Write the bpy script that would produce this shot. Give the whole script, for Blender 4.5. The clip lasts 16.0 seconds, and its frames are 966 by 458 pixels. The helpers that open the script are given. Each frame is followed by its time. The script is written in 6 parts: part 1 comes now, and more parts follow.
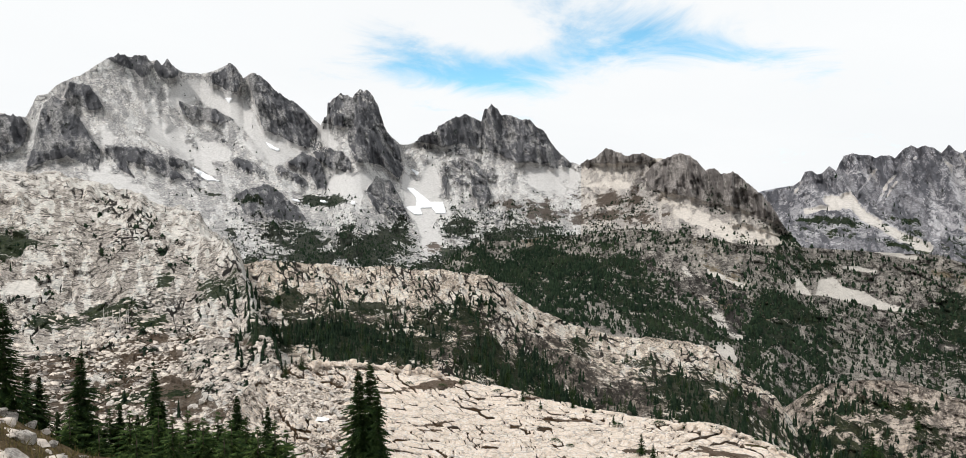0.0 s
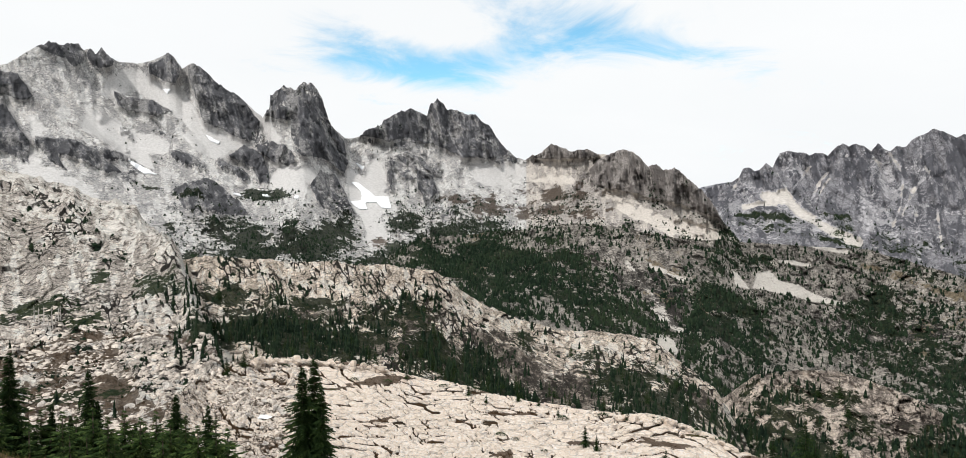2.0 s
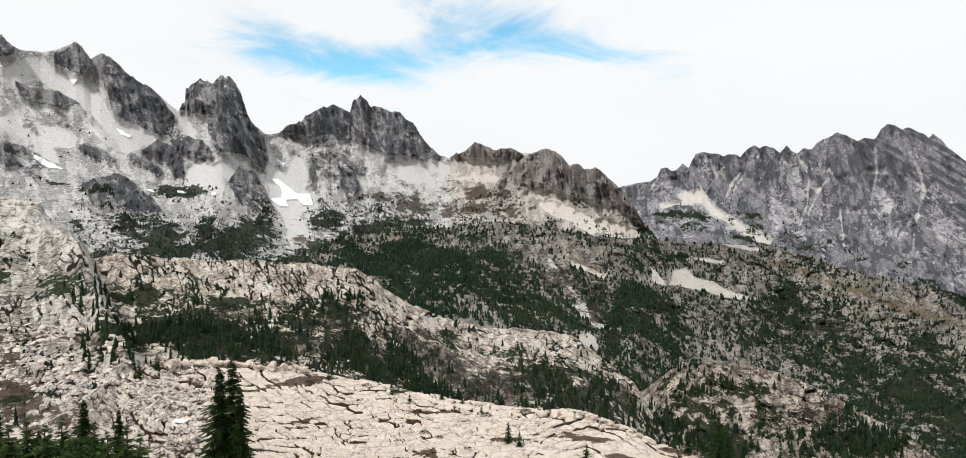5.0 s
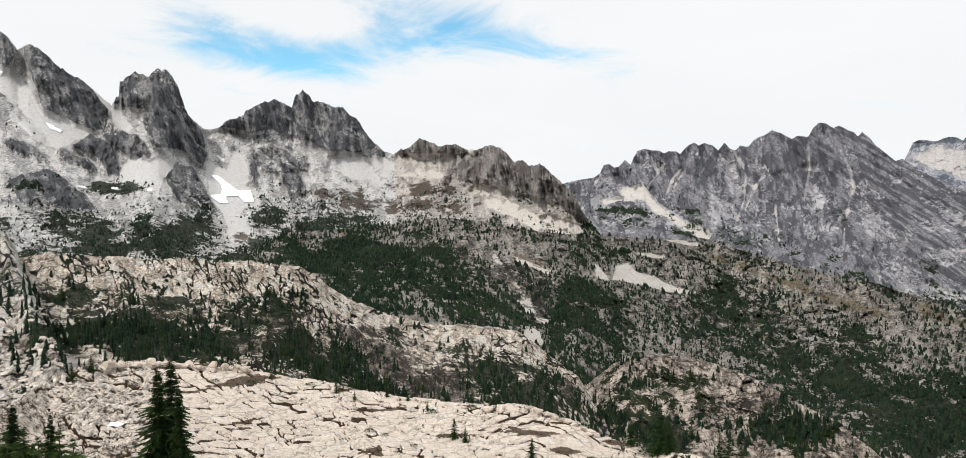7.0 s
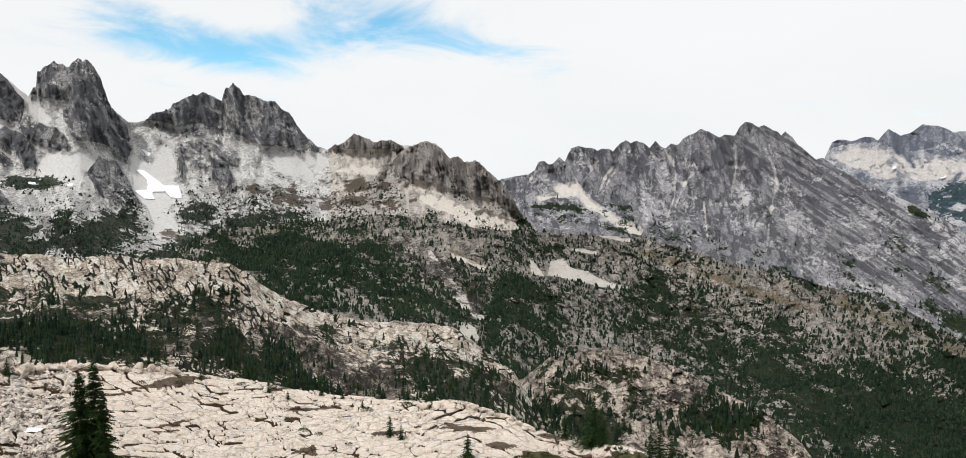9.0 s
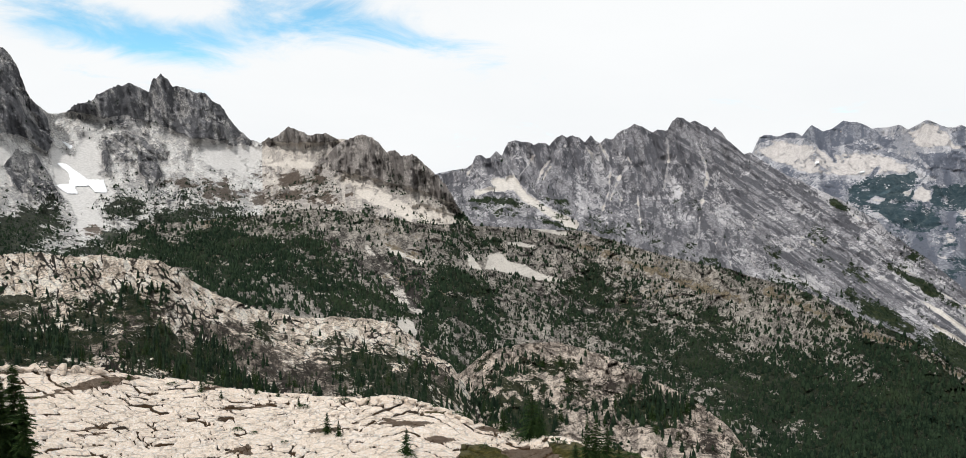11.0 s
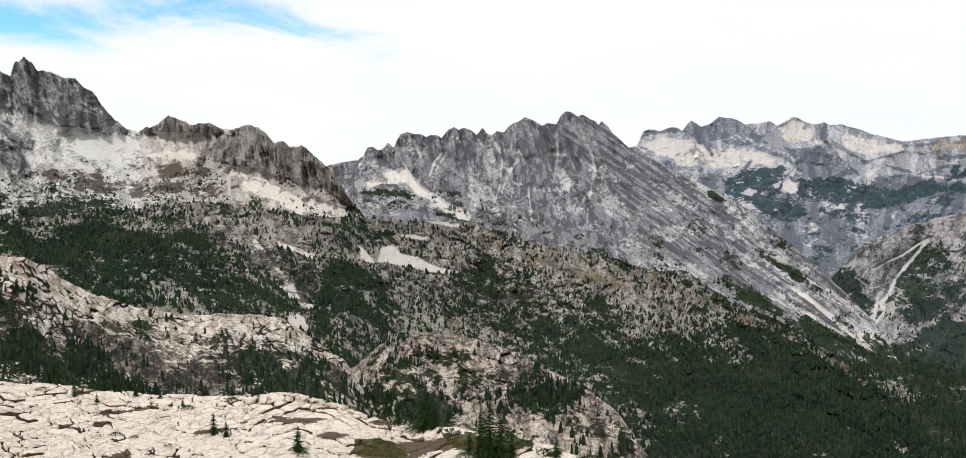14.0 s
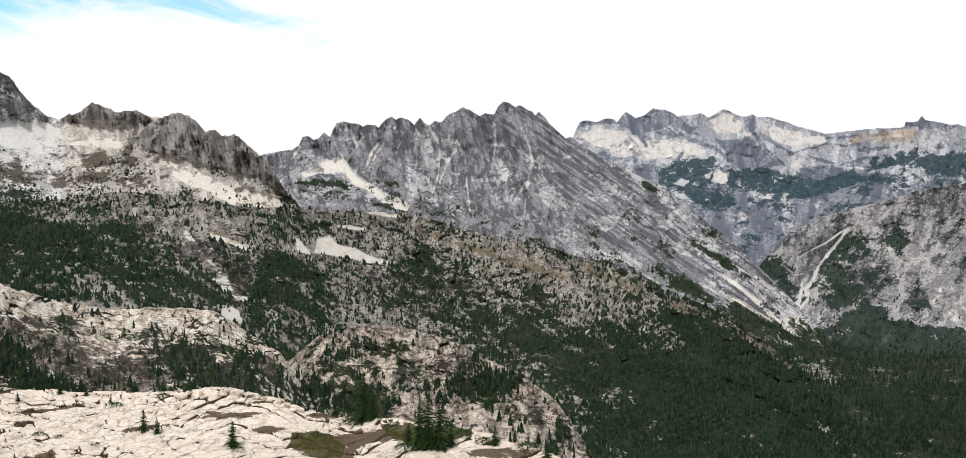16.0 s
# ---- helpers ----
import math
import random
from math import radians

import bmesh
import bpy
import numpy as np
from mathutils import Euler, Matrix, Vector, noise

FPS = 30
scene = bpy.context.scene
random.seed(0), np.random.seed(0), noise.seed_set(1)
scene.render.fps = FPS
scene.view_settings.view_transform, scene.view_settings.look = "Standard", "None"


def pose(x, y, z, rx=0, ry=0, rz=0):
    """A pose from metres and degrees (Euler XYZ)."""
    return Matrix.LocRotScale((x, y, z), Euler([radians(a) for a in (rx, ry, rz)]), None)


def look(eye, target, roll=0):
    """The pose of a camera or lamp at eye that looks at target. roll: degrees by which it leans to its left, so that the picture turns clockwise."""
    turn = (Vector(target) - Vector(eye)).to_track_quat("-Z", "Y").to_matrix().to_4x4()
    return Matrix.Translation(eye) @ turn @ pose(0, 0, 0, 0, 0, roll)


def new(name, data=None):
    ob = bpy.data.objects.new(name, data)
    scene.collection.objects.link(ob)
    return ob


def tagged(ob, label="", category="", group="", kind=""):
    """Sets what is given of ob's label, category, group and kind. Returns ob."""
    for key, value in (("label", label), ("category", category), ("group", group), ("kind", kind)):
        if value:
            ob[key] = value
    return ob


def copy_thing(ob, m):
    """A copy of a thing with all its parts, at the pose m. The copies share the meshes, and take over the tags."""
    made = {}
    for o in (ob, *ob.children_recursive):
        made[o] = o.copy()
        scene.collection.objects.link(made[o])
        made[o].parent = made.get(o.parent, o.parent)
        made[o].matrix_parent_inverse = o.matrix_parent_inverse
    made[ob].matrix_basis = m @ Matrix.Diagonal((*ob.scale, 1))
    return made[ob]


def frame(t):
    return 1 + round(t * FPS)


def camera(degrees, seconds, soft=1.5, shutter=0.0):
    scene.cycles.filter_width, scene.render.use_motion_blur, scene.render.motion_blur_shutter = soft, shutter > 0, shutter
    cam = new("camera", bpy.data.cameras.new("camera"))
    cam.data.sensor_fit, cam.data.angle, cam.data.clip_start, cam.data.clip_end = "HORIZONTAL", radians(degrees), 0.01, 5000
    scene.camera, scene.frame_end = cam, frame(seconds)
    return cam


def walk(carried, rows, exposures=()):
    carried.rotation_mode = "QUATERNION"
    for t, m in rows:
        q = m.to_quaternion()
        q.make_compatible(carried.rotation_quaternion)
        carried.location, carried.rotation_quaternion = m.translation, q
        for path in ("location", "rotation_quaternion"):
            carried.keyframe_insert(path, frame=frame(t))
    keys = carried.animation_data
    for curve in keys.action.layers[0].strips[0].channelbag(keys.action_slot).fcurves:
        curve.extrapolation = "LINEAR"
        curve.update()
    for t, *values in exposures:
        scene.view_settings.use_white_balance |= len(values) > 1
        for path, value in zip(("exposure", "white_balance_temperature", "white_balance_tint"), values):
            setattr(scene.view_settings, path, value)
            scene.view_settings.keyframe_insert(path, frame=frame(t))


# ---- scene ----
EYE = 1.6                      # the lookout's eye height; ground under it is z = 0
cam = camera(64.44, 16.0, soft=0.6)


def aim(bearing, tilt, lean):
    b, p = radians(bearing), radians(tilt)
    return look((0, 0, EYE), (100 * math.sin(b) * math.cos(p), 100 * math.cos(b) * math.cos(p), EYE + 100 * math.sin(p)), lean)


PATH = [
    (0.0, 0.00, -1.82, -0.32), (0.5, 1.00, -1.92, -0.29), (1.0, 1.99, -2.02, -0.25), (1.5, 2.98, -2.11, -0.20),
    (2.0, 4.05, -2.22, -0.14), (2.5, 5.06, -2.27, -0.08), (3.0, 6.06, -2.28, 0.03), (3.5, 7.08, -2.27, 0.08),
    (4.0, 8.03, -2.28, 0.12), (6.5, 12.63, -2.57, 0.12), (7.0, 13.85, -2.63, 0.11), (7.5, 15.06, -2.67, 0.18),
    (8.0, 16.26, -2.72, 0.18), (8.5, 17.45, -2.79, 0.24), (9.0, 18.66, -2.89, 0.27), (9.5, 19.89, -3.06, 0.22),
    (12.0, 25.82, -3.38, 0.31), (12.5, 27.22, -3.44, 0.34), (13.0, 28.61, -3.55, 0.38), (13.5, 30.01, -3.70, 0.38),
    (14.0, 31.35, -3.86, 0.33), (14.5, 32.60, -4.04, 0.31), (15.0, 33.77, -4.22, 0.32), (15.5, 34.96, -4.39, 0.38),
    (16.0, 35.99, -4.56, 0.45),
]
walk(cam, [(t, aim(b, p, l)) for t, b, p, l in PATH], [(0.0, 0.19, 6400, 10), (4.0, 0.18, 6400, 10), (9.0, 0.12, 6400, 10), (12.0, 0.21, 6400, 10), (14.0, 0.24, 6400, 10), (16.0, 0.32, 6400, 10)])

# ---- sky and sun ----
SUN_BEARING, SUN_RISE = -120.0, 54.0
world = bpy.data.worlds.new("sky")
scene.world = world
world.use_nodes = True
wt = world.node_tree
wt.nodes.clear()


def wn(kind, **sets):
    n = wt.nodes.new(kind)
    for k, v in sets.items():
        if k in n.inputs:
            n.inputs[k].default_value = v
    return n


sky = wn("ShaderNodeTexSky")
sky.sky_type, sky.sun_disc = "NISHITA", False
sky.sun_elevation, sky.sun_rotation = radians(SUN_RISE), radians(SUN_BEARING)
sky.altitude, sky.air_density, sky.dust_density = 1900, 1.0, 0.6
coord = wn("ShaderNodeTexCoord")
split = wn("ShaderNodeSeparateXYZ")
wt.links.new(coord.outputs["Generated"], split.inputs[0])


def wmath(op, a, b=None, c=None):
    n = wt.nodes.new("ShaderNodeMath")
    n.operation = op
    for i, v in enumerate((a, b, c)):
        if v is None:
            continue
        if isinstance(v, (int, float)):
            n.inputs[i].default_value = v
        else:
            wt.links.new(v, n.inputs[i])
    return n.outputs[0]


# cloud sheet: directions are laid on a flat layer overhead
lift = wmath("ADD", wmath("MAXIMUM", split.outputs[2], 0.0), 0.22)
flat = wn("ShaderNodeCombineXYZ")
wt.links.new(wmath("DIVIDE", split.outputs[0], lift), flat.inputs[0])
wt.links.new(wmath("DIVIDE", split.outputs[1], lift), flat.inputs[1])
n1 = wn("ShaderNodeTexNoise", Scale=2.4, Detail=10.0, Roughness=0.62, Distortion=0.7)
n2 = wn("ShaderNodeTexNoise", Scale=0.8, Detail=5.0, Roughness=0.5, Distortion=0.2)
wt.links.new(flat.outputs[0], n1.inputs["Vector"])
wt.links.new(flat.outputs[0], n2.inputs["Vector"])


def gap(bearing, rise, wide, high, weight):
    """How far a direction lies inside one opening of the cloud sheet."""
    b = radians(bearing)
    across = wmath("ADD", wmath("MULTIPLY", split.outputs[0], math.cos(b)), wmath("MULTIPLY", split.outputs[1], -math.sin(b)))
    ahead = wmath("GREATER_THAN", wmath("ADD", wmath("MULTIPLY", split.outputs[0], math.sin(b)), wmath("MULTIPLY", split.outputs[1], math.cos(b))), 0.0)
    u = wmath("DIVIDE", across, math.sin(radians(wide)))
    v = wmath("DIVIDE", wmath("SUBTRACT", wmath("ADD", split.outputs[2], wmath("MULTIPLY", across, 0.12)), math.sin(radians(rise))), math.sin(radians(high)))
    d = wmath("ADD", wmath("MULTIPLY", u, u), wmath("MULTIPLY", v, v))
    return wmath("MULTIPLY", wmath("MULTIPLY", wmath("POWER", 2.718, wmath("MULTIPLY", d, -1.0)), ahead), weight)


openings = wmath("ADD", gap(-1.0, 10.0, 7.0, 1.9, 0.74), gap(10.5, 13.2, 7.0, 3.2, 0.44))
openings = wmath("ADD", openings, gap(17.0, 10.4, 9.0, 1.8, 0.34))
openings = wmath("ADD", openings, gap(4.0, 6.0, 6.0, 0.5, 0.2))
openings = wmath("ADD", openings, gap(33.0, 9.0, 12.0, 0.8, 0.1))
blue = wmath("ADD", openings, wmath("MULTIPLY", wmath("SUBTRACT", n1.outputs[0], 0.5), 1.35))
blue = wmath("ADD", blue, wmath("MULTIPLY", wmath("SUBTRACT", n2.outputs[0], 0.5), 0.5))
ramp = wn("ShaderNodeMapRange")
ramp.interpolation_type = "SMOOTHSTEP"
ramp.inputs["From Min"].default_value, ramp.inputs["From Max"].default_value = 0.16, 0.66
wt.links.new(blue, ramp.inputs["Value"])
shade = wn("ShaderNodeMixRGB")
shade.inputs[1].default_value, shade.inputs[2].default_value = (7.5, 7.5, 7.4, 1), (6.5, 6.65, 6.7, 1)
wt.links.new(n2.outputs[0], shade.inputs[0])
mixer = wn("ShaderNodeMixRGB")
wt.links.new(ramp.outputs[0], mixer.inputs[0])
wt.links.new(shade.outputs[0], mixer.inputs[1])
gain = wn("ShaderNodeMixRGB")
gain.blend_type = "MULTIPLY"
gain.inputs[0].default_value, gain.inputs[2].default_value = 1.0, (0.95, 1.42, 1.32, 1)
wt.links.new(sky.outputs[0], gain.inputs[1])
wt.links.new(gain.outputs[0], mixer.inputs[2])
bg = wn("ShaderNodeBackground", Strength=0.12)
wt.links.new(mixer.outputs[0], bg.inputs[0])
wo = wn("ShaderNodeOutputWorld")
wt.links.new(bg.outputs[0], wo.inputs[0])

sun = new("sun", bpy.data.lights.new("sun", "SUN"))
sun.data.energy, sun.data.angle, sun.data.color = 2.62, radians(1.5), (1.0, 0.955, 0.895)
sb, sr = radians(SUN_BEARING), radians(SUN_RISE)
sun.matrix_world = look((900 * math.sin(sb) * math.cos(sr), 900 * math.cos(sb) * math.cos(sr), 900 * math.sin(sr)), (0, 0, 0))


# ---- materials ----
class Nodes:
    """A short hand for node trees."""

    def __init__(self, name):
        self.mat = bpy.data.materials.new(name)
        self.mat.use_nodes = True
        self.t = self.mat.node_tree
        self.t.nodes.clear()
        self.out = self.t.nodes.new("ShaderNodeOutputMaterial")
        self.bsdf = self.t.nodes.new("ShaderNodeBsdfPrincipled")
        self.t.links.new(self.bsdf.outputs[0], self.out.inputs[0])
        geo = self.t.nodes.new("ShaderNodeNewGeometry")
        self.pos = geo.outputs["Position"]
        self.nrm = geo.outputs["True Normal"]
        self.island = geo.outputs["Random Per Island"]

    def put(self, v, sock):
        if isinstance(v, (int, float)):
            sock.default_value = v
        elif isinstance(v, tuple):
            sock.default_value = (*v, 1) if len(v) == 3 and sock.type == "RGBA" else v
        else:
            self.t.links.new(v, sock)

    def math(self, op, a, b=0.0, clamp=False):
        n = self.t.nodes.new("ShaderNodeMath")
        n.operation, n.use_clamp = op, clamp
        self.put(a, n.inputs[0]), self.put(b, n.inputs[1])
        return n.outputs[0]

    def scaled(self, sx, sy, sz, turn=0.0, tilt=0.0):
        n = self.t.nodes.new("ShaderNodeMapping")
        n.inputs["Scale"].default_value = (sx, sy, sz)
        n.inputs["Rotation"].default_value = (radians(tilt), 0, radians(turn))
        self.t.links.new(self.pos, n.inputs[0])
        return n.outputs[0]

    def noise(self, vec, scale, detail=4.0, rough=0.6, distort=0.0):
        n = self.t.nodes.new("ShaderNodeTexNoise")
        self.put(vec, n.inputs["Vector"])
        n.inputs["Scale"].default_value, n.inputs["Detail"].default_value = scale, detail
        n.inputs["Roughness"].default_value, n.inputs["Distortion"].default_value = rough, distort
        return n.outputs[0]

    def cells(self, vec, scale, feature="DISTANCE_TO_EDGE", rand=1.0):
        n = self.t.nodes.new("ShaderNodeTexVoronoi")
        n.feature = feature
        self.put(vec, n.inputs["Vector"])
        n.inputs["Scale"].default_value, n.inputs["Randomness"].default_value = scale, rand
        return n.outputs[0]

    def step(self, v, lo, hi, a=0.0, b=1.0):
        n = self.t.nodes.new("ShaderNodeMapRange")
        n.interpolation_type = "SMOOTHSTEP"
        self.put(v, n.inputs[0])
        for i, x in zip((1, 2, 3, 4), (lo, hi, a, b)):
            n.inputs[i].default_value = x
        return n.outputs[0]

    def mix(self, f, a, b, blend="MIX"):
        n = self.t.nodes.new("ShaderNodeMixRGB")
        n.blend_type = blend
        self.put(f, n.inputs[0]), self.put(a, n.inputs[1]), self.put(b, n.inputs[2])
        return n.outputs[0]

    def attr(self, name):
        n = self.t.nodes.new("ShaderNodeAttribute")
        n.attribute_name = name
        return n.outputs["Fac"]

    def bump(self, height, strength, distance):
        n = self.t.nodes.new("ShaderNodeBump")
        n.inputs["Strength"].default_value, n.inputs["Distance"].default_value = strength, distance
        self.put(height, n.inputs["Height"])
        self.t.links.new(n.outputs[0], self.bsdf.inputs["Normal"])

    def done(self, colour, rough=0.9):
        self.put(colour, self.bsdf.inputs["Base Color"])
        self.put(rough, self.bsdf.inputs["Roughness"])
        self.bsdf.inputs["Specular IOR Level"].default_value = 0.06
        return self.mat


def rock(name, unit, pale, pale2, dark, dark2, veg=(0.012, 0.024, 0.009), veg2=(0.042, 0.054, 0.02), crack=0.8, streak=0.6, earth=(0.15, 0.10, 0.065), scree=(0.46, 0.445, 0.42), coarse=1.0, grain=0.35, jointed=0.9, speck=0.85):
    """Mountain rock: pale weathered stone broken by joints, dark crags, scree, low plants and old snow. unit: size in metres of the finest mark."""
    n = Nodes(name)
    k = 1.0 / unit
    warp = n.t.nodes.new("ShaderNodeTexNoise")
    n.put(n.pos, warp.inputs["Vector"])
    warp.inputs["Scale"].default_value, warp.inputs["Detail"].default_value = k * 0.12, 4.0
    mv = n.t.nodes.new("ShaderNodeVectorMath")
    mv.operation = "MULTIPLY_ADD"
    n.put(warp.outputs["Color"], mv.inputs[0])
    mv.inputs[1].default_value = (unit * 9, unit * 9, unit * 9)
    n.put(n.scaled(0.8, 1, 1.25), mv.inputs[2])
    bent = mv.outputs[0]
    fine = n.noise(n.pos, k * 0.42, 5, 0.75)
    mid = n.noise(n.pos, k * 0.085, 7, 0.70, 0.3)
    big = n.noise(n.pos, k * 0.022, 5, 0.62, 0.3)
    down = n.math("ADD", n.attr("grain"), n.math("MULTIPLY", n.math("SUBTRACT", fine, 0.5), 0.5))
    j1 = n.cells(bent, k * 0.115 / coarse)
    j2 = n.cells(bent, k * 0.30)
    who = n.cells(bent, k * 0.115 / coarse, "F1")
    bright = tuple(min(0.88, c * 1.38) for c in pale)
    base = n.mix(n.step(n.math("ADD", mid, n.math("MULTIPLY", n.math("SUBTRACT", big, 0.5), 0.8)), 0.40, 0.60), pale2, pale)
    base = n.mix(n.step(fine, 0.52, 0.62, 0.0, speck), base, bright)
    base = n.mix(n.step(fine, 0.37, 0.46, speck, 0.0), base, dark)
    base = n.mix(n.math("MULTIPLY", n.step(j2, 0.03, 0.12, 1.0, 0.0), n.step(mid, 0.44, 0.60, crack, 0.25)), base, dark)
    base = n.mix(n.math("MULTIPLY", n.step(j1, 0.02, 0.075, 1.0, 0.0), n.step(n.noise(n.pos, k * 0.05, 5, 0.7), 0.40, 0.56, 0.15, crack)), base, dark2)
    base = n.mix(n.step(down, 0.38, 0.48, grain, 0.0), base, dark)
    base = n.mix(n.step(down, 0.60, 0.70, 0.0, grain), base, bright)
    base = n.mix(n.math("MULTIPLY", n.step(n.attr("joint"), 0.25, 0.65), n.step(mid, 0.34, 0.52, 0.35, jointed)), base, dark2)
    # scree and talus lie smooth and even
    loose = n.math("ADD", n.math("MULTIPLY", n.math("SUBTRACT", mid, 0.5), 1.3), n.math("MULTIPLY", n.math("SUBTRACT", big, 0.5), 0.8))
    sc = n.step(n.math("ADD", n.attr("scree"), loose), 0.43, 0.57)
    grit = n.mix(n.step(fine, 0.36, 0.62), tuple(c * 0.82 for c in scree), tuple(c * 1.08 for c in scree))
    base = n.mix(n.math("MULTIPLY", sc, 0.94), base, grit)
    # dark crags
    cr = n.step(n.math("SUBTRACT", n.attr("crag"), n.math("ADD", loose, n.math("MULTIPLY", n.math("SUBTRACT", fine, 0.5), 0.9))), 0.49, 0.58)
    stone = n.mix(n.step(down, 0.42, 0.52), dark2, dark)
    stone = n.mix(n.step(down, 0.60, 0.70, 0.0, streak), stone, pale2)
    stone = n.mix(n.step(fine, 0.42, 0.54, 0.85 * speck, 0.0), stone, dark2)
    stone = n.mix(n.step(fine, 0.57, 0.68, 0.0, 0.6 * speck), stone, pale2)
    stone = n.mix(n.step(j1, 0.01, 0.09, 0.6, 0.0), stone, dark2)
    stone = n.mix(n.math("MULTIPLY", n.attr("joint"), 0.8 * jointed), stone, dark2)
    base = n.mix(n.math("MULTIPLY", cr, 0.93), base, stone)
    ragged = n.math("ADD", n.math("MULTIPLY", n.math("SUBTRACT", mid, 0.5), 1.7), n.math("ADD", n.math("MULTIPLY", n.math("SUBTRACT", fine, 0.5), 1.0), n.math("MULTIPLY", n.math("SUBTRACT", n.noise(n.pos, k * 0.03, 5, 0.65), 0.5), 1.2)))
    # brown heath; on the far range, sunlit orange put into the colour
    base = n.mix(n.step(n.math("ADD", n.attr("earth"), ragged), 0.50, 0.57, 0.0, 0.9), base, n.mix(n.step(fine, 0.40, 0.62), tuple(c * 0.45 for c in earth), earth))
    # low plants
    base = n.mix(n.step(n.math("SUBTRACT", n.attr("veg"), ragged), 0.45, 0.51, 0.0, 0.95), base, n.mix(n.step(n.noise(n.pos, k * 0.2, 6, 0.75), 0.46, 0.64), veg, veg2))
    height = n.math("ADD", n.math("MULTIPLY", fine, 1.0), n.math("ADD", n.math("MULTIPLY", mid, 2.2), n.step(j1, 0.0, 0.12, 0.0, 0.5 * crack)))
    n.bump(n.math("MULTIPLY", n.math("SUBTRACT", height, 1.9), n.step(sc, 0.2, 1.0, 1.0, 0.3)), 1.0, unit * 3.0)
    return n.done(base)


M_MASSIF = rock("weathered_grey_rock", 1.6, (0.70, 0.668, 0.63), (0.55, 0.53, 0.505), (0.215, 0.218, 0.233), (0.088, 0.09, 0.10), veg=(0.013, 0.020, 0.012), veg2=(0.048, 0.054, 0.032), earth=(0.10, 0.072, 0.052), crack=0.55, scree=(0.51, 0.50, 0.49), jointed=1.0, streak=0.55, speck=0.95)
M_BROWN = rock("brown_columnar_rock", 1.6, (0.60, 0.555, 0.505), (0.45, 0.42, 0.39), (0.33, 0.305, 0.292), (0.165, 0.15, 0.143), scree=(0.53, 0.49, 0.445), earth=(0.10, 0.072, 0.052), crack=0.5, jointed=0.6, streak=0.3, speck=0.75)
# the blue cast of the next two materials is distance haze in the colours
M_RANGE = rock("haze_blue_grey_slab_rock", 2.8, (0.54, 0.53, 0.545), (0.42, 0.416, 0.437), (0.29, 0.285, 0.305), (0.11, 0.112, 0.128), scree=(0.52, 0.49, 0.455), crack=0.5, grain=0.4, jointed=0.8, streak=0.5, speck=0.7)
M_FAR = rock("far_pale_hazed_rock", 5.2, (0.455, 0.452, 0.475), (0.335, 0.347, 0.387), (0.225, 0.24, 0.28), (0.125, 0.14, 0.18), veg=(0.032, 0.060, 0.074), veg2=(0.075, 0.105, 0.115), crack=0.1, scree=(0.46, 0.435, 0.42), earth=(0.47, 0.385, 0.325), grain=0.5, jointed=0.6, speck=0.85)
M_VALLEY = rock("valley_side_rock", 3.5, (0.40, 0.387, 0.387), (0.29, 0.28, 0.287), (0.165, 0.162, 0.174), (0.07, 0.072, 0.08), veg=(0.022, 0.038, 0.031), veg2=(0.044, 0.06, 0.046), scree=(0.48, 0.47, 0.45), crack=0.3, grain=0.4, jointed=0.6, speck=0.8)
M_FOREST = rock("wooded_hillside", 1.2, (0.40, 0.368, 0.33), (0.24, 0.222, 0.20), (0.08, 0.073, 0.066), (0.032, 0.029, 0.027), scree=(0.50, 0.47, 0.43), veg=(0.010, 0.019, 0.010), veg2=(0.034, 0.043, 0.020), grain=0.3, earth=(0.24, 0.195, 0.13))
M_KNOLL = rock("knoll_granite", 0.40, (0.86, 0.735, 0.605), (0.69, 0.58, 0.475), (0.13, 0.108, 0.09), (0.03, 0.026, 0.022), veg=(0.013, 0.020, 0.010), veg2=(0.04, 0.044, 0.020), coarse=1.6, crack=0.8, grain=0.35, jointed=1.7, streak=0.3, speck=0.75)
M_DOME = rock("dome_granite", 0.6, (0.58, 0.50, 0.43), (0.36, 0.31, 0.268), (0.09, 0.077, 0.068), (0.034, 0.029, 0.025), veg=(0.012, 0.021, 0.010), veg2=(0.042, 0.048, 0.02), coarse=1.5, crack=0.8, grain=0.4, jointed=0.9)
M_RUBBLE = rock("rubble_granite", 0.42, (0.76, 0.685, 0.605), (0.60, 0.54, 0.475), (0.13, 0.115, 0.105), (0.03, 0.027, 0.024), coarse=2.2, crack=0.95, grain=0.4, earth=(0.115, 0.08, 0.052), scree=(0.56, 0.53, 0.49), speck=0.8, jointed=1.5)
M_SLAB = rock("slab_granite", 0.11, (0.88, 0.765, 0.65), (0.83, 0.71, 0.595), (0.60, 0.495, 0.405), (0.05, 0.038, 0.028), veg=(0.045, 0.045, 0.014), veg2=(0.11, 0.095, 0.03), crack=0.45, coarse=2.0, grain=0.15, jointed=1.9, earth=(0.09, 0.055, 0.03))
M_STONE = rock("boulder_granite", 0.05, (0.64, 0.60, 0.555), (0.50, 0.465, 0.43), (0.26, 0.235, 0.21), (0.09, 0.08, 0.075), crack=0.3, coarse=3.0, grain=0.0)
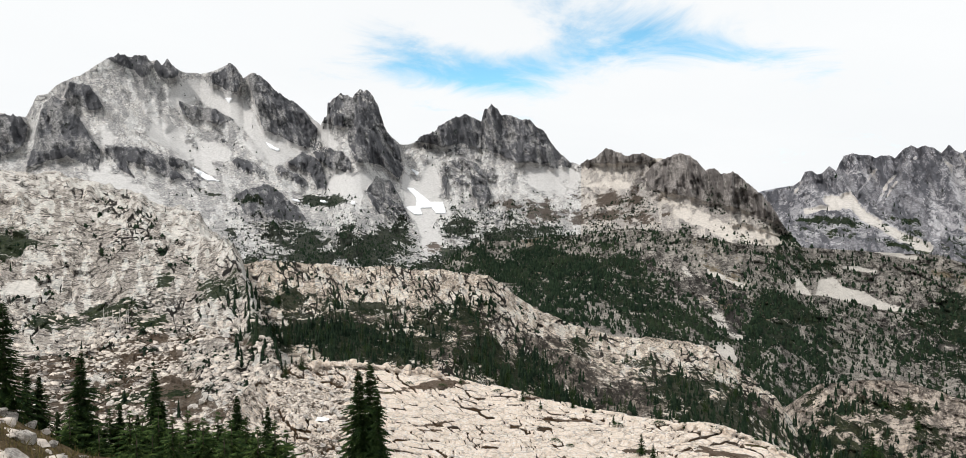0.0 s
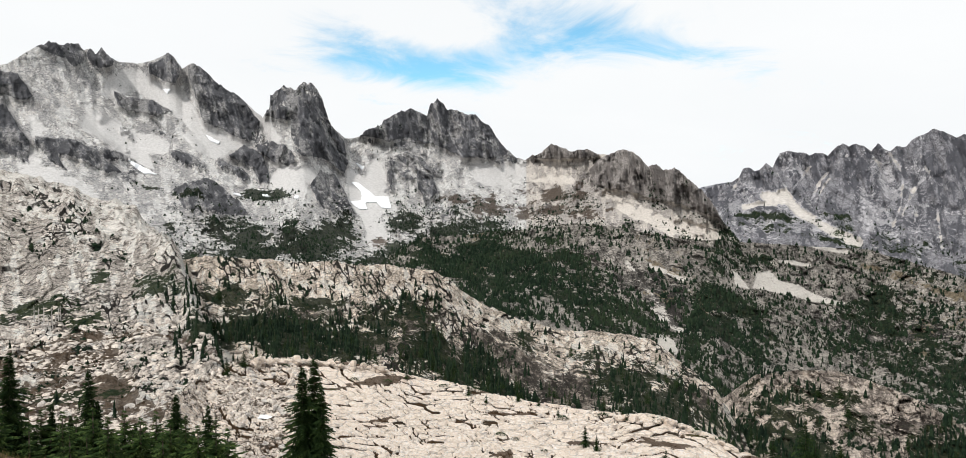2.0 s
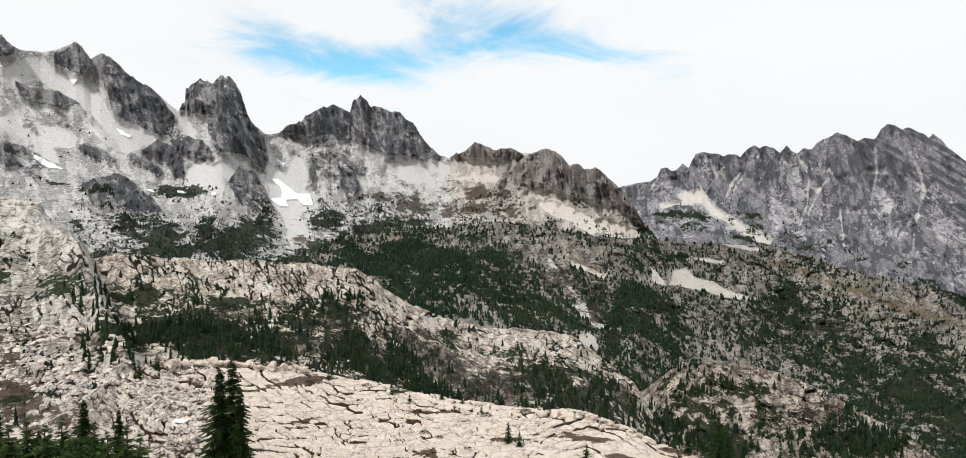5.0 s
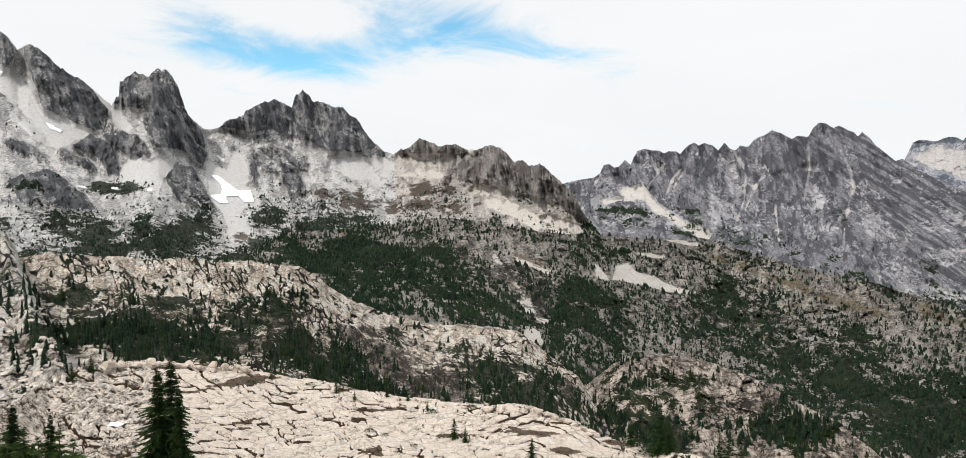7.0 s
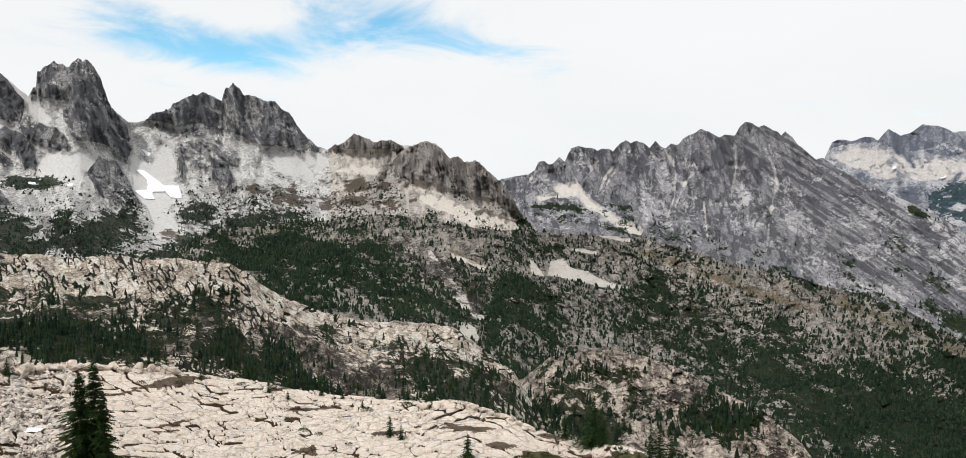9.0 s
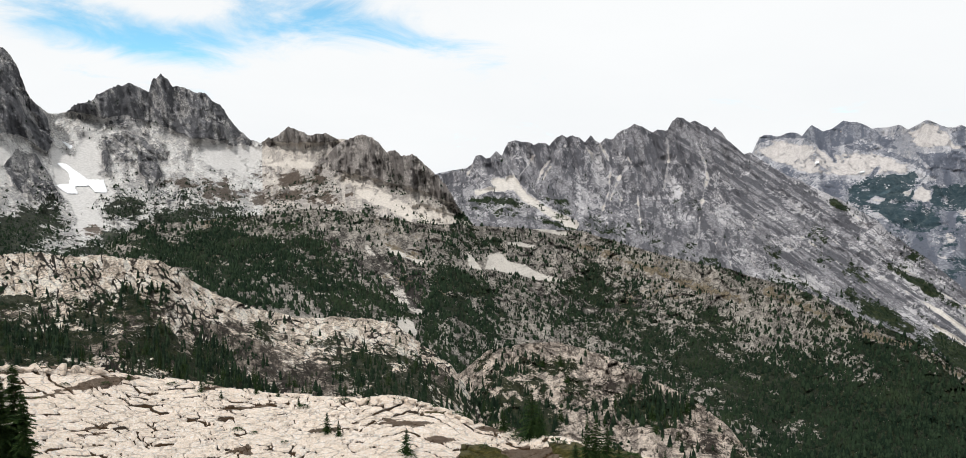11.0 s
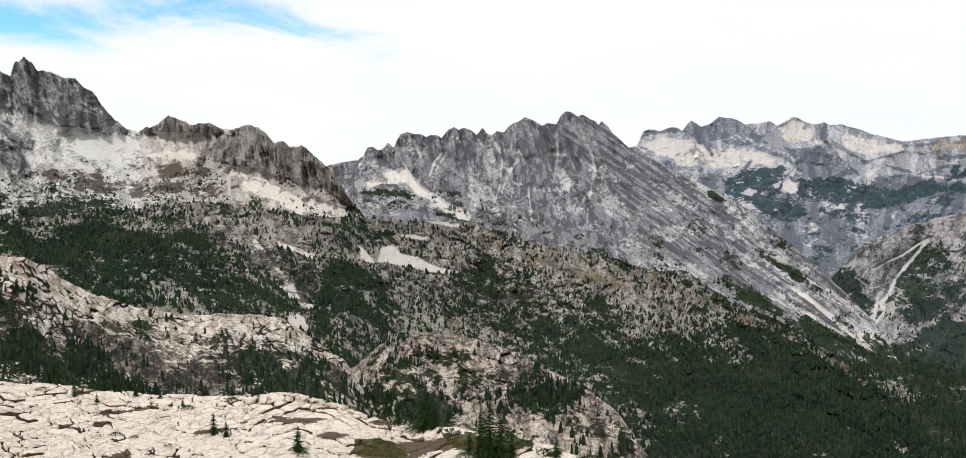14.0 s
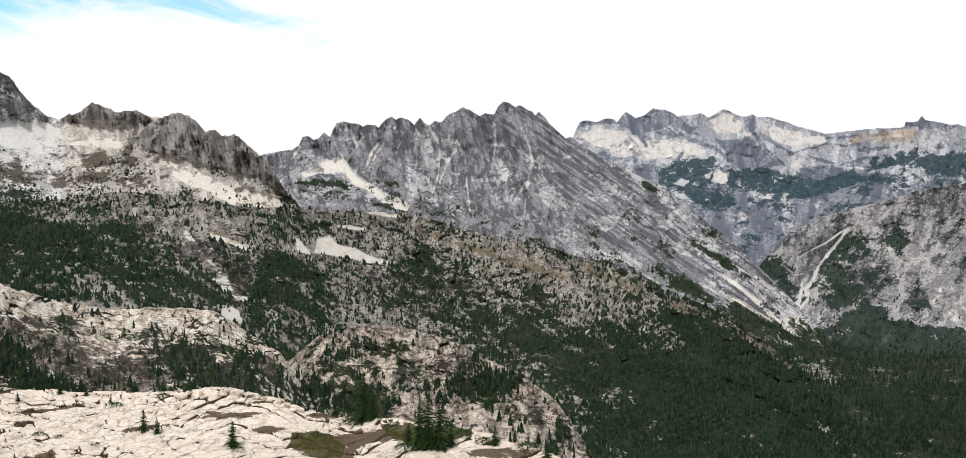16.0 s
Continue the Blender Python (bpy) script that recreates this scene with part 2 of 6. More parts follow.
M_TURF = rock("alpine_turf", 0.04, (0.18, 0.13, 0.07), (0.115, 0.083, 0.045), (0.07, 0.054, 0.034), (0.025, 0.022, 0.015), earth=(0.13, 0.085, 0.045), crack=0.4, grain=0.0)
ns = Nodes("old_snow")
M_SNOW = ns.done(ns.mix(ns.noise(ns.pos, 0.25, 6, 0.7), (0.72, 0.74, 0.77), (0.88, 0.89, 0.90)), 0.6)


def needles(name, a, b, light=None):
    n = Nodes(name)
    c = n.mix(n.step(n.island, 0.25, 1.0), a, b)
    c = n.mix(n.step(n.noise(n.pos, 0.02, 4, 0.7), 0.45, 0.65, 0.0, 0.5), c, b)
    if light:
        c = n.mix(n.step(n.noise(n.pos, 0.011, 6, 0.72, 0.4), 0.52, 0.70, 0.0, 0.5), c, light)
    return n.done(c, 0.75)


M_NEEDLE = needles("fir_needles", (0.010, 0.024, 0.008), (0.034, 0.056, 0.015))
M_YOUNG = needles("young_fir_needles", (0.018, 0.038, 0.011), (0.072, 0.108, 0.030))
M_FARNEEDLE = needles("distant_needles", (0.006, 0.014, 0.008), (0.020, 0.034, 0.018), (0.036, 0.050, 0.024))
nb = Nodes("fir_bark")
M_BARK = nb.done(nb.mix(nb.noise(nb.scaled(1, 1, 0.2), 9.0, 5, 0.7), (0.05, 0.04, 0.03), (0.16, 0.13, 0.105)))


# ---- terrain tools ----
def lattice(i, j, k):
    h = (i.astype(np.uint32) * np.uint32(374761393) + j.astype(np.uint32) * np.uint32(668265263) + k.astype(np.uint32) * np.uint32(2147483647 - 5))
    h = (h ^ (h >> np.uint32(13))) * np.uint32(1274126177)
    h = h ^ (h >> np.uint32(16))
    return (h & np.uint32(0xFFFFFF)).astype(np.float32) / np.float32(0xFFFFFF)


def value(p):
    f = np.floor(p)
    i = f.astype(np.int64)
    w = (p - f).astype(np.float32)
    w = w * w * (3 - 2 * w)
    x, y, z = w[..., 0], w[..., 1], w[..., 2]
    tot = 0
    for a in (0, 1):
        for b in (0, 1):
            lo = lattice(i[..., 0] + a, i[..., 1] + b, i[..., 2])
            hi = lattice(i[..., 0] + a, i[..., 1] + b, i[..., 2] + 1)
            tot = tot + (x if a else 1 - x) * (y if b else 1 - y) * (lo * (1 - z) + hi * z)
    return tot


def fbm(p, size, octaves=4, gain=0.5, shift=0.0):
    """Soft noise about 0, within about +-0.5; size is the largest feature in metres."""
    tot, amp, norm, q = 0, 1.0, 0.0, p / size + 137.3 + shift
    for _ in range(octaves):
        tot = tot + amp * (value(q) - 0.5)
        norm += amp
        q, amp = q * 2.03 + 11.7, amp * gain
    return tot / norm


def ridged(p, size, octaves=4, gain=0.55, shift=0.0):
    """Sharp ridges and gullies, 0 in the gullies to 1 on the arêtes."""
    tot, amp, norm, q = 0, 1.0, 0.0, p / size + 71.9 + shift
    for _ in range(octaves):
        v = 1 - np.abs(2 * value(q) - 1)
        tot = tot + amp * v * v
        norm += amp
        q, amp = q * 2.07 + 5.3, amp * gain
    return tot / norm


def blocks(u, v, seed):
    """Jointed rock: how far inside its block each place lies, and the block's own random number."""
    iu, iv = np.floor(u).astype(np.int64), np.floor(v).astype(np.int64)
    one = np.full(u.shape, 9.0, np.float32)
    two = one.copy()
    who = np.zeros(u.shape, np.float32)
    for a in (-1, 0, 1):
        for b in (-1, 0, 1):
            s = np.full(iu.shape, seed)
            d = np.hypot(iu + a + lattice(iu + a, iv + b, s) - u, iv + b + lattice(iu + a, iv + b, s + 7) - v)
            near = d < one
            two = np.where(near, one, np.minimum(two, d))
            who = np.where(near, lattice(iu + a, iv + b, s + 13), who)
            one = np.where(near, d, one)
    return two - one, who


def facets(u, v, seed):
    """Broken rock: a facet's edge, its own number, and how its face is tilted."""
    iu, iv = np.floor(u).astype(np.int64), np.floor(v).astype(np.int64)
    one = np.full(u.shape, 9.0, np.float32)
    two = one.copy()
    who, du, dv = (np.zeros(u.shape, np.float32) for _ in range(3))
    for a in (-1, 0, 1):
        for b in (-1, 0, 1):
            s = np.full(iu.shape, seed)
            x = iu + a + lattice(iu + a, iv + b, s) - u
            y = iv + b + lattice(iu + a, iv + b, s + 7) - v
            d = np.hypot(x, y)
            near = d < one
            two = np.where(near, one, np.minimum(two, d))
            who, du, dv = np.where(near, lattice(iu + a, iv + b, s + 13), who), np.where(near, x, du), np.where(near, y, dv)
            one = np.where(near, d, one)
    tilt = ((who * 17) % 1 - 0.5) * du * 2.4 + ((who * 41) % 1 - 0.5) * dv * 2.4
    return two - one, who, tilt


def smooth(x, lo, hi):
    t = np.clip((x - lo) / (hi - lo), 0, 1)
    return t * t * (3 - 2 * t)


def valley_floor(r):
    """The ground sheet's height at a distance from the lookout."""
    return np.interp(r, [0, 2.5, 8, 130, 700, 1600, 4950], [0, -0.02, -4.5, -75, -330, -520, -560])


def ovals(A, E, P, size, spots, wobble=0.45):
    """1 inside, 0 outside of ragged ovals on a face: (bearing, rise, half width, half height[, lean])."""
    d = np.full(A.shape, 9.0)
    for s in spots:
        b, e, hw, hh = s[:4]
        lean = s[4] if len(s) > 4 else 0.0
        du, dv = A - b, E - e
        d = np.minimum(d, np.hypot((du + lean * dv) / hw, (dv - lean * du) / hh))
    return np.clip(1 - 0.5 * d + 4.0 * wobble * fbm(P, size * 0.8, 6, 0.66, 3.1 + len(spots)), 0, 1)


def strokes(A, E, P, size, lines, wobble=0.15):
    """1 along ragged bands on a face, such as gullies and spurs: (half width, (bearing, rise), (bearing, rise), ...)."""
    d = np.full(A.shape, 9.0)
    for wide, *way in lines:
        for (b0, e0), (b1, e1) in zip(way, way[1:]):
            ux, uy = b1 - b0, e1 - e0
            f = np.clip(((A - b0) * ux + (E - e0) * uy) / (ux * ux + uy * uy), 0, 1)
            d = np.minimum(d, np.hypot(A - b0 - f * ux, E - e0 - f * uy) / wide)
    return np.clip(1.1 - 0.5 * d + 4.0 * wobble * fbm(P, size, 5, 0.62, 2.3 + len(lines)), 0, 1)


def shapes(A, E, P, size, outlines, ragged=0.12):
    """How far inside the nearest of several outlines on a face a place lies, in degrees (below 0: outside), with ragged edges."""
    a = A + ragged * (2.2 * fbm(P, size, 5, 0.62, 4.4))
    e = E + ragged * (2.2 * fbm(P, size, 5, 0.62, 9.4))
    best = np.full(A.shape, -2.0)
    for line in outlines:
        bs, es = [p[0] for p in line], [p[1] for p in line]
        r, c = np.nonzero((a > min(bs) - 1) & (a < max(bs) + 1) & (e > min(es) - 1) & (e < max(es) + 1))
        if not len(r):
            continue
        x, y = a[r, c], e[r, c]
        far, odd = np.full(x.shape, 9.0), np.zeros(x.shape, bool)
        for (b0, e0), (b1, e1) in zip(line, line[1:] + line[:1]):
            ux, uy = b1 - b0, e1 - e0
            f = np.clip(((x - b0) * ux + (y - e0) * uy) / (ux * ux + uy * uy + 1e-9), 0, 1)
            far = np.minimum(far, np.hypot(x - b0 - f * ux, y - e0 - f * uy))
            if e0 != e1:
                odd ^= ((e0 > y) != (e1 > y)) & (x < b0 + ux * (y - e0) / uy)
        best[r, c] = np.maximum(best[r, c], np.where(odd, far, -far))
    return best


FORMS = {}


def landform(name, label, category, material, crest, foot, step=0.07, curve=1.5, cover=None, relief=None, cuts=(), fall=0.8, mixin=0.0, rows=None, steep=True, head=0.6, bold=0.007, dip=-14.0, long=1.25, net=1.0, plumb=False):
    """A hill or mountain between its foot and its crest line: (bearing, rise, distance) from the lookout, in degrees and metres.
    cover() gives its ground cover, relief() how far the rock stands out and up."""
    crest, foot = np.array(crest, float), np.array(foot, float)
    az = np.arange(crest[0, 0], crest[-1, 0] + step / 2, step)
    ce, cr = np.interp(az, crest[:, 0], crest[:, 1]), np.interp(az, crest[:, 0], crest[:, 2])
    fe, fr = np.interp(az, foot[:, 0], foot[:, 1]), np.interp(az, foot[:, 0], foot[:, 2])
    rows = rows or int(np.percentile(ce - fe, 90) / step) + 2
    s = np.linspace(0, 1, rows)[:, None]
    # notches and pinnacles of the skyline belong to the upper face alone
    m = int(2.0 / step)
    even = np.convolve(np.pad(ce, m, mode="edge"), np.ones(2 * m + 1) / (2 * m + 1), mode="valid")
    E = fe + (even - fe) * s + (ce - even) * smooth(s, head, 1.0)
    R = fr + (cr - fr) * ((1 - mixin) * (1 - (1 - s) ** curve) + mixin * s)
    A = np.broadcast_to(az, E.shape)
    sa, ca = np.sin(np.radians(A)), np.cos(np.radians(A))
    P = np.stack([R * sa, R * ca, EYE + R * np.tan(np.radians(E))], -1)
    # rock structure on steep faces runs along the face, not along the ground
    Q = P
    if steep:
        span = float(np.mean(cr))
        Q = np.stack([span * np.radians(A), R * 0.2, span * np.radians(E)], -1)
    marks = cover(A, E, s, Q) if cover else {}
    if steep and bold:
        even_q = Q * np.array([1.0, 0.0, 1.0])
        w1, w2 = fbm(even_q, 0.05 * span, 4, 0.6, 1.7), fbm(even_q, 0.05 * span, 4, 0.6, 5.1)
        lie = np.radians(dip(A, E) if callable(dip) else dip)
        a, c = (Q[..., 0] * np.cos(lie) + Q[..., 2] * np.sin(lie)) / long, Q[..., 2] * np.cos(lie) - Q[..., 0] * np.sin(lie)
        e1, k1, t1 = facets(a / (0.0125 * span) + 1.8 * w1, c / (0.0125 * span) + 1.8 * w2, 2)
        e2, k2, t2 = facets(a / (0.0050 * span) + 3 * w1, c / (0.0050 * span) + 3 * w2, 3)
        marks["facet"] = (k1 - 0.5) + 1.1 * t1 + 0.42 * (k2 - 0.5) + 0.5 * t2
        broken = smooth(fbm(Q, 0.06 * span, 4, 0.65, 8.8), -0.08, 0.10)
        dashed = 0.2 + 0.8 * smooth(fbm(even_q, 0.014 * span, 3, 0.6, 6.3), -0.10, 0.06)
        marks["joint"] = np.maximum(smooth(e1, 0.12, 0.0) * (0.35 + 0.65 * broken), 0.9 * smooth(e2, 0.20, 0.02) * broken) * dashed * (1 - 0.85 * smooth(np.asarray(marks.get("scree", 0.0)), 0.35, 0.6))
    out, up = relief(A, E, s, Q, marks) if relief else (0, 0)
    if steep and bold:
        plain = (1 - 0.9 * smooth(np.asarray(marks.get("scree", 0.0)), 0.35, 0.65)) * (1 - np.asarray(marks.get("calm", 0.0)))
        marks["joint"] = np.clip(net * marks["joint"], 0, 1) * (1 - np.asarray(marks.get("calm", 0.0)))
        marks["joint"] = np.maximum(marks["joint"], np.asarray(marks.get("line", 0.0)))
        out = out + plain * R * (bold * marks["facet"] - 0.6 * bold * marks["joint"])
    # where the ground lies flat to the view, relief rises instead of standing out
    rise = R * np.radians(np.gradient(E, axis=0)) / np.maximum(np.gradient(R, axis=0), 1e-3)
    lying = np.clip(1.2 - rise * 2.6, 0, 0.93) if steep else 0.0
    up = up + out * lying * np.clip(rise, 0.06, 0.3)
    out = out * (1 - lying)
    k = 1 - np.clip(out / R, -0.3, 0.3)
    if plumb:
        # faces lean back: rock below a swelling stands at least as far out as the swelling
        reach, tall = R * k, (P[..., 2] - EYE) * k
        for i in range(len(reach) - 2, -1, -1):
            reach[i] = np.minimum(reach[i], 0.15 * reach[i] + 0.85 * (reach[i + 1] - 0.55 * np.maximum(tall[i + 1] - tall[i], 0)))
        k = np.clip(reach / R, 0.7, 1.3)
    P[..., 0] *= k
    P[..., 1] *= k
    P[..., 2] = EYE + (P[..., 2] - EYE) * k + up
    # the back slope, down to the ground, and a skirt under the foot
    back, last = [], P[-1]
    rl = np.hypot(last[:, 0], last[:, 1])
    depth = np.maximum(last[:, 2] - valley_floor(rl), 5)
    for f in (0.03, 0.1, 0.25, 0.5, 0.8, 1.02):
        q = last.copy()
        rr = np.minimum(rl + depth * f / fall, 4960 - 0 * rl)
        q[:, 0], q[:, 1] = rr * sa[-1], rr * ca[-1]
        q[:, 2] = last[:, 2] - depth * f + fbm(q, 60, 3)[:] * depth * 0.06 * (f < 1)
        back.append(q)
    under = P[0].copy()
    ru = np.hypot(under[:, 0], under[:, 1])
    under[:, 2] = np.minimum(valley_floor(ru), under[:, 2]) - 2
    G = np.concatenate([under[None], P, np.array(back)])
    nr = len(G)
    if "grain" not in marks:
        marks["grain"] = 0.5 + 2.6 * fbm(Q * np.array([1, 1, 0.22]), 0.007 * float(np.mean(cr)), 4, 0.66)
    full = {}
    for key in ("crag", "veg", "scree", "earth", "grain", "joint"):
        v = np.broadcast_to(np.asarray(marks.get(key, 0.0), np.float32), A.shape)
        full[key] = np.concatenate([v[:1], v, np.repeat(v[-1:], len(back), 0)])
    FORMS[name] = (az, P, marks, R)
    edges = [0] + [int(np.searchsorted(az, c)) for c in cuts] + [len(az) - 1]
    made = []
    labels = label if isinstance(label, (list, tuple)) else [label]
    mats = material if isinstance(material, (list, tuple)) else [material]
    names = name if isinstance(name, (list, tuple)) else [name]
    for n, (lo, hi) in enumerate(zip(edges, edges[1:])):
        made.append(sheet(category, G[:, lo:hi + 1], {k: v[:, lo:hi + 1] for k, v in full.items()}, mats[n % len(mats)]))
        tagged(made[-1], labels[n % len(labels)], category.replace("_", " "), kind="structure")
    return made


def sheet(name, G, fields, material):
    nr, nc = G.shape[:2]
    me = bpy.data.meshes.new(name)
    i = np.arange(nr * nc, dtype=np.int32).reshape(nr, nc)
    quads = np.stack([i[:-1, :-1], i[:-1, 1:], i[1:, 1:], i[1:, :-1]], -1).reshape(-1, 4)
    me.vertices.add(nr * nc)
    me.vertices.foreach_set("co", G.astype(np.float32).ravel())
    me.loops.add(quads.size)
    me.loops.foreach_set("vertex_index", quads.ravel())
    me.polygons.add(len(quads))
    me.polygons.foreach_set("loop_start", np.arange(0, quads.size, 4, dtype=np.int32))
    for key, v in fields.items():
        if np.any(v):
            me.attributes.new(key, "FLOAT", "POINT").data.foreach_set("value", np.ascontiguousarray(v, np.float32).ravel())
    me.materials.append(material)
    me.update(calc_edges=True)
    me.validate()
    return new(name, me)


# ---- ground ----
gaz = np.radians(np.arange(-180, 180.1, 2.0))
grr = np.array([0.01, 1, 2.5, 4, 8, 16, 30, 60, 130, 240, 420, 700, 1100, 1600, 2300, 3200, 4100, 4950.0])
GA, GR = np.meshgrid(gaz, grr)
gpos = np.stack([GR * np.sin(GA), GR * np.cos(GA), valley_floor(GR)], -1)
gpos[..., 0] += 0.3
gpos[..., 2] += fbm(gpos, 120, 4) * np.minimum(GR * 0.02, 20) * (GR > 8)
ground = sheet("ground", gpos, {"veg": smooth(GR, 60, 400) * 0.9}, M_TURF)
tagged(ground, "turf and forest floor falling away into the valley", "ground", kind="structure")

# ---- the high range: a broad massif, a split tower, a dark peak and a brown columnar ridge ----
MASSIF = [(-38, 3.0), (-34.67, 4.05), (-33.39, 5.05), (-32.07, 5.96), (-31.74, 5.90), (-31.25, 5.74), (-30.64, 5.77), (-30.03, 7.17), (-29.41, 7.32), (-28.91, 7.90), (-28.26, 8.26), (-27.54, 8.63), (-26.81, 9.16), (-26.06, 9.69), (-25.31, 10.10), (-24.38, 10.05), (-23.61, 10.18), (-23.23, 9.81), (-22.84, 9.95), (-22.58, 9.52), (-22.18, 10.00), (-21.68, 9.41), (-21.09, 9.20), (-20.09, 9.17), (-19.27, 9.38), (-18.65, 9.66), (-18.11, 9.98), (-17.62, 9.63), (-17.21, 8.97), (-16.66, 9.41), (-15.95, 9.15), (-14.90, 8.11), (-13.84, 7.49), (-12.98, 6.85), (-12.33, 6.21), (-11.95, 5.95)]
TOWER = [(-12.08, 5.41), (-11.81, 5.99), (-11.40, 6.66), (-11.35, 7.45), (-11.17, 7.37), (-10.95, 7.77), (-10.32, 8.09), (-9.84, 8.01), (-9.53, 7.80), (-9.30, 8.24), (-9.03, 8.47), (-8.76, 8.25), (-8.45, 8.43), (-8.09, 7.95), (-7.74, 7.33), (-7.44, 6.27), (-7.08, 5.33), (-6.54, 4.88), (-6.14, 4.52), (-5.55, 4.47)]
PEAK = [(-5.05, 4.66), (-4.27, 5.25), (-3.58, 5.38), (-3.26, 5.79), (-2.20, 6.33), (-1.28, 6.69), (-0.60, 6.42), (-0.09, 6.05), (0.09, 6.86), (0.65, 7.35), (1.06, 7.13), (1.38, 6.58), (2.16, 6.49), (2.84, 6.25), (3.44, 6.20), (3.98, 5.74), (4.57, 5.42), (4.89, 4.87), (5.35, 4.10), (5.89, 3.64), (6.48, 3.13), (7.16, 2.90)]
COLUMNS = [(7.61, 3.17), (8.42, 3.47), (9.19, 4.05), (9.86, 3.85), (10.52, 3.53), (11.85, 3.64), (12.51, 3.27), (13.38, 3.25), (14.33, 3.59), (15.11, 3.44), (15.75, 2.90), (16.18, 2.36), (16.81, 2.52), (17.32, 2.08), (18.07, 2.20), (18.69, 1.75), (19.31, 1.18), (19.93, 0.65), (20.54, -0.09), (21.35, -1.51), (22.55, -2.99), (24.0, -5.2)]


def far_off(line, away):
    b, d = zip(*away)
    return [(x, e, float(np.interp(x, b, d))) for x, e in line]


# outlines of the crags, the scree and the snow: bearing and rise
WEST = [(-34.95, 5.15), (-33.38, 5.54), (-32.07, 5.88), (-31.57, 5.94), (-30.98, 5.71), (-30.52, 5.18), (-30.78, 4.00), (-31.40, 3.43), (-32.13, 3.14), (-34.70, 2.84)]
PYRAMID = [(-29.10, 7.10), (-29.73, 6.63), (-30.07, 5.20), (-30.27, 4.02), (-30.81, 2.31), (-29.67, 2.89), (-28.40, 3.24), (-26.57, 2.38), (-26.47, 3.85), (-27.08, 4.57), (-27.56, 5.72), (-27.76, 6.59), (-28.47, 6.98)]
BEHIND = [(-28.16, 8.15), (-27.01, 8.02), (-26.62, 7.37), (-26.23, 6.67), (-26.75, 6.36), (-27.69, 6.59), (-28.46, 7.14)]
SUMMIT_TOP = [(-25.9, 9.75), (-25.2, 10.3), (-24.3, 10.25), (-23.5, 10.3), (-23.1, 9.6), (-23.35, 8.9), (-23.9, 8.6), (-24.3, 9.1), (-24.9, 9.3)]
HORNS = [(-22.84, 10.11), (-22.02, 10.08), (-21.44, 9.30), (-21.45, 8.88), (-22.67, 8.73), (-23.16, 9.36)]
SHOULDER = [(-18.03, 10.15), (-17.38, 9.12), (-17.30, 8.53), (-17.65, 7.97), (-18.51, 8.19), (-19.41, 8.53), (-19.39, 9.20), (-18.49, 9.58)]
PATCH = [(-21.48, 7.22), (-20.60, 6.92), (-19.15, 6.85), (-17.96, 6.07), (-18.88, 5.62), (-19.45, 5.90), (-20.78, 5.98), (-21.33, 6.43)]
BAND = [(-26.13, 4.15), (-24.90, 4.06), (-23.80, 3.92), (-22.15, 2.73), (-21.13, 1.81), (-22.16, 1.80), (-23.82, 2.71), (-24.92, 2.98), (-24.41, 1.95), (-25.23, 2.40), (-26.00, 3.42)]
LONG = [(-16.92, 9.19), (-16.32, 9.51), (-15.74, 9.23), (-14.77, 8.32), (-13.83, 7.57), (-12.76, 6.46), (-12.12, 5.59), (-12.13, 4.70), (-10.37, 3.73), (-9.76, 3.11), (-10.08, 2.43), (-10.87, 2.61), (-12.49, 4.03), (-13.27, 4.20), (-14.34, 4.85), (-15.92, 5.43), (-16.48, 7.32)]
TOWER_ROCK = [(-11.48, 7.63), (-10.99, 7.99), (-10.32, 8.27), (-9.52, 8.02), (-9.03, 8.69), (-8.40, 8.61), (-7.65, 7.42), (-7.04, 5.46), (-6.14, 4.07), (-5.84, 2.61), (-6.16, 1.75), (-6.98, 2.43), (-7.78, 3.11), (-9.58, 3.24), (-9.92, 4.72), (-9.91, 5.70), (-11.76, 5.99)]
TOWER_FOOT = [(-12.49, 3.89), (-10.37, 4.05), (-9.76, 3.24), (-9.76, 2.61), (-11.05, 2.61), (-12.15, 3.23)]
DOME = [(-13.27, 3.89), (-12.62, 3.71), (-11.84, 2.92), (-11.46, 1.75), (-11.56, 1.12), (-12.17, 1.12), (-12.64, 2.24), (-14.24, 3.08)]
LOW_DOME = [(-15.63, 1.43), (-14.57, 0.81), (-13.33, -0.35), (-13.03, -1.16), (-15.46, -1.05), (-17.15, -0.68), (-17.96, 0.64), (-17.21, 0.95)]
SPUR = [(-7.79, 2.34), (-6.80, 1.75), (-6.18, 0.42), (-5.51, -1.05), (-6.83, -1.31), (-8.18, -0.21), (-8.61, 1.11)]
ROUND = [(-2.68, 3.11), (-1.67, 3.52), (-0.48, 3.10), (0.34, 2.22), (0.66, 0.39), (-0.18, -0.58), (-0.86, 0.76), (-0.85, 2.09), (-2.00, 2.74)]
PEAK_ROCK = [(-5.05, 4.75), (-4.27, 5.43), (-3.30, 6.02), (-2.15, 6.51), (-1.14, 6.87), (-0.14, 6.23), (0.05, 7.04), (0.65, 7.53), (1.47, 6.85), (3.07, 6.39), (4.58, 5.60), (5.35, 4.28), (6.48, 3.18), (4.43, 3.02), (2.60, 3.03), (1.45, 3.68), (0.31, 4.10), (-1.53, 4.52), (-2.90, 4.25), (-4.04, 4.57)]
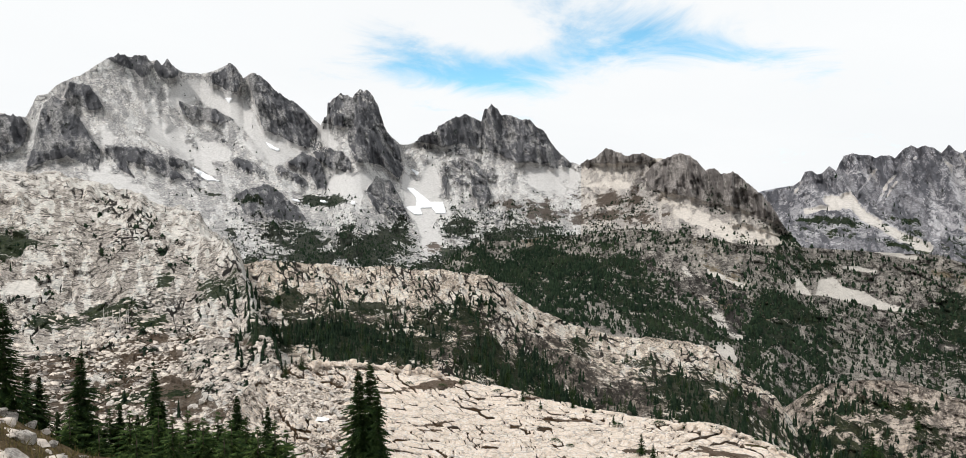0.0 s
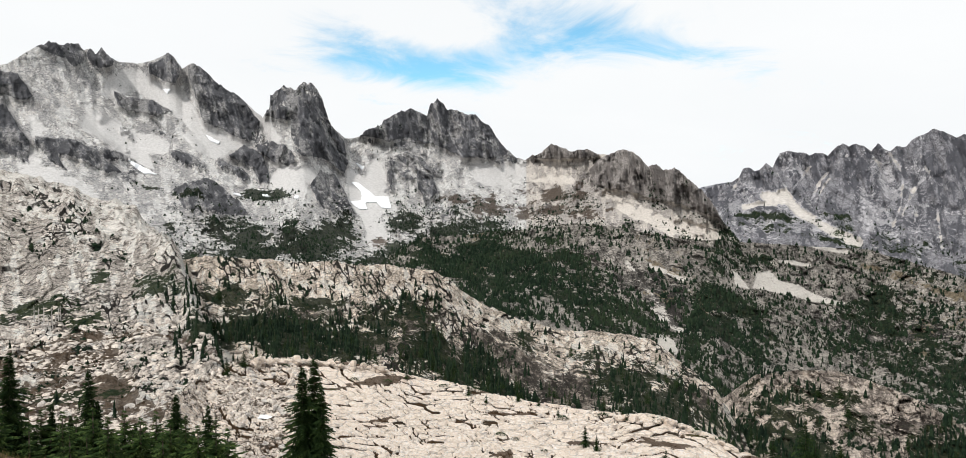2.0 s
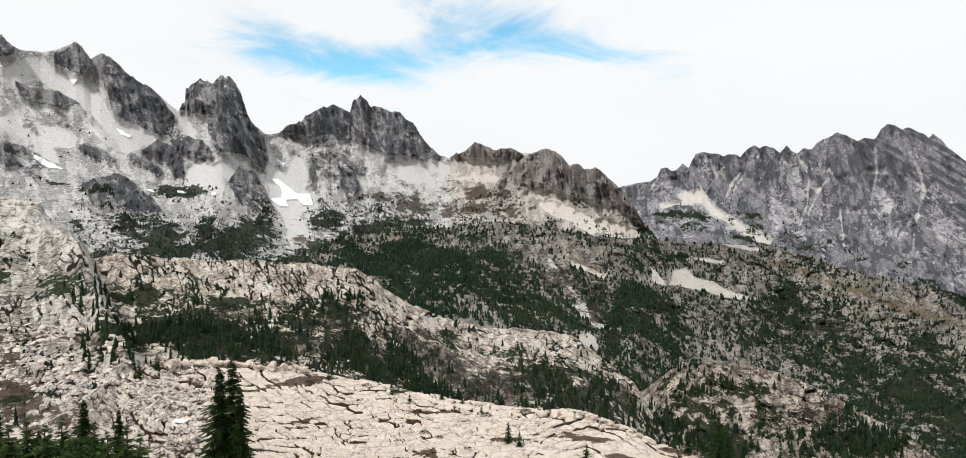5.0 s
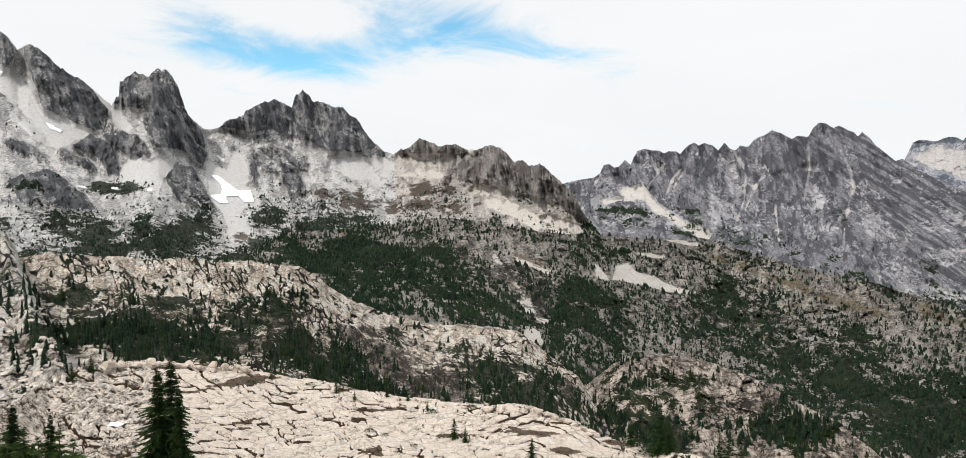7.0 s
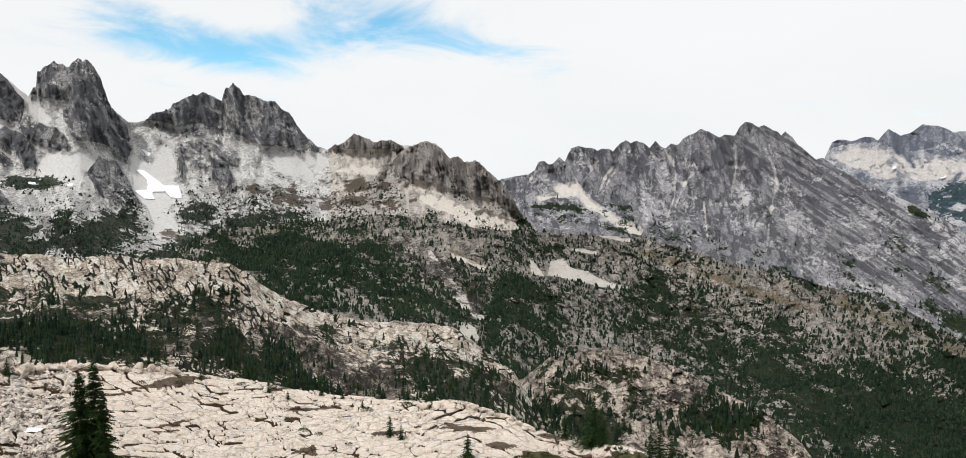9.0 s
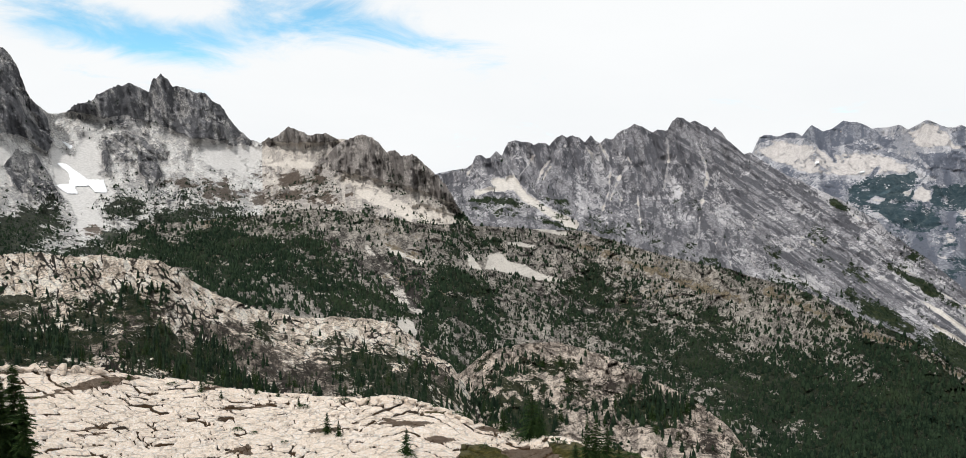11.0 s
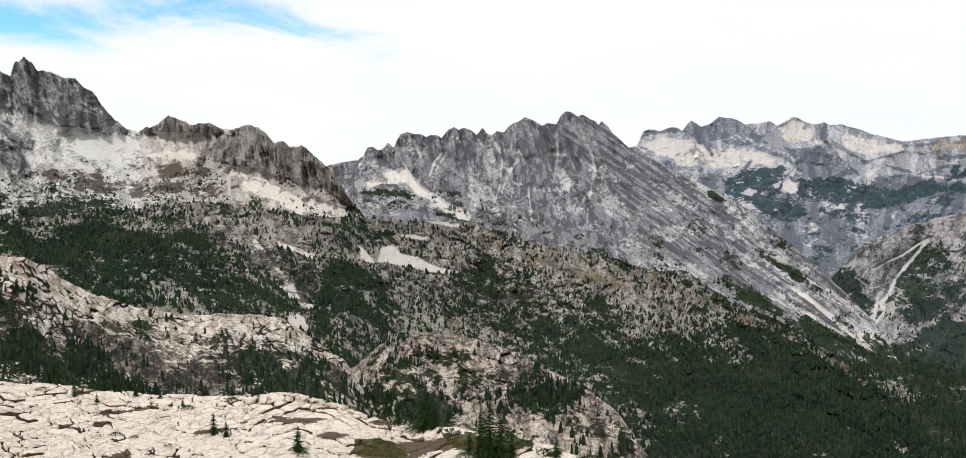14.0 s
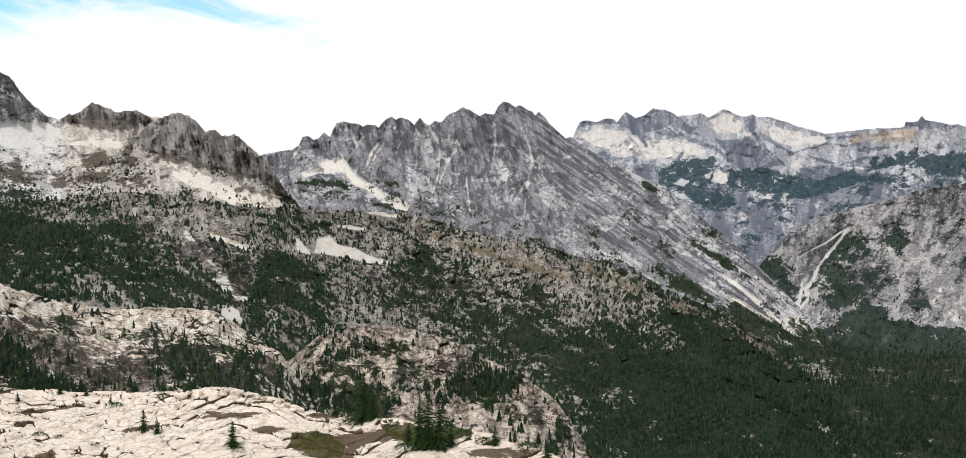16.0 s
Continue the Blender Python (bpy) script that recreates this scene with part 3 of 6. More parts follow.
CLIFF = [(11.89, 2.16), (13.03, 3.21), (14.38, 3.76), (15.66, 3.16), (16.94, 2.61), (18.44, 2.19), (20.13, 0.82), (21.34, -0.83), (21.75, -1.64), (20.54, -1.30), (18.45, -0.39), (15.46, 0.29), (12.34, 1.03)]
BROWN_TOP = [(7.11, 3.08), (8.29, 3.70), (9.41, 4.31), (10.52, 3.75), (12.33, 3.63), (12.73, 3.08), (10.30, 2.94), (8.74, 2.88)]
SCREE_SADDLE = [(-6.03, 2.07), (-5.30, 2.20), (-4.30, 1.28), (-2.70, 0.13), (-2.25, -0.89), (-3.40, -0.88), (-3.64, -1.93), (-2.27, -3.65), (-3.19, -3.82), (-4.33, -2.85), (-5.14, -1.33), (-5.91, -0.31)]
SCREE_BOWL = [(-23.56, 6.30), (-22.64, 5.88), (-21.16, 4.70), (-19.37, 3.33), (-19.10, 1.95), (-20.31, 2.71), (-21.77, 4.05)]
SCREE_HIGH = [(-21.25, 8.77), (-19.89, 8.84), (-19.09, 8.03), (-17.23, 7.68), (-16.21, 5.68), (-14.09, 4.72), (-12.79, 3.98), (-14.10, 3.52), (-16.23, 4.38), (-17.89, 5.86), (-20.31, 7.48)]
SCREE_MID = [(-11.28, 1.98), (-9.72, 2.20), (-8.75, 1.07), (-9.07, -0.06), (-10.86, 0.17), (-11.51, 0.99)]
SCREE_PASS = [(3.06, 2.76), (6.48, 2.81), (7.38, 2.12), (6.70, 0.99), (3.97, 0.92), (2.82, 1.70)]
SCREE_FAN = [(13.61, -0.41), (15.55, -0.77), (18.50, -1.39), (20.75, -2.16), (22.54, -2.57), (20.15, -2.94), (17.67, -2.40), (14.69, -1.31)]
SNOW_Y = [(-5.76, 1.29), (-5.12, 1.24), (-4.35, 0.64), (-3.85, 0.23), (-2.93, 0.22), (-2.71, -0.70), (-3.54, -0.69), (-3.90, -0.28), (-4.63, -0.27), (-4.41, -0.78), (-5.18, -0.77), (-5.91, -0.17), (-5.04, -0.09), (-4.99, 0.51)]
SNOW_LONG = [(-20.87, 2.79), (-20.11, 2.50), (-18.74, 1.65), (-19.80, 1.77), (-20.44, 2.24)]
SNOW_HIGH = [(-18.60, 7.59), (-17.82, 7.62), (-18.24, 7.13)]
SNOW_BIT = [(-15.84, 4.64), (-14.70, 4.05), (-14.87, 3.87), (-15.55, 4.17)]
SNOW_GAP = [(-5.52, 2.79), (-4.61, 2.43), (-4.89, 2.11)]
BUTTRESSES = [WEST, PYRAMID, BEHIND, SUMMIT_TOP, HORNS, SHOULDER, PATCH, BAND, LONG, TOWER_ROCK, TOWER_FOOT, DOME, LOW_DOME, SPUR, ROUND, PEAK_ROCK, CLIFF, BROWN_TOP]
SCREES = [SCREE_SADDLE, SCREE_BOWL, SCREE_HIGH, SCREE_MID, SCREE_PASS, SCREE_FAN]
SNOWS = [SNOW_Y, SNOW_LONG, SNOW_HIGH, SNOW_BIT, SNOW_GAP]
CRAG_LINES = [(0.30, (-25.99, 3.75), (-23.73, 3.31), (-21.19, 2.84)), (0.35, (-17.72, 3.18), (-15.84, 2.32)), (0.22, (-2.9, 2.6), (-2.75, 0.6)), (0.3, (-14.9, 2.6), (-13.2, 1.6)), (0.2, (12.2, 1.6), (13.6, 0.9)), (0.25, (5.2, 2.9), (6.4, 2.9))]
SPURS = [(0.5, 26, (-26.9, 7.6), (-25.0, 6.0), (-23.2, 4.6), (-21.2, 2.8)), (0.4, 18, (-24.6, 8.2), (-23.6, 6.6), (-22.4, 5.4)), (0.5, 20, (-17.9, 2.6), (-15.6, 1.9), (-13.6, 1.2)), (0.45, 16, (-19.6, 6.2), (-17.2, 4.6), (-16.2, 3.4)), (0.6, 24, (2.5, 3.6), (1.6, 1.4), (2.2, -1.0)), (0.5, 18, (8.2, 2.4), (10.0, 0.6), (12.5, -1.0)), (0.5, 20, (-5.2, 3.9), (-3.4, 3.4), (-2.4, 2.6))]
SCREE_LINES = [(0.60, (-22.74, 5.09), (-19.97, 3.88), (-18.75, 3.69)), (0.65, (-26.40, 2.10), (-24.55, 0.87), (-23.03, -0.40)), (0.47, (-10.83, 2.66), (-10.18, 1.08)), (0.65, (-4.31, -0.32), (-3.88, -3.08)), (0.42, (13.61, -0.19), (15.98, -1.08), (18.09, -2.40)), (0.33, (17.88, -2.53), (20.96, -2.67)), (1.12, (3.97, 2.16), (6.25, 1.45)), (0.37, (-13.61, 8.15), (-11.03, 4.45)), (0.65, (-21.11, 7.87), (-21.52, 7.22)), (0.56, (-16.45, 4.16), (-14.97, 3.52))]
CRACK_LINES = [(0.12, (-26.66, 7.37), (-24.84, 5.63), (-23.14, 4.03), (-20.80, 2.59)), (0.09, (-25.76, 6.41), (-23.33, 4.65)), (0.09, (-25.61, 4.17), (-24.53, 1.91)), (0.09, (-25.06, 3.98), (-23.76, 1.92)), (0.09, (-21.53, 6.59), (-19.95, 5.17)), (0.09, (-22.79, 2.14), (-20.02, 0.65)), (0.09, (-30.14, 1.85), (-26.63, -0.37)), (0.09, (-26.96, 1.48), (-22.85, -1.25)), (0.09, (-19.17, 3.03), (-17.11, 1.96)), (0.09, (-31.48, 2.62), (-28.07, 0.26)), (0.09, (-3.83, 3.34), (-1.76, 4.25), (0.30, 3.33)), (0.07, (-2.69, 2.43), (-2.24, 0.59)), (0.07, (-1.54, 2.65), (-1.46, 0.36)), (0.07, (-0.39, 2.65), (-0.26, 0.35))]
SCREE = [(-20.5, 3.2, 1.2, 0.5, -0.4), (-8.83, 1.53, 1.2, 0.9), (9.86, 1.42, 1.78, 0.35), (-3.84, 1.52, 0.7, 1.6), (13.82, 0.26, 0.86, 0.6), (-26.0, 4.6, 0.5, 0.8, 0.3), (-24.2, 1.2, 0.9, 0.4, -0.5)]
HEATH = [(4.42, -0.60, 1.74, 0.64), (9.86, 0.29, 2.44, 0.63), (8.06, -0.84, 3.13, 0.55), (11.63, -1.08, 1.97, 0.45), (1.67, -0.12, 1.15, 0.37), (-3.88, -3.31, 0.92, 0.37)]
SCRUB = [(-12.00, -2.75, 3.80, 0.90), (-7.52, -2.58, 2.28, 1.00), (-14.83, -2.03, 1.74, 0.71), (-17.14, 0.25, 1.70, 0.25, -0.15), (-19.20, 0.80, 1.1, 0.16, -0.2), (21.9, -2.5, 0.9, 0.4, -0.6), (-31.42, -2.48, 1.36, 0.86), (-1.11, -1.72, 1.84, 0.74), (2.12, -2.42, 2.76, 1.15), (-11.96, 0.18, 1.77, 0.36), (-4.80, -4.44, 1.84, 0.69), (-2.04, -4.01, 1.38, 0.92), (-10.24, -3.90, 5.44, 0.72)]
SNOW = [(-13.71, 0.37, 0.36, 0.11, -0.3), (-11.74, 0.27, 0.34, 0.10, -0.2), (-9.62, 0.17, 0.24, 0.14)]


def range_cover(A, E, s, P):
    tall = np.stack([P[..., 0] + 0.25 * P[..., 2], P[..., 1], P[..., 2] * np.where(A > 8, 0.08, 0.42)], -1)
    rib = 0.55 * ridged(tall, 70, 3, 0.5) + 0.45 * np.where(A > 8, ridged(tall, 15, 3, 0.6, 2.0), ridged(tall, 26, 4, 0.6, 2.0))
    deep = shapes(A, E, P, 40, BUTTRESSES, 0.16)
    crag = np.clip(0.50 + deep / 0.20, 0, 0.95)
    # pale ledges slant across the tower and the peak
    ledge = fbm(np.stack([P[..., 0] * 0.35 + 0.25 * P[..., 2], P[..., 1], P[..., 2] + 0.45 * P[..., 0]], -1), 17, 4, 0.62)
    crag = crag * (1 - 0.42 * smooth(ledge, 0.07, 0.17) * smooth(A, -14, -12) * smooth(A, 7.5, 6.5))
    crag = np.maximum(crag, 0.8 * strokes(A, E, P, 40, CRAG_LINES, 0.2))
    knobs = ridged(P * np.array([0.8, 1, 1.1]), 34, 5, 0.62)
    crag = np.maximum(crag, 0.52 * smooth(knobs, 0.58, 0.68) * smooth(fbm(P, 130, 3, 0.5, 2.0), 0.0, 0.14) * smooth(E, 6.5, 4.5))
    loose = np.maximum(np.clip(0.5 + shapes(A, E, P, 40, SCREES, 0.14) / 0.4, 0, 1), np.maximum(ovals(A, E, P, 60, SCREE, 0.18), 0.95 * strokes(A, E, P, 60, SCREE_LINES, 0.14)))
    crag = np.maximum(crag, 0.55 * smooth(knobs, 0.46, 0.60) * smooth(E, 1.4, -0.6) * smooth(fbm(P, 90, 4, 0.6, 5.0), -0.12, 0.08) * (1 - smooth(loose, 0.3, 0.55)))
    loose = loose * (1 - 0.45 * smooth(fbm(P, 24, 5, 0.68, 9.0), 0.03, 0.14) * smooth(A, -2, 2))
    scree = np.clip(loose - 0.9 * smooth(crag, 0.45, 0.7), 0, 1)
    low = smooth(E, -1.0, -3.5)
    veg = np.maximum(ovals(A, E, P, 50, SCRUB, 0.42) - 0.06, 0.5 * low * smooth(fbm(P, 90, 5), -0.02, 0.12))
    veg = np.maximum(veg, 0.46 * smooth(E, 2.2, 0.4) * smooth(A, -19, -17) * smooth(A, 1, -2) * smooth(fbm(P, 26, 5, 0.7, 6.0), 0.07, 0.15) * (1 - smooth(scree, 0.3, 0.5)))
    snow = np.maximum(ovals(A, E, P, 40, SNOW, 0.10), np.clip(0.5 + shapes(A, E, P, 20, SNOWS, 0.05) / 0.2, 0, 1))
    return {"crag": crag, "scree": scree, "snow": snow, "veg": veg, "earth": 0.80 * ovals(A, E, P, 30, HEATH, 0.5), "rib": rib, "deep": np.maximum(deep, 0), "line": 0.4 * strokes(A, E, P, 40, CRACK_LINES, 0.3),
            "calm": np.maximum(0.3 * smooth(A, 7.5, 9.0) * smooth(crag, 0.3, 0.6), 0.7 * smooth(crag, 0.6, 0.3)), "grain": 0.5 + 2.6 * np.where(A > 8, fbm(P * np.array([1, 1, 0.07]), 9, 4, 0.66), fbm(tall, 14, 4, 0.66))}


def range_relief(A, E, s, P, m):
    lay = np.stack([P[..., 0] * 0.6 + 0.4 * P[..., 2], P[..., 1], P[..., 2] * 1.3 - 0.3 * P[..., 0]], -1)
    rock_face = smooth(m["crag"], 0.30, 0.75)
    rough = 1 - 0.85 * smooth(np.maximum(m["scree"], m["snow"]), 0.4, 0.7)
    # each buttress swells towards its keel
    out = rock_face * (8 + 20 * np.minimum(m["deep"], 1.0) + 125 * (m["rib"] - 0.38)) + rough * (26 * (ridged(lay * 0.5, 70, 4) - 0.40) + 20 * (ridged(lay, 40, 6, 0.62) - 0.40))
    for wide, tall, *way in SPURS:
        out = out + tall * smooth(strokes(A, E, P, 40, [(wide, *way)], 0.06), 0.45, 1.1)
    up = rock_face * 9 * (ridged(P * np.array([1, 1, 0.4]), 13, 4, 0.6) - 0.38) * (0.35 + 0.65 * smooth(s, 0.55, 1.0)) * np.where(A > 8, 0.6, 1.0) + rough * 5 * fbm(P, 13, 4, 0.6)
    return out, up


def range_dip(A, E):
    """How the joints lie: down to the right on the slopes, near upright on the tower, the peak and the columns."""
    return -38 - 40 * smooth(A, -13, -10) + 8 * smooth(A, -5, -3) - 15 * smooth(A, 6, 9)


AWAY = [(-38, 1700), (-20, 1850), (-9, 1650), (1, 1850), (7, 1750), (15, 1500), (24, 1250)]
landform("range", ["broad grey massif of crags, scree and old snow patches", "dark split rock tower above a scree saddle", "dark jagged peak over a pale rock dome", "brown columnar rock ridge above pale scree"], "mountain",
         [M_MASSIF, M_MASSIF, M_MASSIF, M_BROWN], far_off(MASSIF + TOWER + PEAK + COLUMNS, AWAY),
         [(-38, -5.5, 760), (-10, -6.0, 780), (-4, -5.8, 900), (0, -4.6, 1100), (8, -3.4, 1160), (18, -4.2, 1180), (24, -5.9, 1180)], step=0.06, curve=1.5,
         cover=range_cover, relief=range_relief, bold=0.004, dip=range_dip, long=2.2, net=0.9, plumb=True, cuts=(-12.0, -5.6, 7.3))


def snow_patches(form, spots, reach, lift, label):
    """Old snow lies in the hollows: one mesh for each patch."""
    az, P, marks = FORMS[form][:3]
    field = marks["snow"]
    for b, e, hw, hh in spots:
        c0, c1 = np.searchsorted(az, (b - hw * reach, b + hw * reach))
        el = np.degrees(np.arctan2(P[..., 2] - EYE, np.hypot(P[..., 0], P[..., 1])))[:, c0:c1]
        inside = (field[:, c0:c1] > 0.5) & (np.abs(el - e) < hh * reach)
        cells = np.argwhere(inside[:-1, :-1] & inside[1:, :-1] & inside[:-1, 1:] & inside[1:, 1:])
        if len(cells) < 4:
            continue
        bm = bmesh.new()
        made = {}

        def corner(i, j):
            if (i, j) not in made:
                q = P[i, c0 + j]
                toward = np.array([q[0], q[1], 0.0]) / np.hypot(q[0], q[1])
                made[i, j] = bm.verts.new(q - toward * lift + np.array([0, 0, lift * 0.35]))
            return made[i, j]

        for i, j in cells:
            bm.faces.new((corner(i, j), corner(i, j + 1), corner(i + 1, j + 1), corner(i + 1, j)))
        for f in bm.faces:
            f.smooth = True
        bmesh.ops.smooth_vert(bm, verts=bm.verts, factor=0.5, use_axis_x=True, use_axis_y=True, use_axis_z=True)
        rim = [x for x in bm.edges if x.is_boundary]
        skirt = bmesh.ops.extrude_edge_only(bm, edges=rim)["geom"]
        for v in skirt:
            if isinstance(v, bmesh.types.BMVert):
                d = Vector((v.co.x, v.co.y, 0)).normalized()
                v.co += d * lift * 2.2 - Vector((0, 0, lift))
        me = bpy.data.meshes.new("snow_patch")
        bm.to_mesh(me)
        bm.free()
        me.materials.append(M_SNOW)
        tagged(new("snow_patch", me), label, "snow patch", "snow patches")


snow_patches("range", [(-18.19, 7.40, 0.6, 0.5), (-15.28, 4.25, 0.8, 0.5), (-19.9, 2.2, 1.3, 0.8), (-4.3, 0.25, 1.8, 1.2), (-13.71, 0.37, 0.6, 0.4), (-11.74, 0.27, 0.6, 0.4), (-9.9, 0.25, 0.7, 0.5), (-5.05, 2.45, 0.7, 0.45)], 1.2, 3.0, "old white snow patch lying on grey scree")

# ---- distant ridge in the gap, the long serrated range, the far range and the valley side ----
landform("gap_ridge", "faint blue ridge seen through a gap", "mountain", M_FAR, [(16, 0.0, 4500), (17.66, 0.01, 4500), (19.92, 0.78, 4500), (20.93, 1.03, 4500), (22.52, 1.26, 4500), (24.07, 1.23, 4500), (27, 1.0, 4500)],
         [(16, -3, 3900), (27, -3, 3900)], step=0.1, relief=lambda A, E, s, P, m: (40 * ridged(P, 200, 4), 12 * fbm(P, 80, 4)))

SERRATED_WEST = [(18.80, -1.60), (19.51, -0.48), (20.17, 0.37), (20.40, 0.76), (21.18, 0.98), (21.89, 1.10), (22.52, 1.56), (22.76, 2.11), (23.24, 2.15), (23.55, 1.93), (23.95, 2.13), (24.27, 2.46), (24.51, 2.24), (24.72, 2.08), (24.91, 2.60), (25.16, 3.12), (25.64, 3.26), (26.20, 3.22), (26.69, 3.20), (27.09, 2.93), (27.42, 3.03), (27.91, 3.10), (28.23, 2.90), (28.64, 3.39), (29.13, 3.72), (29.54, 3.52), (29.95, 3.66), (30.44, 3.42), (30.86, 3.14), (31.24, 3.62), (31.60, 3.27), (32.01, 3.03), (32.34, 3.44), (32.92, 3.40), (33.17, 3.70), (33.75, 4.03), (34.41, 4.45), (34.91, 4.24), (35.66, 3.88), (36.07, 4.08), (36.57, 3.92)]
SERRATED_EAST = [(36.74, 3.92), (37.06, 4.63), (37.39, 4.84), (37.89, 4.75), (38.31, 4.47), (38.64, 4.69), (39.14, 4.31), (39.80, 3.91), (40.05, 4.19), (40.47, 3.83), (40.97, 3.17), (41.47, 2.68), (42.06, 2.19), (42.46, 2.36), (43.30, 1.71), (43.96, 1.30), (44.95, 0.73), (45.93, 0.33), (46.91, -0.24), (48.21, -0.80), (49.18, -1.44), (50.30, -2.07), (51.37, -3.13), (53.52, -4.61), (55.63, -6.48), (57.71, -8.49), (59.34, -10.05), (60.74, -11.57), (62.50, -13.20)]
SERRATED = SERRATED_WEST + SERRATED_EAST
SER_SCREE = [(58.4, -10.6, 0.8, 0.4, -0.5), (37.03, 1.9, 0.9, 0.3)]
GULLIES = [(0.10, (24.92, 1.99), (25.58, 0.78), (26.03, -0.49)), (0.08, (27.17, 2.24), (25.90, 0.42)), (0.08, (29.44, 2.94), (27.84, 1.34), (27.16, -0.26)), (0.08, (30.89, 2.95), (31.49, 2.00), (30.44, 1.08)), (0.11, (31.95, 2.96), (32.73, 1.60), (32.65, -0.46), (32.19, -1.84)), (0.10, (34.47, 2.06), (33.33, 0.46), (32.74, -1.15)), (0.08, (33.55, 3.10), (34.29, 1.38)), (0.10, (36.74, 3.43), (36.89, 1.85), (36.55, -0.44)), (0.11, (39.03, 2.53), (39.64, 0.72), (39.30, -0.88), (38.98, -4.32)), (0.08, (28.30, 1.34), (27.16, -0.94)), (0.07, (36.79, -1.81), (36.95, -4.34)), (0.08, (34.72, -0.91), (35.06, -3.66)), (0.08, (33.57, -0.91), (33.12, -3.21)), (0.07, (38.13, 1.85), (37.79, -0.43)), (0.08, (22.92, 1.96), (22.02, 0.48)), (0.07, (40.93, -4.06), (41.33, -5.88))]
FAN = [(0.26, (25.36, 0.41), (26.48, -0.94), (28.07, -1.94), (30.12, -3.13)), (0.16, (22.89, -0.59), (24.90, -0.27)), (0.26, (24.24, 0.18), (25.80, -0.04))]
STRIPES = [(0.10, (48.27, -3.70), (50.90, -6.06), (54.49, -8.06), (56.56, -9.84), (58.37, -11.23)), (0.08, (51.50, -4.94), (54.24, -6.78), (56.29, -7.87), (58.31, -9.58)), (0.08, (54.11, -8.94), (56.57, -10.38), (58.76, -11.32)), (0.07, (44.06, -2.20), (48.08, -5.04), (50.72, -7.39)), (0.07, (46.24, -0.82), (49.77, -3.44)), (0.05, (42.88, 1.41), (46.27, -2.17), (48.49, -4.14)), (0.05, (41.80, -1.31), (46.34, -5.31)), (0.05, (43.67, -5.38), (49.03, -8.34)), (0.05, (48.87, -1.69), (52.33, -4.69)), (0.08, (52.39, -6.87), (56.14, -9.24))]
SER_VEG = [(25.0, -1.35, 1.5, 0.25, -0.1), (28.6, -3.0, 1.2, 0.25, -0.3), (23.2, -1.2, 1.0, 0.2), (48.30, -1.30, 1.5, 0.28, -0.6), (51.09, -8.45, 2.95, 0.53, -0.5), (53.58, -6.57, 2.86, 0.3, -0.6), (54.94, -10.39, 2.03, 0.69, -0.5)]


def teeth(A, P):
    """Uneven pinnacles along a crest, 0 in the notches to 1 at the tips."""
    w = A + 0.55 * fbm(P * np.array([1, 0, 0]), 90, 3)
    return 0.78 * (1 - np.abs(2 * ((w / 1.55 + 0.2) % 1) - 1)) + 0.22 * (1 - np.abs(2 * ((w / 0.52) % 1) - 1))


def serrated_cover(A, E, s, P):
    slope = np.stack([P[..., 0] + 0.22 * P[..., 2], P[..., 1], P[..., 2] * 0.34], -1)
    rib = 0.6 * ridged(slope, 150, 4, 0.54) + 0.4 * ridged(slope, 46, 4, 0.6, 3.0)
    strata = np.stack([P[..., 0] * 0.10 + 0.07 * P[..., 2], P[..., 1], P[..., 2] + 0.70 * P[..., 0]], -1)
    right = smooth(A + 0.8 * E, 36, 43)
    crest = smooth(s, 0.30, 0.85) * smooth(A, 47, 41)
    bed = fbm(strata, 40, 5, 0.66)
    crag = np.clip(0.52 + 0.03 * right + 0.14 * crest + (1 - 0.7 * right) * 1.3 * (rib - 0.4) + (0.45 + 0.45 * right) * bed + 0.4 * fbm(P, 30, 5, 0.7), 0, 1)
    pale = np.maximum(strokes(A, E, P, 30, GULLIES, 0.5) * 0.50, np.maximum(strokes(A, E, P, 40, FAN, 0.12), strokes(A, E, P, 30, STRIPES, 0.30) * (0.42 + 0.42 * smooth(E, -6.0, -9.0))))
    gully = 0.45 * smooth(rib, 0.26, 0.12) * (1 - right)
    low = 0.42 * smooth(fbm(P, 18, 4, 0.7), 0.0, 0.14) * smooth(E, -1.0, -3.0) * (A < 43)
    return {"crag": crag * (1 - 0.8 * smooth(pale, 0.3, 0.6)), "scree": np.clip(np.maximum(np.maximum(ovals(A, E, P, 120, SER_SCREE, 0.16), pale), np.maximum(gully, low)), 0, 1), "rib": rib, "strata": bed, "right": right,
            "veg": np.maximum(np.maximum(ovals(A, E, P, 60, SER_VEG, 0.25), 0.40 * smooth(fbm(P, 60, 4), 0.0, 0.1) * (1 - crest)), 0.45 * smooth(E, -2.5, -7.0) * smooth(fbm(strata, 50, 5, 0.6), 0.02, 0.2) + 0.7 * smooth(E + 2.2 * fbm(P, 120, 4), -9.8, -11.2)),
            "grain": 0.5 + 2.6 * ((1 - right) * fbm(slope, 20, 4, 0.7) + right * fbm(strata, 11, 4, 0.7))}


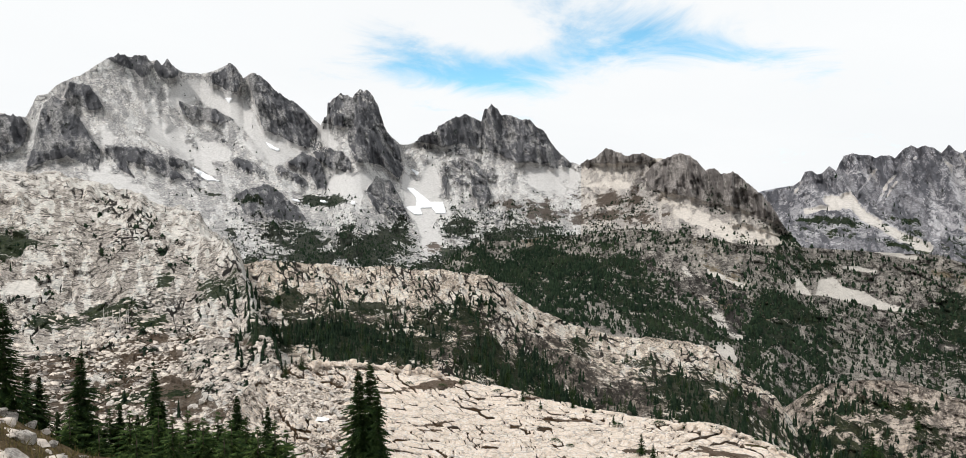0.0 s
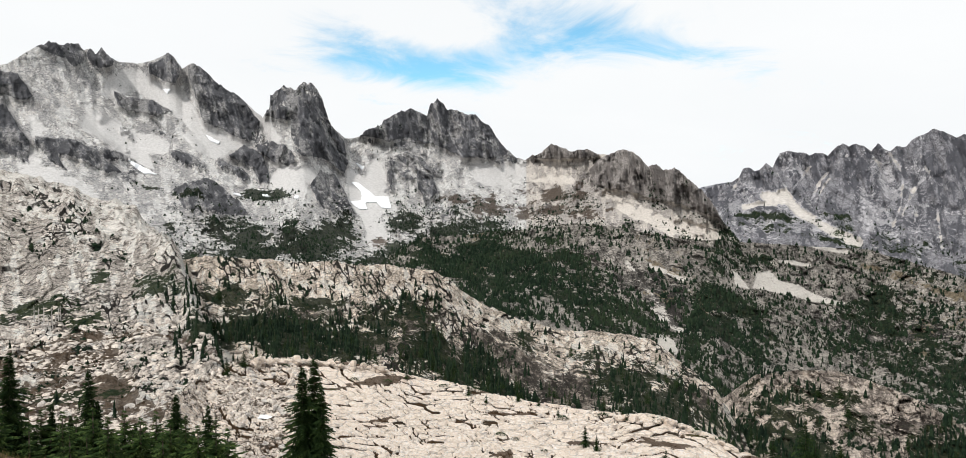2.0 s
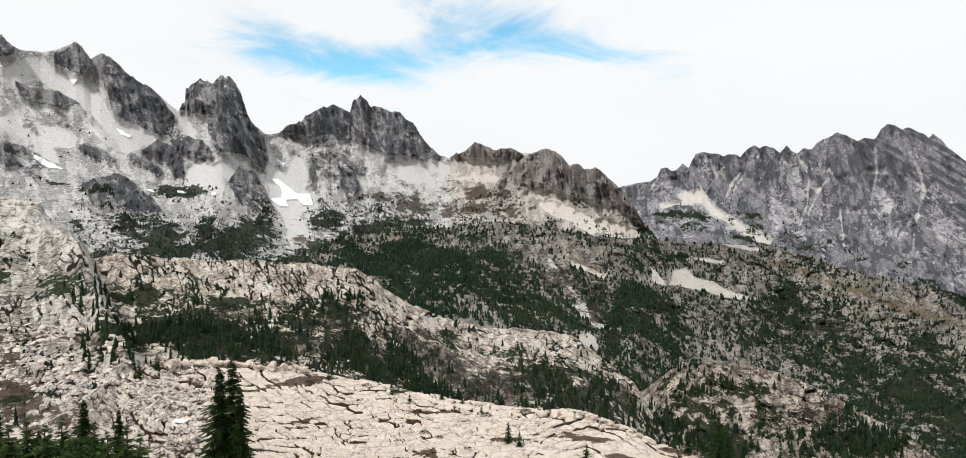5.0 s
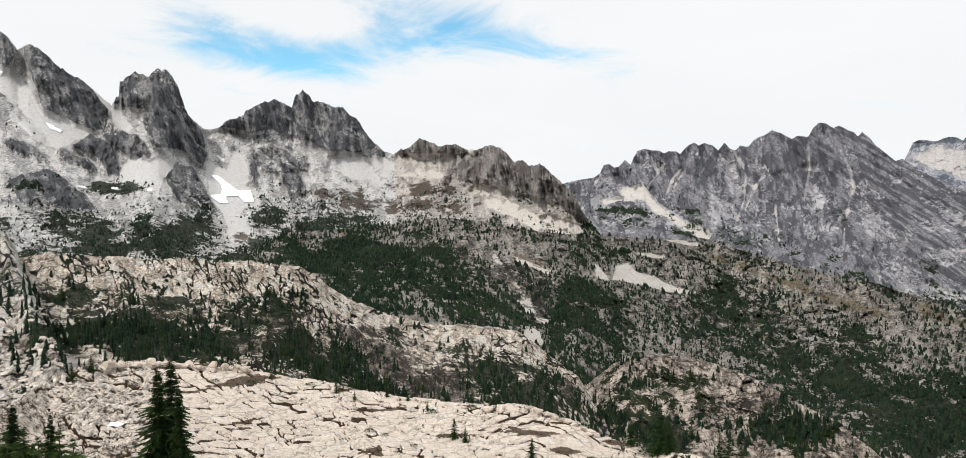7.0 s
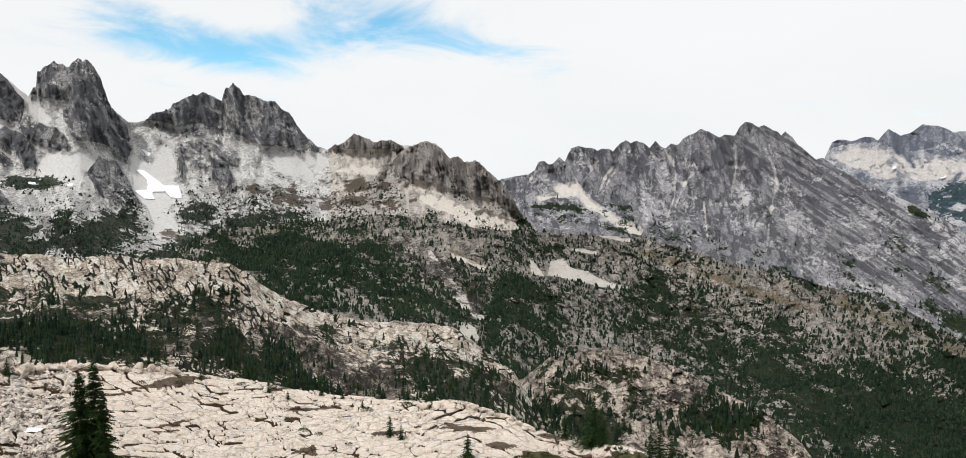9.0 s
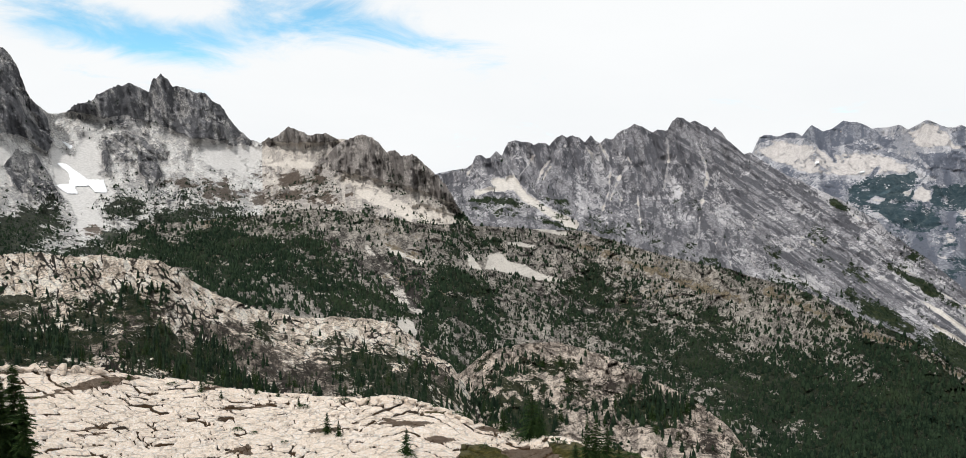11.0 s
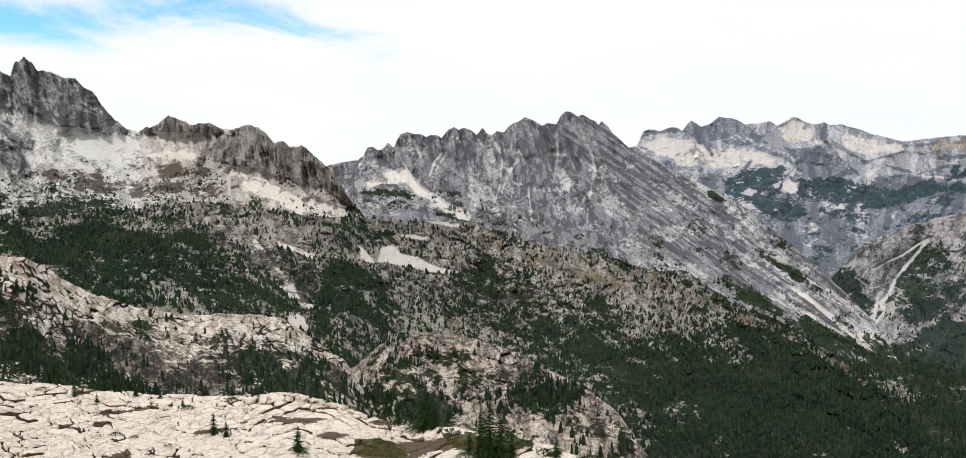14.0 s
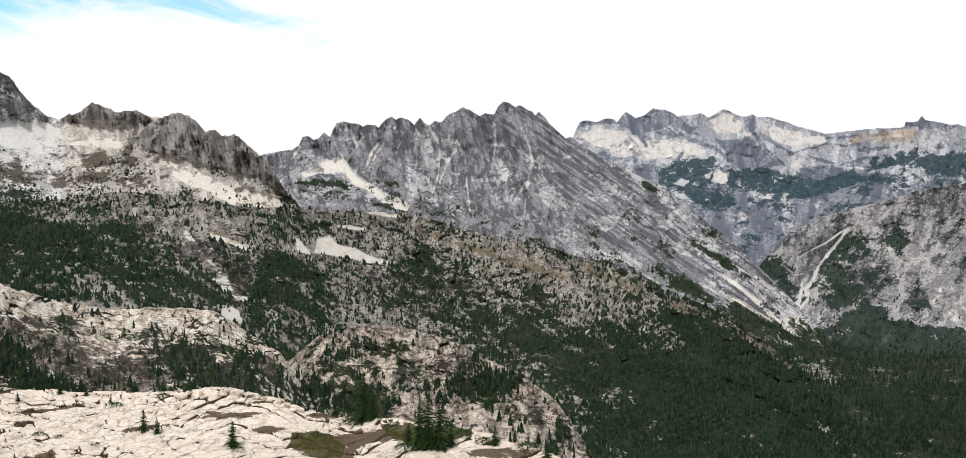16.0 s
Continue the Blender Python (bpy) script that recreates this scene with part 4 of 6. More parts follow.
def serrated_relief(A, E, s, P, m):
    rough = 1 - 0.7 * smooth(m["scree"], 0.4, 0.7)
    right = m["right"]
    tooth = (teeth(A + 0.3 * E, P) - 0.5) * smooth(A, 21, 23) * smooth(A, 43, 41)
    out = rough * ((150 - 95 * right) * (m["rib"] - 0.40) + 24 * (ridged(P, 45, 5, 0.64) - 0.40) + (20 + 30 * right) * m["strata"]) - 14 * smooth(m["scree"], 0.4, 0.7) * (1 - right)
    up = smooth(s, 0.72, 1) * 8 * fbm(P, 20, 4, 0.6) + smooth(s, 0.74, 1) * 5 * tooth + 5 * fbm(P, 22, 3)
    out = out + rough * smooth(s, 0.35, 0.9) * 70 * tooth
    return out, up


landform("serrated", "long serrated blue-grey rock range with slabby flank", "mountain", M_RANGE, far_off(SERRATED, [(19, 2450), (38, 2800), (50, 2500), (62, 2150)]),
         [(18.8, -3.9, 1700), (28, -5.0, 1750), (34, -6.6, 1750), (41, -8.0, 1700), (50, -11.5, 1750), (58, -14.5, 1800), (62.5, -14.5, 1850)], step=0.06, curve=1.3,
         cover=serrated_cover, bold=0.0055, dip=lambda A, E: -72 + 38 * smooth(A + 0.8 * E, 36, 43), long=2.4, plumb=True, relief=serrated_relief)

FARLINE = [(39.50, 0.00), (41.13, 1.70), (42.37, 1.76), (42.76, 2.71), (43.02, 3.34), (43.33, 3.52), (43.69, 3.52), (44.28, 3.39), (44.72, 3.56), (45.03, 3.65), (45.39, 3.61), (45.79, 3.38), (46.14, 3.87), (46.39, 4.14), (46.75, 3.91), (47.11, 3.65), (47.68, 3.86), (47.98, 4.08), (48.32, 4.34), (48.76, 4.25), (49.19, 4.20), (49.71, 4.02), (50.06, 3.76), (50.92, 3.88), (51.76, 3.96), (52.19, 3.70), (52.52, 3.86), (52.85, 4.03), (53.22, 4.24), (53.56, 4.11), (53.94, 3.89), (54.40, 3.71), (54.76, 3.71), (55.13, 3.87), (55.46, 3.65), (56.31, 3.64), (57.11, 3.38), (58.04, 2.99), (58.90, 2.77), (59.88, 2.51), (61.01, 2.62), (63.21, 2.79), (64.53, 2.85)]
FARLINE += [(64.62, 3.16), (64.97, 3.19), (65.31, 3.22), (65.50, 3.57), (65.73, 3.25), (66.35, 3.12), (67.03, 2.95), (67.53, 2.94), (67.97, 2.78), (75.00, 2.60)]
FAR_CREST = [(42.81, 2.67), (43.24, 3.57), (45.03, 3.88), (45.70, 3.65), (46.35, 4.31), (47.46, 3.87), (48.31, 4.56), (49.62, 4.20), (50.94, 3.10), (51.81, 2.35), (50.52, 2.66), (49.65, 3.10), (48.36, 2.67), (47.05, 2.45), (46.15, 3.25), (44.82, 3.25), (43.48, 3.03)]
FAR_NOSE = [(52.62, 2.17), (54.57, 2.08), (56.11, 1.35), (57.15, 0.28), (55.99, -0.03), (54.06, 0.09), (53.57, 1.04)]
FAR_TOOTH = [(54.81, 3.71), (55.33, 3.87), (55.52, 2.93), (54.92, 2.76)]
FAR_CAP = [(64.56, 2.88), (64.68, 3.28), (65.40, 3.58), (66.07, 3.29), (67.06, 3.03), (66.81, 2.68), (65.58, 2.71)]
FAR_WOOD_WEST = [(48.52, -0.31), (49.77, 0.36), (51.31, 0.68), (52.54, 0.69), (52.27, -0.41), (53.81, -1.36), (54.18, -2.31), (52.65, -3.00), (51.39, -2.37), (50.60, -1.58), (49.51, -1.29), (48.84, -0.80)]
FAR_WOOD_MID = [(53.73, -0.05), (56.71, 0.11), (57.89, -0.35), (59.34, -0.63), (61.53, 0.02), (62.62, -0.42), (60.49, -1.37), (58.53, -1.87), (56.49, -1.61), (54.57, -1.47), (53.64, -1.18)]
FAR_WOOD_EAST = [(62.82, 0.93), (64.24, 1.29), (65.40, 1.33), (65.66, 1.05), (70.35, 1.26), (70.43, -0.40), (67.22, -0.25), (65.69, 0.33), (63.64, 0.32), (62.71, 0.03)]
FAR_CLEARING = [(49.80, -0.93), (50.40, -0.61), (51.05, -0.78), (50.59, -1.18)]
FAR_SCAR = [(51.98, -0.41), (52.89, 0.03), (53.66, -0.27), (53.51, -1.05), (52.58, -0.89)]
FAR_BOWL = [(42.72, 2.35), (43.93, 3.03), (46.15, 3.03), (47.50, 2.22), (50.10, 2.35), (52.26, 1.56), (52.28, 0.82), (50.15, 0.77), (48.41, 0.49), (46.20, 0.74), (44.40, 1.46)]
FAR_CHUTE = [(57.74, 0.28), (58.70, 1.05), (59.12, 1.22), (58.72, 0.46), (58.15, 0.08)]
# orange sunlit stretch under the crest, painted into the rock colour
FAR_GLOW = [(60.10, 1.72), (62.24, 2.56), (64.57, 2.76), (65.58, 2.59), (64.84, 2.05), (63.03, 1.90)]
FAR_UPPER = [(52.20, 3.48), (53.23, 4.07), (54.49, 3.50), (54.92, 2.64), (56.32, 3.26), (58.32, 2.73), (60.27, 2.29), (59.91, 1.55), (57.97, 1.56), (56.37, 1.77), (54.32, 2.34), (52.64, 2.65)]
FAR_STREAK = [(0.12, (55.0, -1.85), (56.2, -1.75), (57.3, -1.95)), (0.08, (49.9, -0.75), (51.2, -0.35)), (0.07, (61.5, 0.2), (63.0, 0.05))]
FAR_LINES = [(0.19, (49.16, 3.60), (50.67, 2.28), (52.77, 1.40), (54.43, 0.33)), (0.14, (54.73, 3.31), (56.18, 1.39), (57.38, 0.34)), (0.14, (47.03, 2.96), (47.93, 1.63)), (0.12, (55.75, 2.45), (57.73, 1.18), (59.97, 1.78)), (0.12, (50.49, 1.19), (49.68, -0.13), (48.84, -0.58)), (0.12, (58.88, 0.97), (60.75, 0.35), (62.53, 0.88)), (0.12, (54.18, 1.83), (52.81, 0.11), (52.42, -0.76)), (0.09, (59.95, 2.19), (63.51, 2.34)), (0.12, (61.98, 1.36), (64.23, 1.54))]


def far_cover(A, E, s, P):
    low = smooth(E + 1.2 * fbm(P, 260, 4), 0.9, -0.3)
    tall = P * np.array([1, 1, 0.5])
    dark = np.maximum(np.clip(0.5 + shapes(A, E, P, 110, [FAR_CREST, FAR_NOSE, FAR_TOOTH, FAR_CAP], 0.14) / 0.3, 0, 0.9), 0.8 * strokes(A, E, P, 90, FAR_LINES, 0.25))
    crag = np.clip(np.maximum(np.maximum(dark, 0.5 * smooth(ridged(P, 170, 5, 0.6), 0.46, 0.58)), low * (0.66 + 1.4 * fbm(tall, 110, 5, 0.66))), 0, 1)
    pale = np.clip(0.5 + shapes(A, E, P, 110, [FAR_BOWL, FAR_CLEARING, FAR_SCAR, FAR_CHUTE, FAR_UPPER, FAR_GLOW], 0.16) / 0.5, 0, 1) * (1 - 0.85 * smooth(dark, 0.35, 0.6))
    specks = 0.45 * low * smooth(fbm(tall, 45, 4, 0.7), 0.04, 0.16)
    wood = np.clip(0.5 + shapes(A, E, P, 90, [FAR_WOOD_WEST, FAR_WOOD_MID, FAR_WOOD_EAST], 0.3) / 0.9, 0, 0.68)
    wood = np.maximum(wood, 0.50 * low * smooth(fbm(P, 140, 5, 0.66, 3.0), -0.06, 0.10)) * (1 - smooth(pale, 0.4, 0.6))
    return {"crag": crag * (1 - 0.8 * smooth(pale, 0.45, 0.7)), "scree": np.maximum(np.maximum(pale * 0.66, specks), strokes(A, E, P, 60, FAR_STREAK, 0.2)), "veg": wood,
            "earth": 0.85 * np.clip(0.5 + shapes(A, E, P, 90, [FAR_GLOW], 0.2) / 0.6, 0, 0.8),
            "snow": ovals(A, E, P, 100, [(46.8, 1.55, 0.2, 0.14), (49.6, 0.9, 0.25, 0.09), (50.2, 1.05, 0.2, 0.07), (47.9, 3.15, 0.4, 0.05, -0.3)], 0.1)}


def far_relief(A, E, s, P, m):
    return 220 * (ridged(P * np.array([1, 1, 0.6]), 420, 5, 0.54) - 0.40), smooth(s, 0.7, 1) * 10 * (ridged(P, 90, 4, 0.6) - 0.38)


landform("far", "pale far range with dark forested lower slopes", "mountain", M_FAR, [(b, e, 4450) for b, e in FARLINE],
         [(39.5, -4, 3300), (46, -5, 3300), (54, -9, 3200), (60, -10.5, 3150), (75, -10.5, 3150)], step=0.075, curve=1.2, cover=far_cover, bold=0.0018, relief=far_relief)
snow_patches("far", [(46.8, 1.55, 0.35, 0.3), (49.6, 0.9, 0.3, 0.3), (50.2, 1.05, 0.3, 0.3)], 1.2, 12.0, "small far snow patch on pale rock")

Y_GULLY = [(0.07, (61.57, -3.75), (60.22, -4.88), (58.56, -5.88)), (0.09, (61.50, -3.92), (60.68, -5.27), (59.90, -6.31)), (0.08, (59.83, -6.48), (59.49, -7.53), (58.95, -8.1), (59.31, -8.67), (58.73, -9.54)), (0.09, (58.56, -9.06), (59.16, -10.66), (60.17, -11.38)), (0.06, (58.82, -7.79), (58.67, -9.05)), (0.05, (57.42, -6.53), (58.22, -7.07)), (0.05, (63.45, -4.44), (63.05, -4.98))]
SIDE_VEG = [(61.35, -5.56, 1.44, 0.98, 0.40), (60.67, -7.04, 1.24, 1.39), (61.46, -8.41, 1.58, 0.97), (57.50, -8.72, 0.85, 1.43), (56.86, -7.28, 0.94, 0.93), (56.05, -6.69, 0.63, 0.85), (62.41, -5.10, 1.06, 0.81), (63.03, -7.08, 0.70, 0.48), (64.49, -4.58, 0.54, 0.95), (66.02, -8.60, 0.79, 0.39), (61.91, -10.40, 1.43, 0.32)]


SIDE_SLABS = [(64.93, -5.27), (65.54, -4.67), (67.14, -6.36), (68.51, -8.20), (70.97, -10.59), (71.05, -12.07), (68.62, -10.36), (66.63, -8.70)]


def side_cover(A, E, s, P):
    stream = np.clip(1.0 * strokes(A, E, P, 30, Y_GULLY, 0.42), 0, 1)
    tall = np.stack([P[..., 0] - 0.4 * P[..., 2], P[..., 1], P[..., 2] * 0.35], -1)
    veg = np.maximum(ovals(A, E, P, 70, SIDE_VEG, 0.34) * 0.95, 0.8 * smooth(E + 3 * fbm(P, 120, 4), -10.0 + 1.6 * smooth(A, 60, 61.5), -11.4 + 1.6 * smooth(A, 60, 61.5)))
    veg = np.maximum(veg, 0.38 * smooth(fbm(tall, 60, 5, 0.7), 0.02, 0.14))
    stream = np.maximum(stream, 0.58 * np.clip(0.5 + shapes(A, E, P, 60, [SIDE_SLABS], 0.25) / 0.8, 0, 0.75))
    return {"crag": np.clip(0.48 + fbm(tall, 60, 5, 0.68) * 1.5, 0, 1) * (1 - smooth(stream, 0.3, 0.6)), "scree": np.maximum(stream, 0.40 * smooth(fbm(tall, 40, 4, 0.7), 0.08, 0.2)), "veg": veg * (1 - smooth(stream, 0.3, 0.5)),
            "earth": 0.25 * smooth(fbm(P, 120, 4, 0.6, 5.0), 0.0, 0.15)}


def side_relief(A, E, s, P, m):
    tall = np.stack([P[..., 0] - 0.4 * P[..., 2], P[..., 1], P[..., 2] * 0.3], -1)
    return (1 - 0.8 * m["scree"]) * 80 * (ridged(tall, 200, 5, 0.54) - 0.40), 4 * fbm(P, 40, 3)


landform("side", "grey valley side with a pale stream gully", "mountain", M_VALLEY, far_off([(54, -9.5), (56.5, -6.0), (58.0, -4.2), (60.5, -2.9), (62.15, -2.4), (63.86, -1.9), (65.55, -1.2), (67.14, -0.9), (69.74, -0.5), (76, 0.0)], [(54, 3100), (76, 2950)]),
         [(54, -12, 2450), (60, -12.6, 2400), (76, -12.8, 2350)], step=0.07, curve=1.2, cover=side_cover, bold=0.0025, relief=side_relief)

landform("valley", "dark forested valley floor", "valley", M_FOREST, far_off([(50, -12.0), (55.79, -11.5), (59.38, -11.5), (61.70, -11.9), (64.64, -12.0), (67.65, -11.7), (76, -11.1)], [(50, 2300), (76, 2350)]),
         [(50, -25, 700), (76, -25, 700)], steep=False, step=0.09, curve=0.6, cover=lambda A, E, s, P: {"veg": np.clip(0.85 + 2.0 * fbm(P, 160, 6, 0.6), 0, 1)},
         relief=lambda A, E, s, P, m: (0, 46 * fbm(P, 300, 6, 0.55)))

# ---- wooded hillside ----
WOODED = [(-3, -4.2), (-0.49, -2.97), (2.70, -2.67), (6.13, -2.34), (9.81, -1.75), (13.69, -1.98), (17.78, -2.88), (20.77, -3.01), (24.73, -3.17), (28.34, -3.40), (31.09, -3.49), (34.78, -4.53), (38.02, -5.19), (41.24, -5.83), (44.89, -6.89), (47.14, -7.72), (49.37, -8.75), (51.55, -9.52), (53.70, -10.48), (56.23, -11.99), (57.88, -13.10), (59.10, -13.88), (61.87, -15.87), (63.84, -18.45), (65.76, -20.93)]
WOOD_GORGE = [(19.09, -6.02), (20.01, -5.78), (21.17, -6.23), (23.25, -7.12), (24.18, -8.02), (24.43, -9.60), (24.21, -11.23), (24.09, -12.75), (21.78, -13.24), (19.35, -11.93), (18.88, -9.22)]
WOOD_BENCH = [(28.04, -7.25), (29.83, -6.98), (31.16, -6.72), (32.27, -7.57), (32.73, -9.10), (33.79, -9.72), (36.93, -11.27), (38.62, -12.42), (35.26, -12.24), (30.11, -10.54), (29.64, -9.00), (28.28, -8.15)]
WOOD_HIGH = [(19.08, -3.49), (21.15, -3.24), (23.22, -3.92), (25.97, -4.11), (26.20, -5.02), (23.23, -5.06), (20.70, -5.32), (19.31, -4.41)]
WOOD_WEST = [(-2.24, -4.00), (1.48, -3.63), (4.47, -3.36), (8.43, -4.16), (12.05, -4.18), (14.34, -6.02), (15.49, -7.40), (16.65, -8.77), (18.04, -9.68), (16.89, -10.81), (14.34, -10.35), (11.13, -9.85), (9.54, -9.37), (7.52, -8.21), (4.88, -7.25), (2.30, -5.85), (-0.21, -4.91)]
WOOD_CREST = [(31.20, -3.80), (35.10, -4.15), (38.45, -4.71), (42.47, -6.03), (42.48, -6.66), (38.06, -5.81), (34.27, -5.28), (31.21, -4.70)]
STONE_LEAF = [(22.09, -5.07), (22.55, -5.30), (23.34, -6.43), (22.32, -6.22)]
STONE_FIELD = [(23.70, -5.29), (24.61, -5.04), (25.30, -5.72), (26.44, -5.93), (27.35, -6.50), (29.38, -6.99), (29.61, -7.21), (27.36, -7.04), (25.54, -6.63), (23.48, -6.34)]
STONE_LEDGE = [(16.08, -4.56), (17.47, -5.15), (19.09, -5.74), (18.63, -5.97), (16.32, -5.11)]
STONE_GULLY = [(16.32, -8.08), (17.25, -8.08), (18.64, -9.36), (19.11, -9.67), (18.41, -9.77), (17.02, -8.86)]
STONE_FOOT = [(17.02, -9.81), (18.18, -10.27), (18.51, -11.30), (16.80, -11.13)]
WOOD_LINES = [(0.10, (14.68, -4.66), (16.52, -7.12), (18.19, -9.38)), (0.10, (25.33, -4.36), (27.15, -4.51)), (0.12, (27.15, -3.23), (29.44, -3.69))]
WOOD_TAN = [(0.35, (53.13, -10.73), (55.84, -12.21), (58.26, -13.43)), (0.30, (43.70, -7.19), (48.18, -9.27), (52.50, -10.56)), (0.25, (30.50, -4.60), (36.00, -6.20), (42.00, -8.00))]
WOOD_VEG = [(36.5, -11.9, 4.0, 1.0), (45.05, -14.50, 7.92, 3.55), (51.79, -17.46, 8.96, 4.68), (55.94, -15.38, 4.74, 2.51), (21.04, -16.18, 2.68, 2.59), (40.6, -9.4, 1.2, 0.4, -0.2), (31.5, -6.2, 1.2, 0.4), (4.0, -5.0, 1.6, 0.35), (46.0, -9.6, 1.6, 0.4, -0.4), (38.5, -13.6, 5.0, 2.0, -0.2), (33.5, -10.8, 2.6, 0.6, -0.3), (30.0, -14.0, 2.0, 1.2)]


def wood_cover(A, E, s, P):
    stone = np.maximum(np.clip(0.5 + shapes(A, E, P, 30, [STONE_LEAF, STONE_FIELD, STONE_LEDGE, STONE_GULLY, STONE_FOOT], 0.16) / 0.3, 0, 1), strokes(A, E, P, 30, WOOD_LINES, 0.3))
    thick = np.maximum(ovals(A, E, P, 70, WOOD_VEG, 0.42), np.clip(0.5 + shapes(A, E, P, 40, [WOOD_GORGE, WOOD_BENCH, WOOD_HIGH, WOOD_WEST, WOOD_CREST], 0.4) / 0.9, 0, 0.66))
    run = np.stack([P[..., 0] * 0.7 + 0.5 * P[..., 2], P[..., 1], P[..., 2] + 0.35 * P[..., 0]], -1)
    veg = 0.22 + 0.42 * thick + 1.9 * fbm(run, 50, 6, 0.7) + 0.35 * smooth(A - 1.5 * E, 58, 72)
    crag = ovals(A, E, P, 60, [(15.5, -6.6, 2.4, 1.6, -0.5), (18.3, -7.6, 1.6, 1.5, -0.3), (12.5, -4.2, 1.6, 1.0, -0.5), (32, -9, 4, 1.6)], 0.2)
    bare = smooth(crag, 0.35, 0.65) * (A < 24)
    tan = strokes(A, E, P, 50, WOOD_TAN, 0.3)
    return {"veg": np.clip(veg * (1 - 0.9 * smooth(stone, 0.35, 0.6)) * (1 - 0.6 * smooth(tan, 0.4, 0.7)) * (1 - 0.6 * bare), 0, 1), "scree": stone, "crag": 0.25 + 0.5 * crag, "earth": np.maximum(0.6 * tan, 0.40 * smooth(fbm(P, 120, 5, 0.6, 4.0), 0.0, 0.2))}


def wood_relief(A, E, s, P, m):
    fade = smooth(s, 0, 0.1)
    return fade * (40 * (ridged(P, 150, 5, 0.6) - 0.40) + 9 * (1 - m["scree"]) * (ridged(P, 34, 5, 0.66) - 0.40)), 3.5 * fbm(P, 16, 4, 0.6) + 14 * smooth(s, 0.6, 1) * fbm(P, 90, 3)


landform("wooded", "broad hillside of grey rock and dark subalpine forest", "hillside", M_FOREST,
         far_off(WOODED, [(-3, 1050), (12, 1080), (20, 1080), (30, 1300), (40, 1200), (50, 1000), (58, 850), (66, 650)]),
         [(-3, -9.5, 480), (8, -12, 470), (16, -15, 440), (24, -20, 400), (45, -24, 400), (66, -26, 400)], step=0.07, curve=1.25, cover=wood_cover, bold=0.0055, dip=-32, long=1.6, net=0.7, relief=wood_relief)

# ---- rocky knoll in the trees ----
KNOLL = [(19.5, -17.0), (21.07, -14.45), (23.76, -12.29), (26.49, -11.79), (28.78, -11.60), (31.10, -12.08), (33.90, -12.99), (36.71, -14.31), (39.06, -15.25), (41.41, -16.85), (42.83, -18.52), (44.49, -20.72), (46.5, -24.0)]
KN_VEG = [(28.32, -13.39, 2.78, 0.6), (33.92, -16.55, 2.82, 1.4), (31.10, -15.21, 2.34, 1.0), (38.16, -18.25, 2.0, 1.9), (24.65, -14.61, 2.74, 1.4), (27.38, -16.90, 2.79, 2.0), (41.91, -18.99, 1.0, 2.0), (23.73, -16.32, 1.82, 2.4)]
KN_CRAG = [(37.20, -16.52, 2.81, 1.4), (40.50, -18.18, 1.86, 1.5), (33.91, -14.78, 2.81, 0.71), (42.38, -19.40, 1.16, 1.07)]


def knoll_cover(A, E, s, P):
    return {"veg": np.clip(ovals(A, E, P, 30, KN_VEG, 0.3) * 0.60 + 1.2 * fbm(P, 26, 5, 0.66), 0, 1), "crag": 0.8 * ovals(A, E, P, 30, KN_CRAG, 0.2)}


def knoll_relief(A, E, s, P, m):
    lay = P * np.array([0.5, 0.5, 1.6])
    fade = smooth(s, 0, 0.1)
    return fade * (16 * (ridged(P, 60, 4) - 0.40) + 5 * (ridged(lay, 15, 6, 0.66) - 0.40)), 1.6 * fbm(P, 8, 4, 0.6)


landform("knoll", "rounded pale rock knoll ringed by firs", "rock_knoll", M_DOME, far_off(KNOLL, [(19, 430), (30, 440), (47, 330)]), [(19.5, -21, 270), (30, -23, 260), (46.5, -27, 240)],
         step=0.07, cover=knoll_cover, bold=0.007, dip=-24, long=2.0, relief=knoll_relief, curve=1.1)

# ---- the near ridge and the rubble hillside that it grows out of ----
RIDGE = [(-19.72, -5.84), (-18.04, -4.38), (-15.93, -4.05), (-12.90, -4.30), (-8.45, -4.53), (-3.89, -4.91), (0.26, -5.31), (1.6, -6.1), (3.02, -7.24), (6.68, -9.03), (9.85, -9.87), (13.41, -9.85), (16.43, -10.30), (18.55, -11.69), (21.02, -13.60), (22.24, -15.13), (23.44, -17.15), (25, -20)]
RD_VEG = [(-13.84, -9.38, 2.65, 1.76), (-10.31, -10.19, 3.62, 1.69), (-5.78, -11.22, 2.30, 1.79), (-0.24, -11.31, 2.78, 2.03), (2.53, -12.20, 1.85, 2.24), (-15.11, -7.34, 1.74, 1.32), (-8.48, -7.56, 2.27, 0.4), (-3.00, -9.03, 1.85, 1.36), (15.16, -13.59, 2.56, 1.72), (16.88, -14.75, 2.52, 1.69), (12.53, -11.55, 1.75, 0.61), (5.30, -14.38, 2.75, 0.88), (7.59, -10.36, 1.13, 0.90), (20.63, -15.28, 1.21, 0.82), (22.4, -15.8, 1.4, 1.6), (18.6, -16.2, 2.2, 0.8)]
# dark rock of the face, with the cliffs' shade put into the same colour
RD_CRAG_SHADE = [(6.22, -12.17, 3.63, 2.4), (9.85, -14.26, 2.68, 1.74), (-10.30, -9.30, 4.54, 2.0), (-1.15, -9.2, 2.77, 1.3), (3.93, -10.2, 2.0, 1.2), (20.22, -14.49, 1.62, 1.66)]


